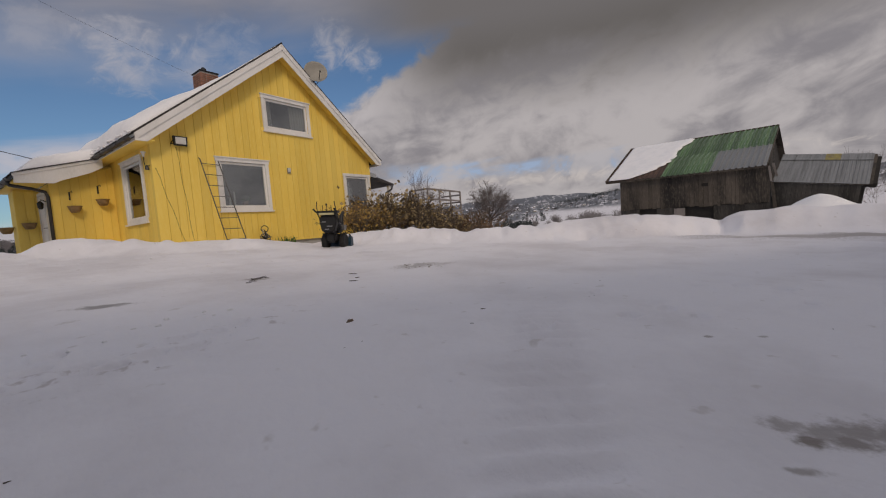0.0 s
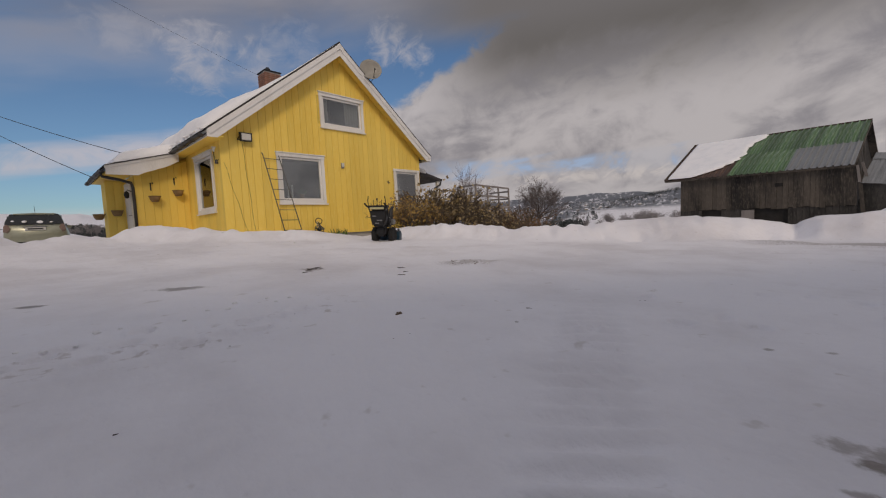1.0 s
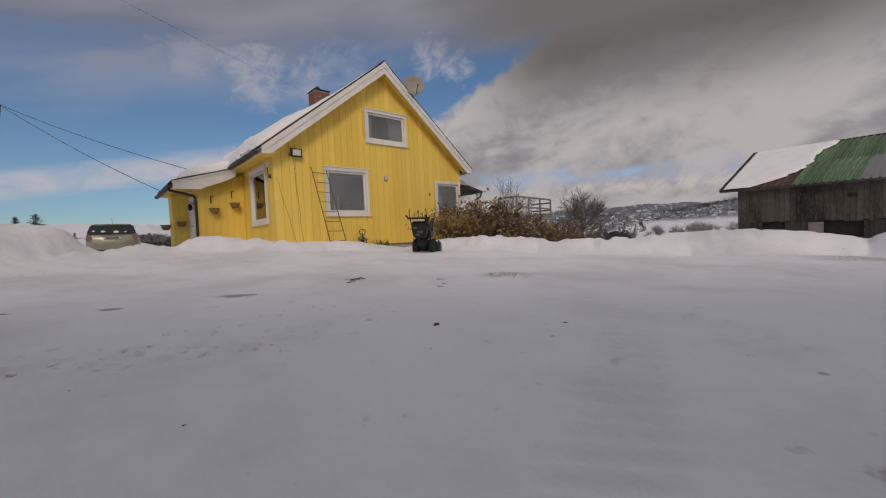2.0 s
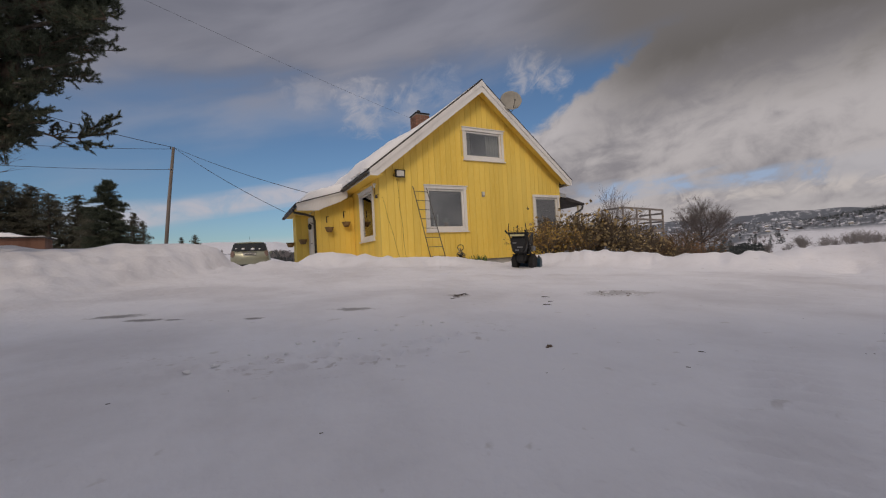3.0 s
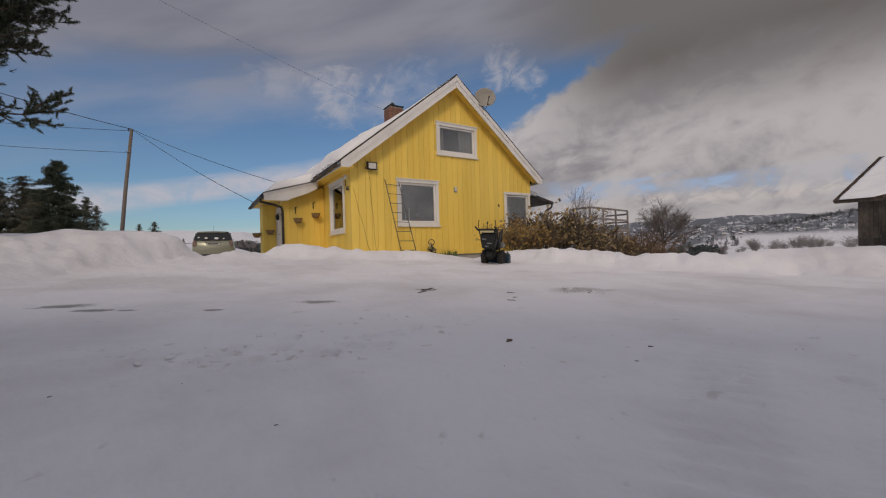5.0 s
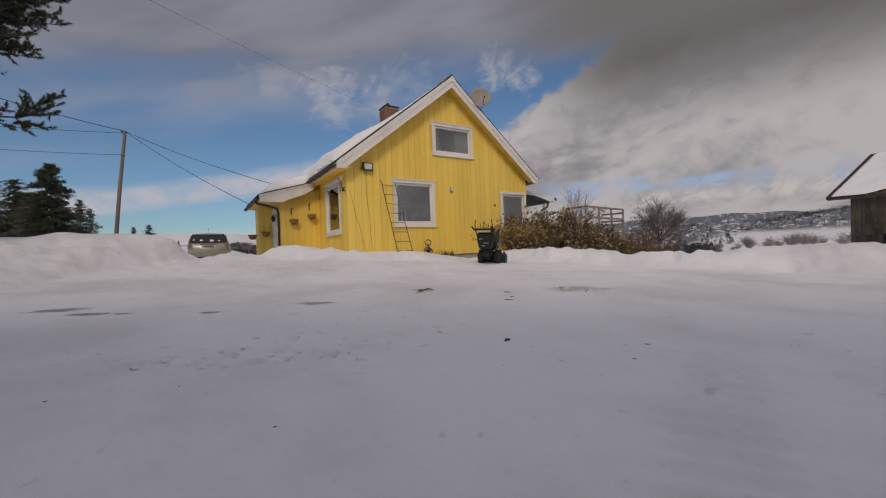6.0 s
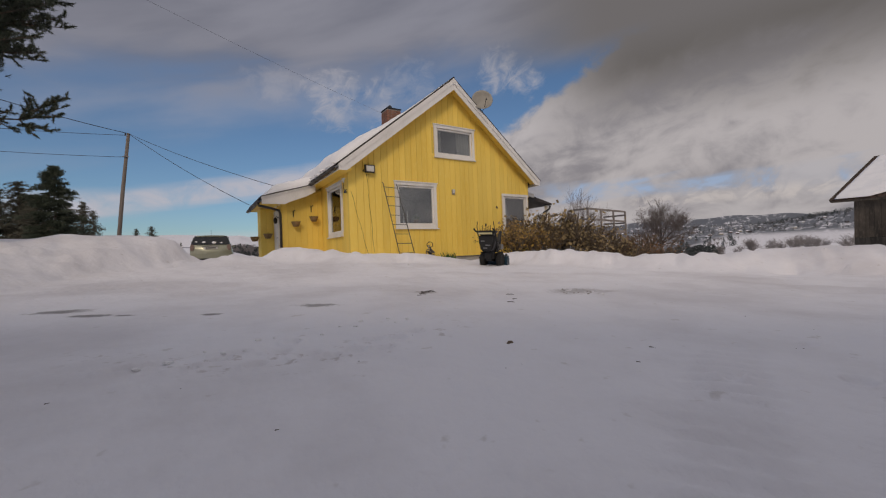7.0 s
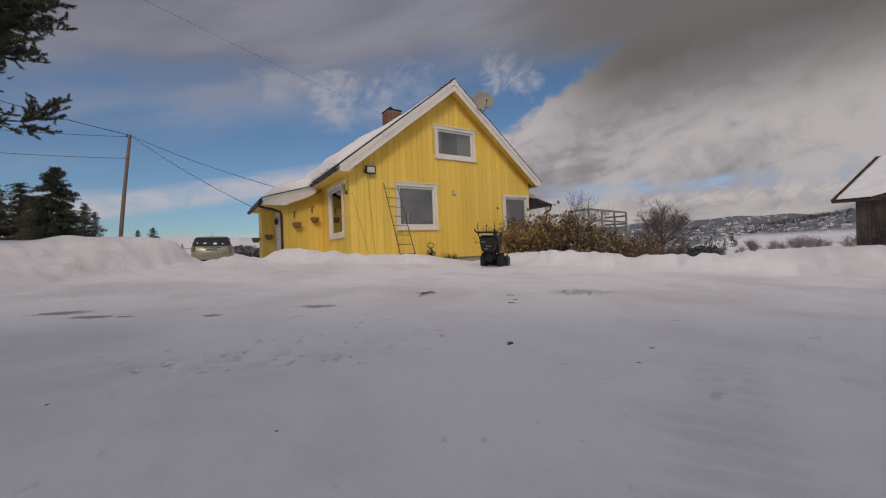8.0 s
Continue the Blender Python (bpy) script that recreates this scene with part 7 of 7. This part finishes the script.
def far_houses():
    rnd = random.Random(71)
    wall_mats = [plain("far_white_wall", (0.6, 0.6, 0.58), 0.8), plain("far_red_wall", (0.13, 0.065, 0.055), 0.8), plain("far_dark_wall", (0.10, 0.09, 0.085), 0.8), plain("far_yellow_wall", (0.34, 0.29, 0.2), 0.8)]
    models = []
    for k, wm in enumerate(wall_mats):
        t = thing("far_house", pose(0, 0, 0), ("small white farmhouse", "small red barn", "small dark farm building", "small yellow farmhouse")[k] + " on the far snowy slope", "house", "houses across the valley")
        w, d, h = 9 + k, 7, 4.2
        bm = bmesh.new()
        prism(bm, [(-w / 2, -2), (w / 2, -2), (w / 2, h), (-w / 2, h)], d, Matrix.Translation((0, -d / 2, 0)))
        part("wall", bm, wm, t)
        bm = bmesh.new()
        prism(bm, [(-d / 2 - 0.6, h - 0.2), (d / 2 + 0.6, h - 0.2), (0, h + 3.2)], w + 1, Matrix.Rotation(radians(90), 4, "Z") @ Matrix.Translation((0, -w / 2 - 0.5, 0)))
        part("roof", bm, ROOF_SNOW if k != 2 else ROOFING, t)
        for x in (-w * 0.28, w * 0.02, w * 0.3):
            part("window_pane", boxed(x - 0.6, -d / 2 - 0.06, 1.4, x + 0.6, -d / 2 + 0.02, 2.9), CAR_GLASS, t)
        models.append(t)
    used = set()
    for k in range(30):
        az, d = rnd.uniform(64, 80), 640 * 2.6 ** rnd.random()
        if k < 3:
            az, d = (63.9, 66.0, 69.8)[k], (520, 620, 700)[k]
        p = polar(az, d)
        i = k % 4
        s = 0.26 + d / 6500
        m = Matrix.Translation(p) @ Matrix.Rotation(radians(-az + rnd.uniform(-50, 50)), 4, "Z") @ Matrix.Diagonal((s, s, s, 1))
        if i not in used:
            used.add(i)
            models[i].matrix_basis = m
        else:
            copy_thing(models[i], ID).matrix_basis = m


far_houses()


def railing():
    t = thing("deck_railing", pose(0, 0, 0), "grey wooden deck railing on tall posts behind the bushes", "railing")
    a, b, c = polar(49.7, 22.5, 5.1), polar(52.3, 20.6, 5.3), polar(56.85, 23.4, 4.5)
    d = a + (c - b)

    def rail(p, q, drop, r=0.05):
        p, q = p - Vector((0, 0, drop)), q - Vector((0, 0, drop))
        bm = bmesh.new()
        ln = (q - p).length
        box(bm, -0.03, 0, -0.045, 0.03, ln, 0.045, 0.006)
        m = Matrix.Translation(p) @ (q - p).to_track_quat("Y", "Z").to_matrix().to_4x4()
        part("rail", bm, GREY_WOOD, t, m=m)

    def post(p):
        bm = boxed(-0.036, -0.036, 0, 0.036, 0.036, p.z + 0.4, 0.006)
        part("post", bm, GREY_WOOD, t, m=Matrix.Translation((p.x, p.y, -0.4)))
    for p, q in ((a, b), (b, c)):
        rail(p, q, 0)
        rail(p, q, 0.52)
    rail(d, c, 0.18)
    rail(d, c, 0.60)
    for p in (a, b, c, b.lerp(c, 0.33), b.lerp(c, 0.66), d.lerp(c, 0.5) - Vector((0, 0, 0.18))):
        post(p)
    bm = bmesh.new()
    lo = 1.45
    vs = [bm.verts.new((p.x, p.y, z)) for z in (lo, lo - 0.12) for p in (a, b, c, d)]
    for f in ((0, 1, 2, 3), (7, 6, 5, 4), (0, 4, 5, 1), (1, 5, 6, 2), (2, 6, 7, 3), (3, 7, 4, 0)):
        bm.faces.new([vs[i] for i in f])
    bmesh.ops.recalc_face_normals(bm, faces=bm.faces[:])
    part("deck", bm, GREY_WOOD, t)


railing()


def pole_and_wires():
    p = polar(-7.3, 26)
    top = polar(-6.0, 26, 14.7)
    t = thing("utility_pole", pose(0, 0, 0), "tall grey-brown wooden utility pole beyond the bank", "pole")
    part("post", tubed([p - Vector((0, 0, 0.5)), p.lerp(top, 0.5), top], [0.095, 0.085, 0.07], 12), POLE_WOOD, t, smooth=True)
    part("insulator", tubed([top - Vector((0.12, 0, 0.12)), top - Vector((0.14, 0, -0.03))], 0.03, 8), BLACK, t)
    low = p.lerp(top, 0.79)
    part("clamp", tubed([low - Vector((0.14, 0.1, 0)), low + Vector((0.12, -0.1, 0))], 0.025, 6), STEEL, t)

    def wire(a, b, sag, r=0.012, n=22):
        pts = [a.lerp(b, k / n) - Vector((0, 0, sag * 4 * (k / n) * (1 - k / n))) for k in range(n + 1)]
        ob = part("overhead_wire", tubed(pts, r, 5), BLACK)
        tagged(ob, "thin black overhead wire strung from the pole", "wire", "overhead wires")
    wire(top, polar(-30, 22, 18.8), 0.25, 0.016)
    wire(top, Vector((-5.0, 4.4, 3.42)), 0.14, 0.011)
    wire(top, Vector((-5.72, 5.7, 2.80)), 0.16, 0.011)
    wire(top - Vector((0.1, 0, 0.1)), polar(-30, 30, 12.4), 0.2, 0.011)
    wire(low, polar(-30, 30, 10.7), 0.2, 0.011)
    wire(polar(-25, 9.5, 31.5), Vector((-0.1, 4.5, 6.9)), 0.1, 0.003)


pole_and_wires()


def woodland_shed():
    p = polar(-17.9, 37)
    t = thing("woodland_shed", pose(p.x, p.y, p.z, 0, 0, 8), "low red-brown shed with snow on its roof by the wood", "shed")
    part("wall", boxed(-1.8, -0.8, -0.4, 0.55, 1.5, 1.35), RED_SHED, t)
    part("roof", boxed(-2.0, -1.0, 1.35, 0.75, 1.7, 1.43), ROOFING, t)

    def at(u, v):
        return (p.x - 1.95 + 2.6 * u, p.y - 0.85 + 2.4 * v, p.z + 1.44)
    s = snow_sheet("roof_snow_cover", None, 14, 12, at, lambda u, v: 0.34 * (0.6 + 0.5 * math.sin(u * 5 + 1)) * edge_round(u, 0.3) * edge_round(1 - u, 0.3) * edge_round(v, 0.25) * edge_round(1 - v, 0.2), "", 9)
    tagged(s, "snow lying on the low shed roof", "snow")


woodland_shed()


# ---- marks and litter on the snow ----
def twig(az, el, length, turn, seed, thick=0.006):
    x, y = on_snow(az, el)
    rnd = random.Random(seed)
    z = ground_z(x, y)
    c, s = math.cos(radians(turn - az)), math.sin(radians(turn - az))
    bm = bmesh.new()
    pts = []
    for k in range(6):
        u = (k / 5 - 0.5) * length
        v = rnd.uniform(-0.05, 0.05) * length
        px, py = x + u * c - v * s, y + u * s + v * c
        pts.append((px, py, ground_z(px, py) + thick * 0.7 + rnd.uniform(0, 0.04) * length))
    tube(bm, pts, [thick, thick, thick * 0.9, thick * 0.8, thick * 0.6, thick * 0.3], 5)
    q = Vector(pts[2])
    tube(bm, [q, q + Vector((c * length * 0.3 - s * length * 0.16, s * length * 0.3 + c * length * 0.16, 0.04 * length))], [thick * 0.6, thick * 0.2], 4)
    ob = part("fallen_twig", bm, TWIG)
    return tagged(ob, "small dark broken twig lying on the snow", "twig", "twigs on the snow")


def clod(az, el, size, seed, mat=None):
    x, y = on_snow(az, el)
    bm = bmesh.new()
    bmesh.ops.create_icosphere(bm, subdivisions=3, radius=size)
    for v in bm.verts:
        n = noise.noise(v.co / size * 1.3 + Vector((seed, 0, 0))) * 0.4 + noise.noise(v.co / size * 3.4 + Vector((seed, 5, 0))) * 0.2
        v.co *= 1 + n
        v.co.z *= 0.55
    ob = part("snow_clod", bm, mat or ROOF_SNOW, None, "", Matrix.Translation((x, y, ground_z(x, y) + size * 0.15)), True)
    if mat is not None:
        ob.name = "dirt_clod"
        return tagged(ob, "small crumb of frozen brown dirt lying on the snow", "dirt clod", "dirt crumbs on the snow")
    return tagged(ob, "small hard clod of ploughed snow lying in the yard", "snow clod", "clods on the snow")


def litter():
    for k, (a, e, l, tn) in enumerate(((29.3, -5.5, 0.15, 20), (29.9, -5.35, 0.10, 45), (28.7, -5.75, 0.08, -20), (29.6, -5.5, 0.06, 70), (28.9, -5.6, 0.07, 10), (28.2, -5.9, 0.06, 30), (30.3, -5.5, 0.05, -30))):
        twig(a, e, l * 0.9, tn, 40 + k, 0.0042)
    twig(41.3, -6.3, 0.09, 20, 3, 0.004)
    twig(41.4, -7.3, 0.08, -25, 4, 0.004)
    twig(41.9, -6.9, 0.05, 30, 14, 0.004)
    clod(40.9, -12.95, 0.016, 301, LEAF_LITTER)
    clod(40.6, -13.05, 0.009, 302, LEAF_LITTER)
    twig(59.3, -13.0, 0.026, 0, 6, 0.0026)
    twig(57.7, -14.9, 0.02, 10, 7, 0.002)
    twig(7.5, -21.9, 0.012, 0, 8, 0.0017)
    twig(-14.1, -13.5, 0.014, 10, 9, 0.0018)
    rnd = random.Random(5)
    for k in range(16):
        f = k / 15
        clod(-7 + 34 * f + rnd.uniform(-1, 1), -12.0 + 3.0 * f + rnd.uniform(-0.5, 0.5), rnd.uniform(0.008, 0.018), k)
    for k in range(10):
        clod(rnd.uniform(47, 54), rnd.uniform(-6.6, -5.0), rnd.uniform(0.007, 0.016), 30 + k)
    # crumbs of frozen dirt in the stains
    for k in range(12):
        clod(rnd.uniform(48.3, 52.5), rnd.uniform(-6.3, -5.6), rnd.uniform(0.006, 0.014), 60 + k, DIRT)
    # ploughed lumps along the banks
    co, fc = [], []
    bm = bmesh.new()
    bmesh.ops.create_icosphere(bm, subdivisions=1, radius=1.0)
    ball, tri = np.array([v.co[:] for v in bm.verts]), np.array([[v.index for v in f.verts] for f in bm.faces])
    bm.free()
    rs = np.random.RandomState(23)
    for k in range(160):
        az = rs.uniform(-12, 106)
        d = 8.1 + 2.3 * rs.beta(2.2, 1.6)
        x, y = YX + d * math.sin(radians(az)), YY + d * math.cos(radians(az))
        s = 0.006 + 0.028 * rs.beta(1, 6)
        w = ball * (1 + 0.35 * rs.uniform(-1, 1, (len(ball), 1))) * np.array([s * 1.4, s * 1.2, s * 0.6])
        fc.append(tri + len(ball) * k)
        co.append(w + np.array([x, y, ground_z(x, y) + s * 0.1]))
    ob = mesh_np("ploughed_lumps", np.concatenate(co), np.concatenate(fc), ROOF_SNOW, None, "small broken lumps of snow strewn along the ploughed banks")
    tagged(ob, category="snow", kind="stuff")
    # ragged snow and ice hanging over the eave
    co, fc = [], []
    for k in range(46):
        f = rs.uniform(0, 1)
        s = 0.015 + 0.04 * rs.beta(1.2, 3)
        w = ball * (1 + 0.4 * rs.uniform(-1, 1, (len(ball), 1))) * np.array([s, s * 1.2, s * 1.1])
        p = np.array([END_L - 0.09 + rs.uniform(-0.05, 0.06), FRONT + 0.02 + 3.3 * f, EAVE + rs.uniform(-0.02, 0.06)])
        fc.append(tri + len(ball) * k)
        co.append(w + p)
    ob = mesh_np("eave_snow_lumps", np.concatenate(co), np.concatenate(fc), ROOF_SNOW, None, "ragged lumps of snow over the dark gutter")
    tagged(ob, category="snow", kind="stuff")
    for k in range(12):
        twig(rnd.uniform(-15, 100), rnd.uniform(-20, -8), rnd.uniform(0.005, 0.011), rnd.uniform(0, 180), 100 + k, 0.0011)


litter()
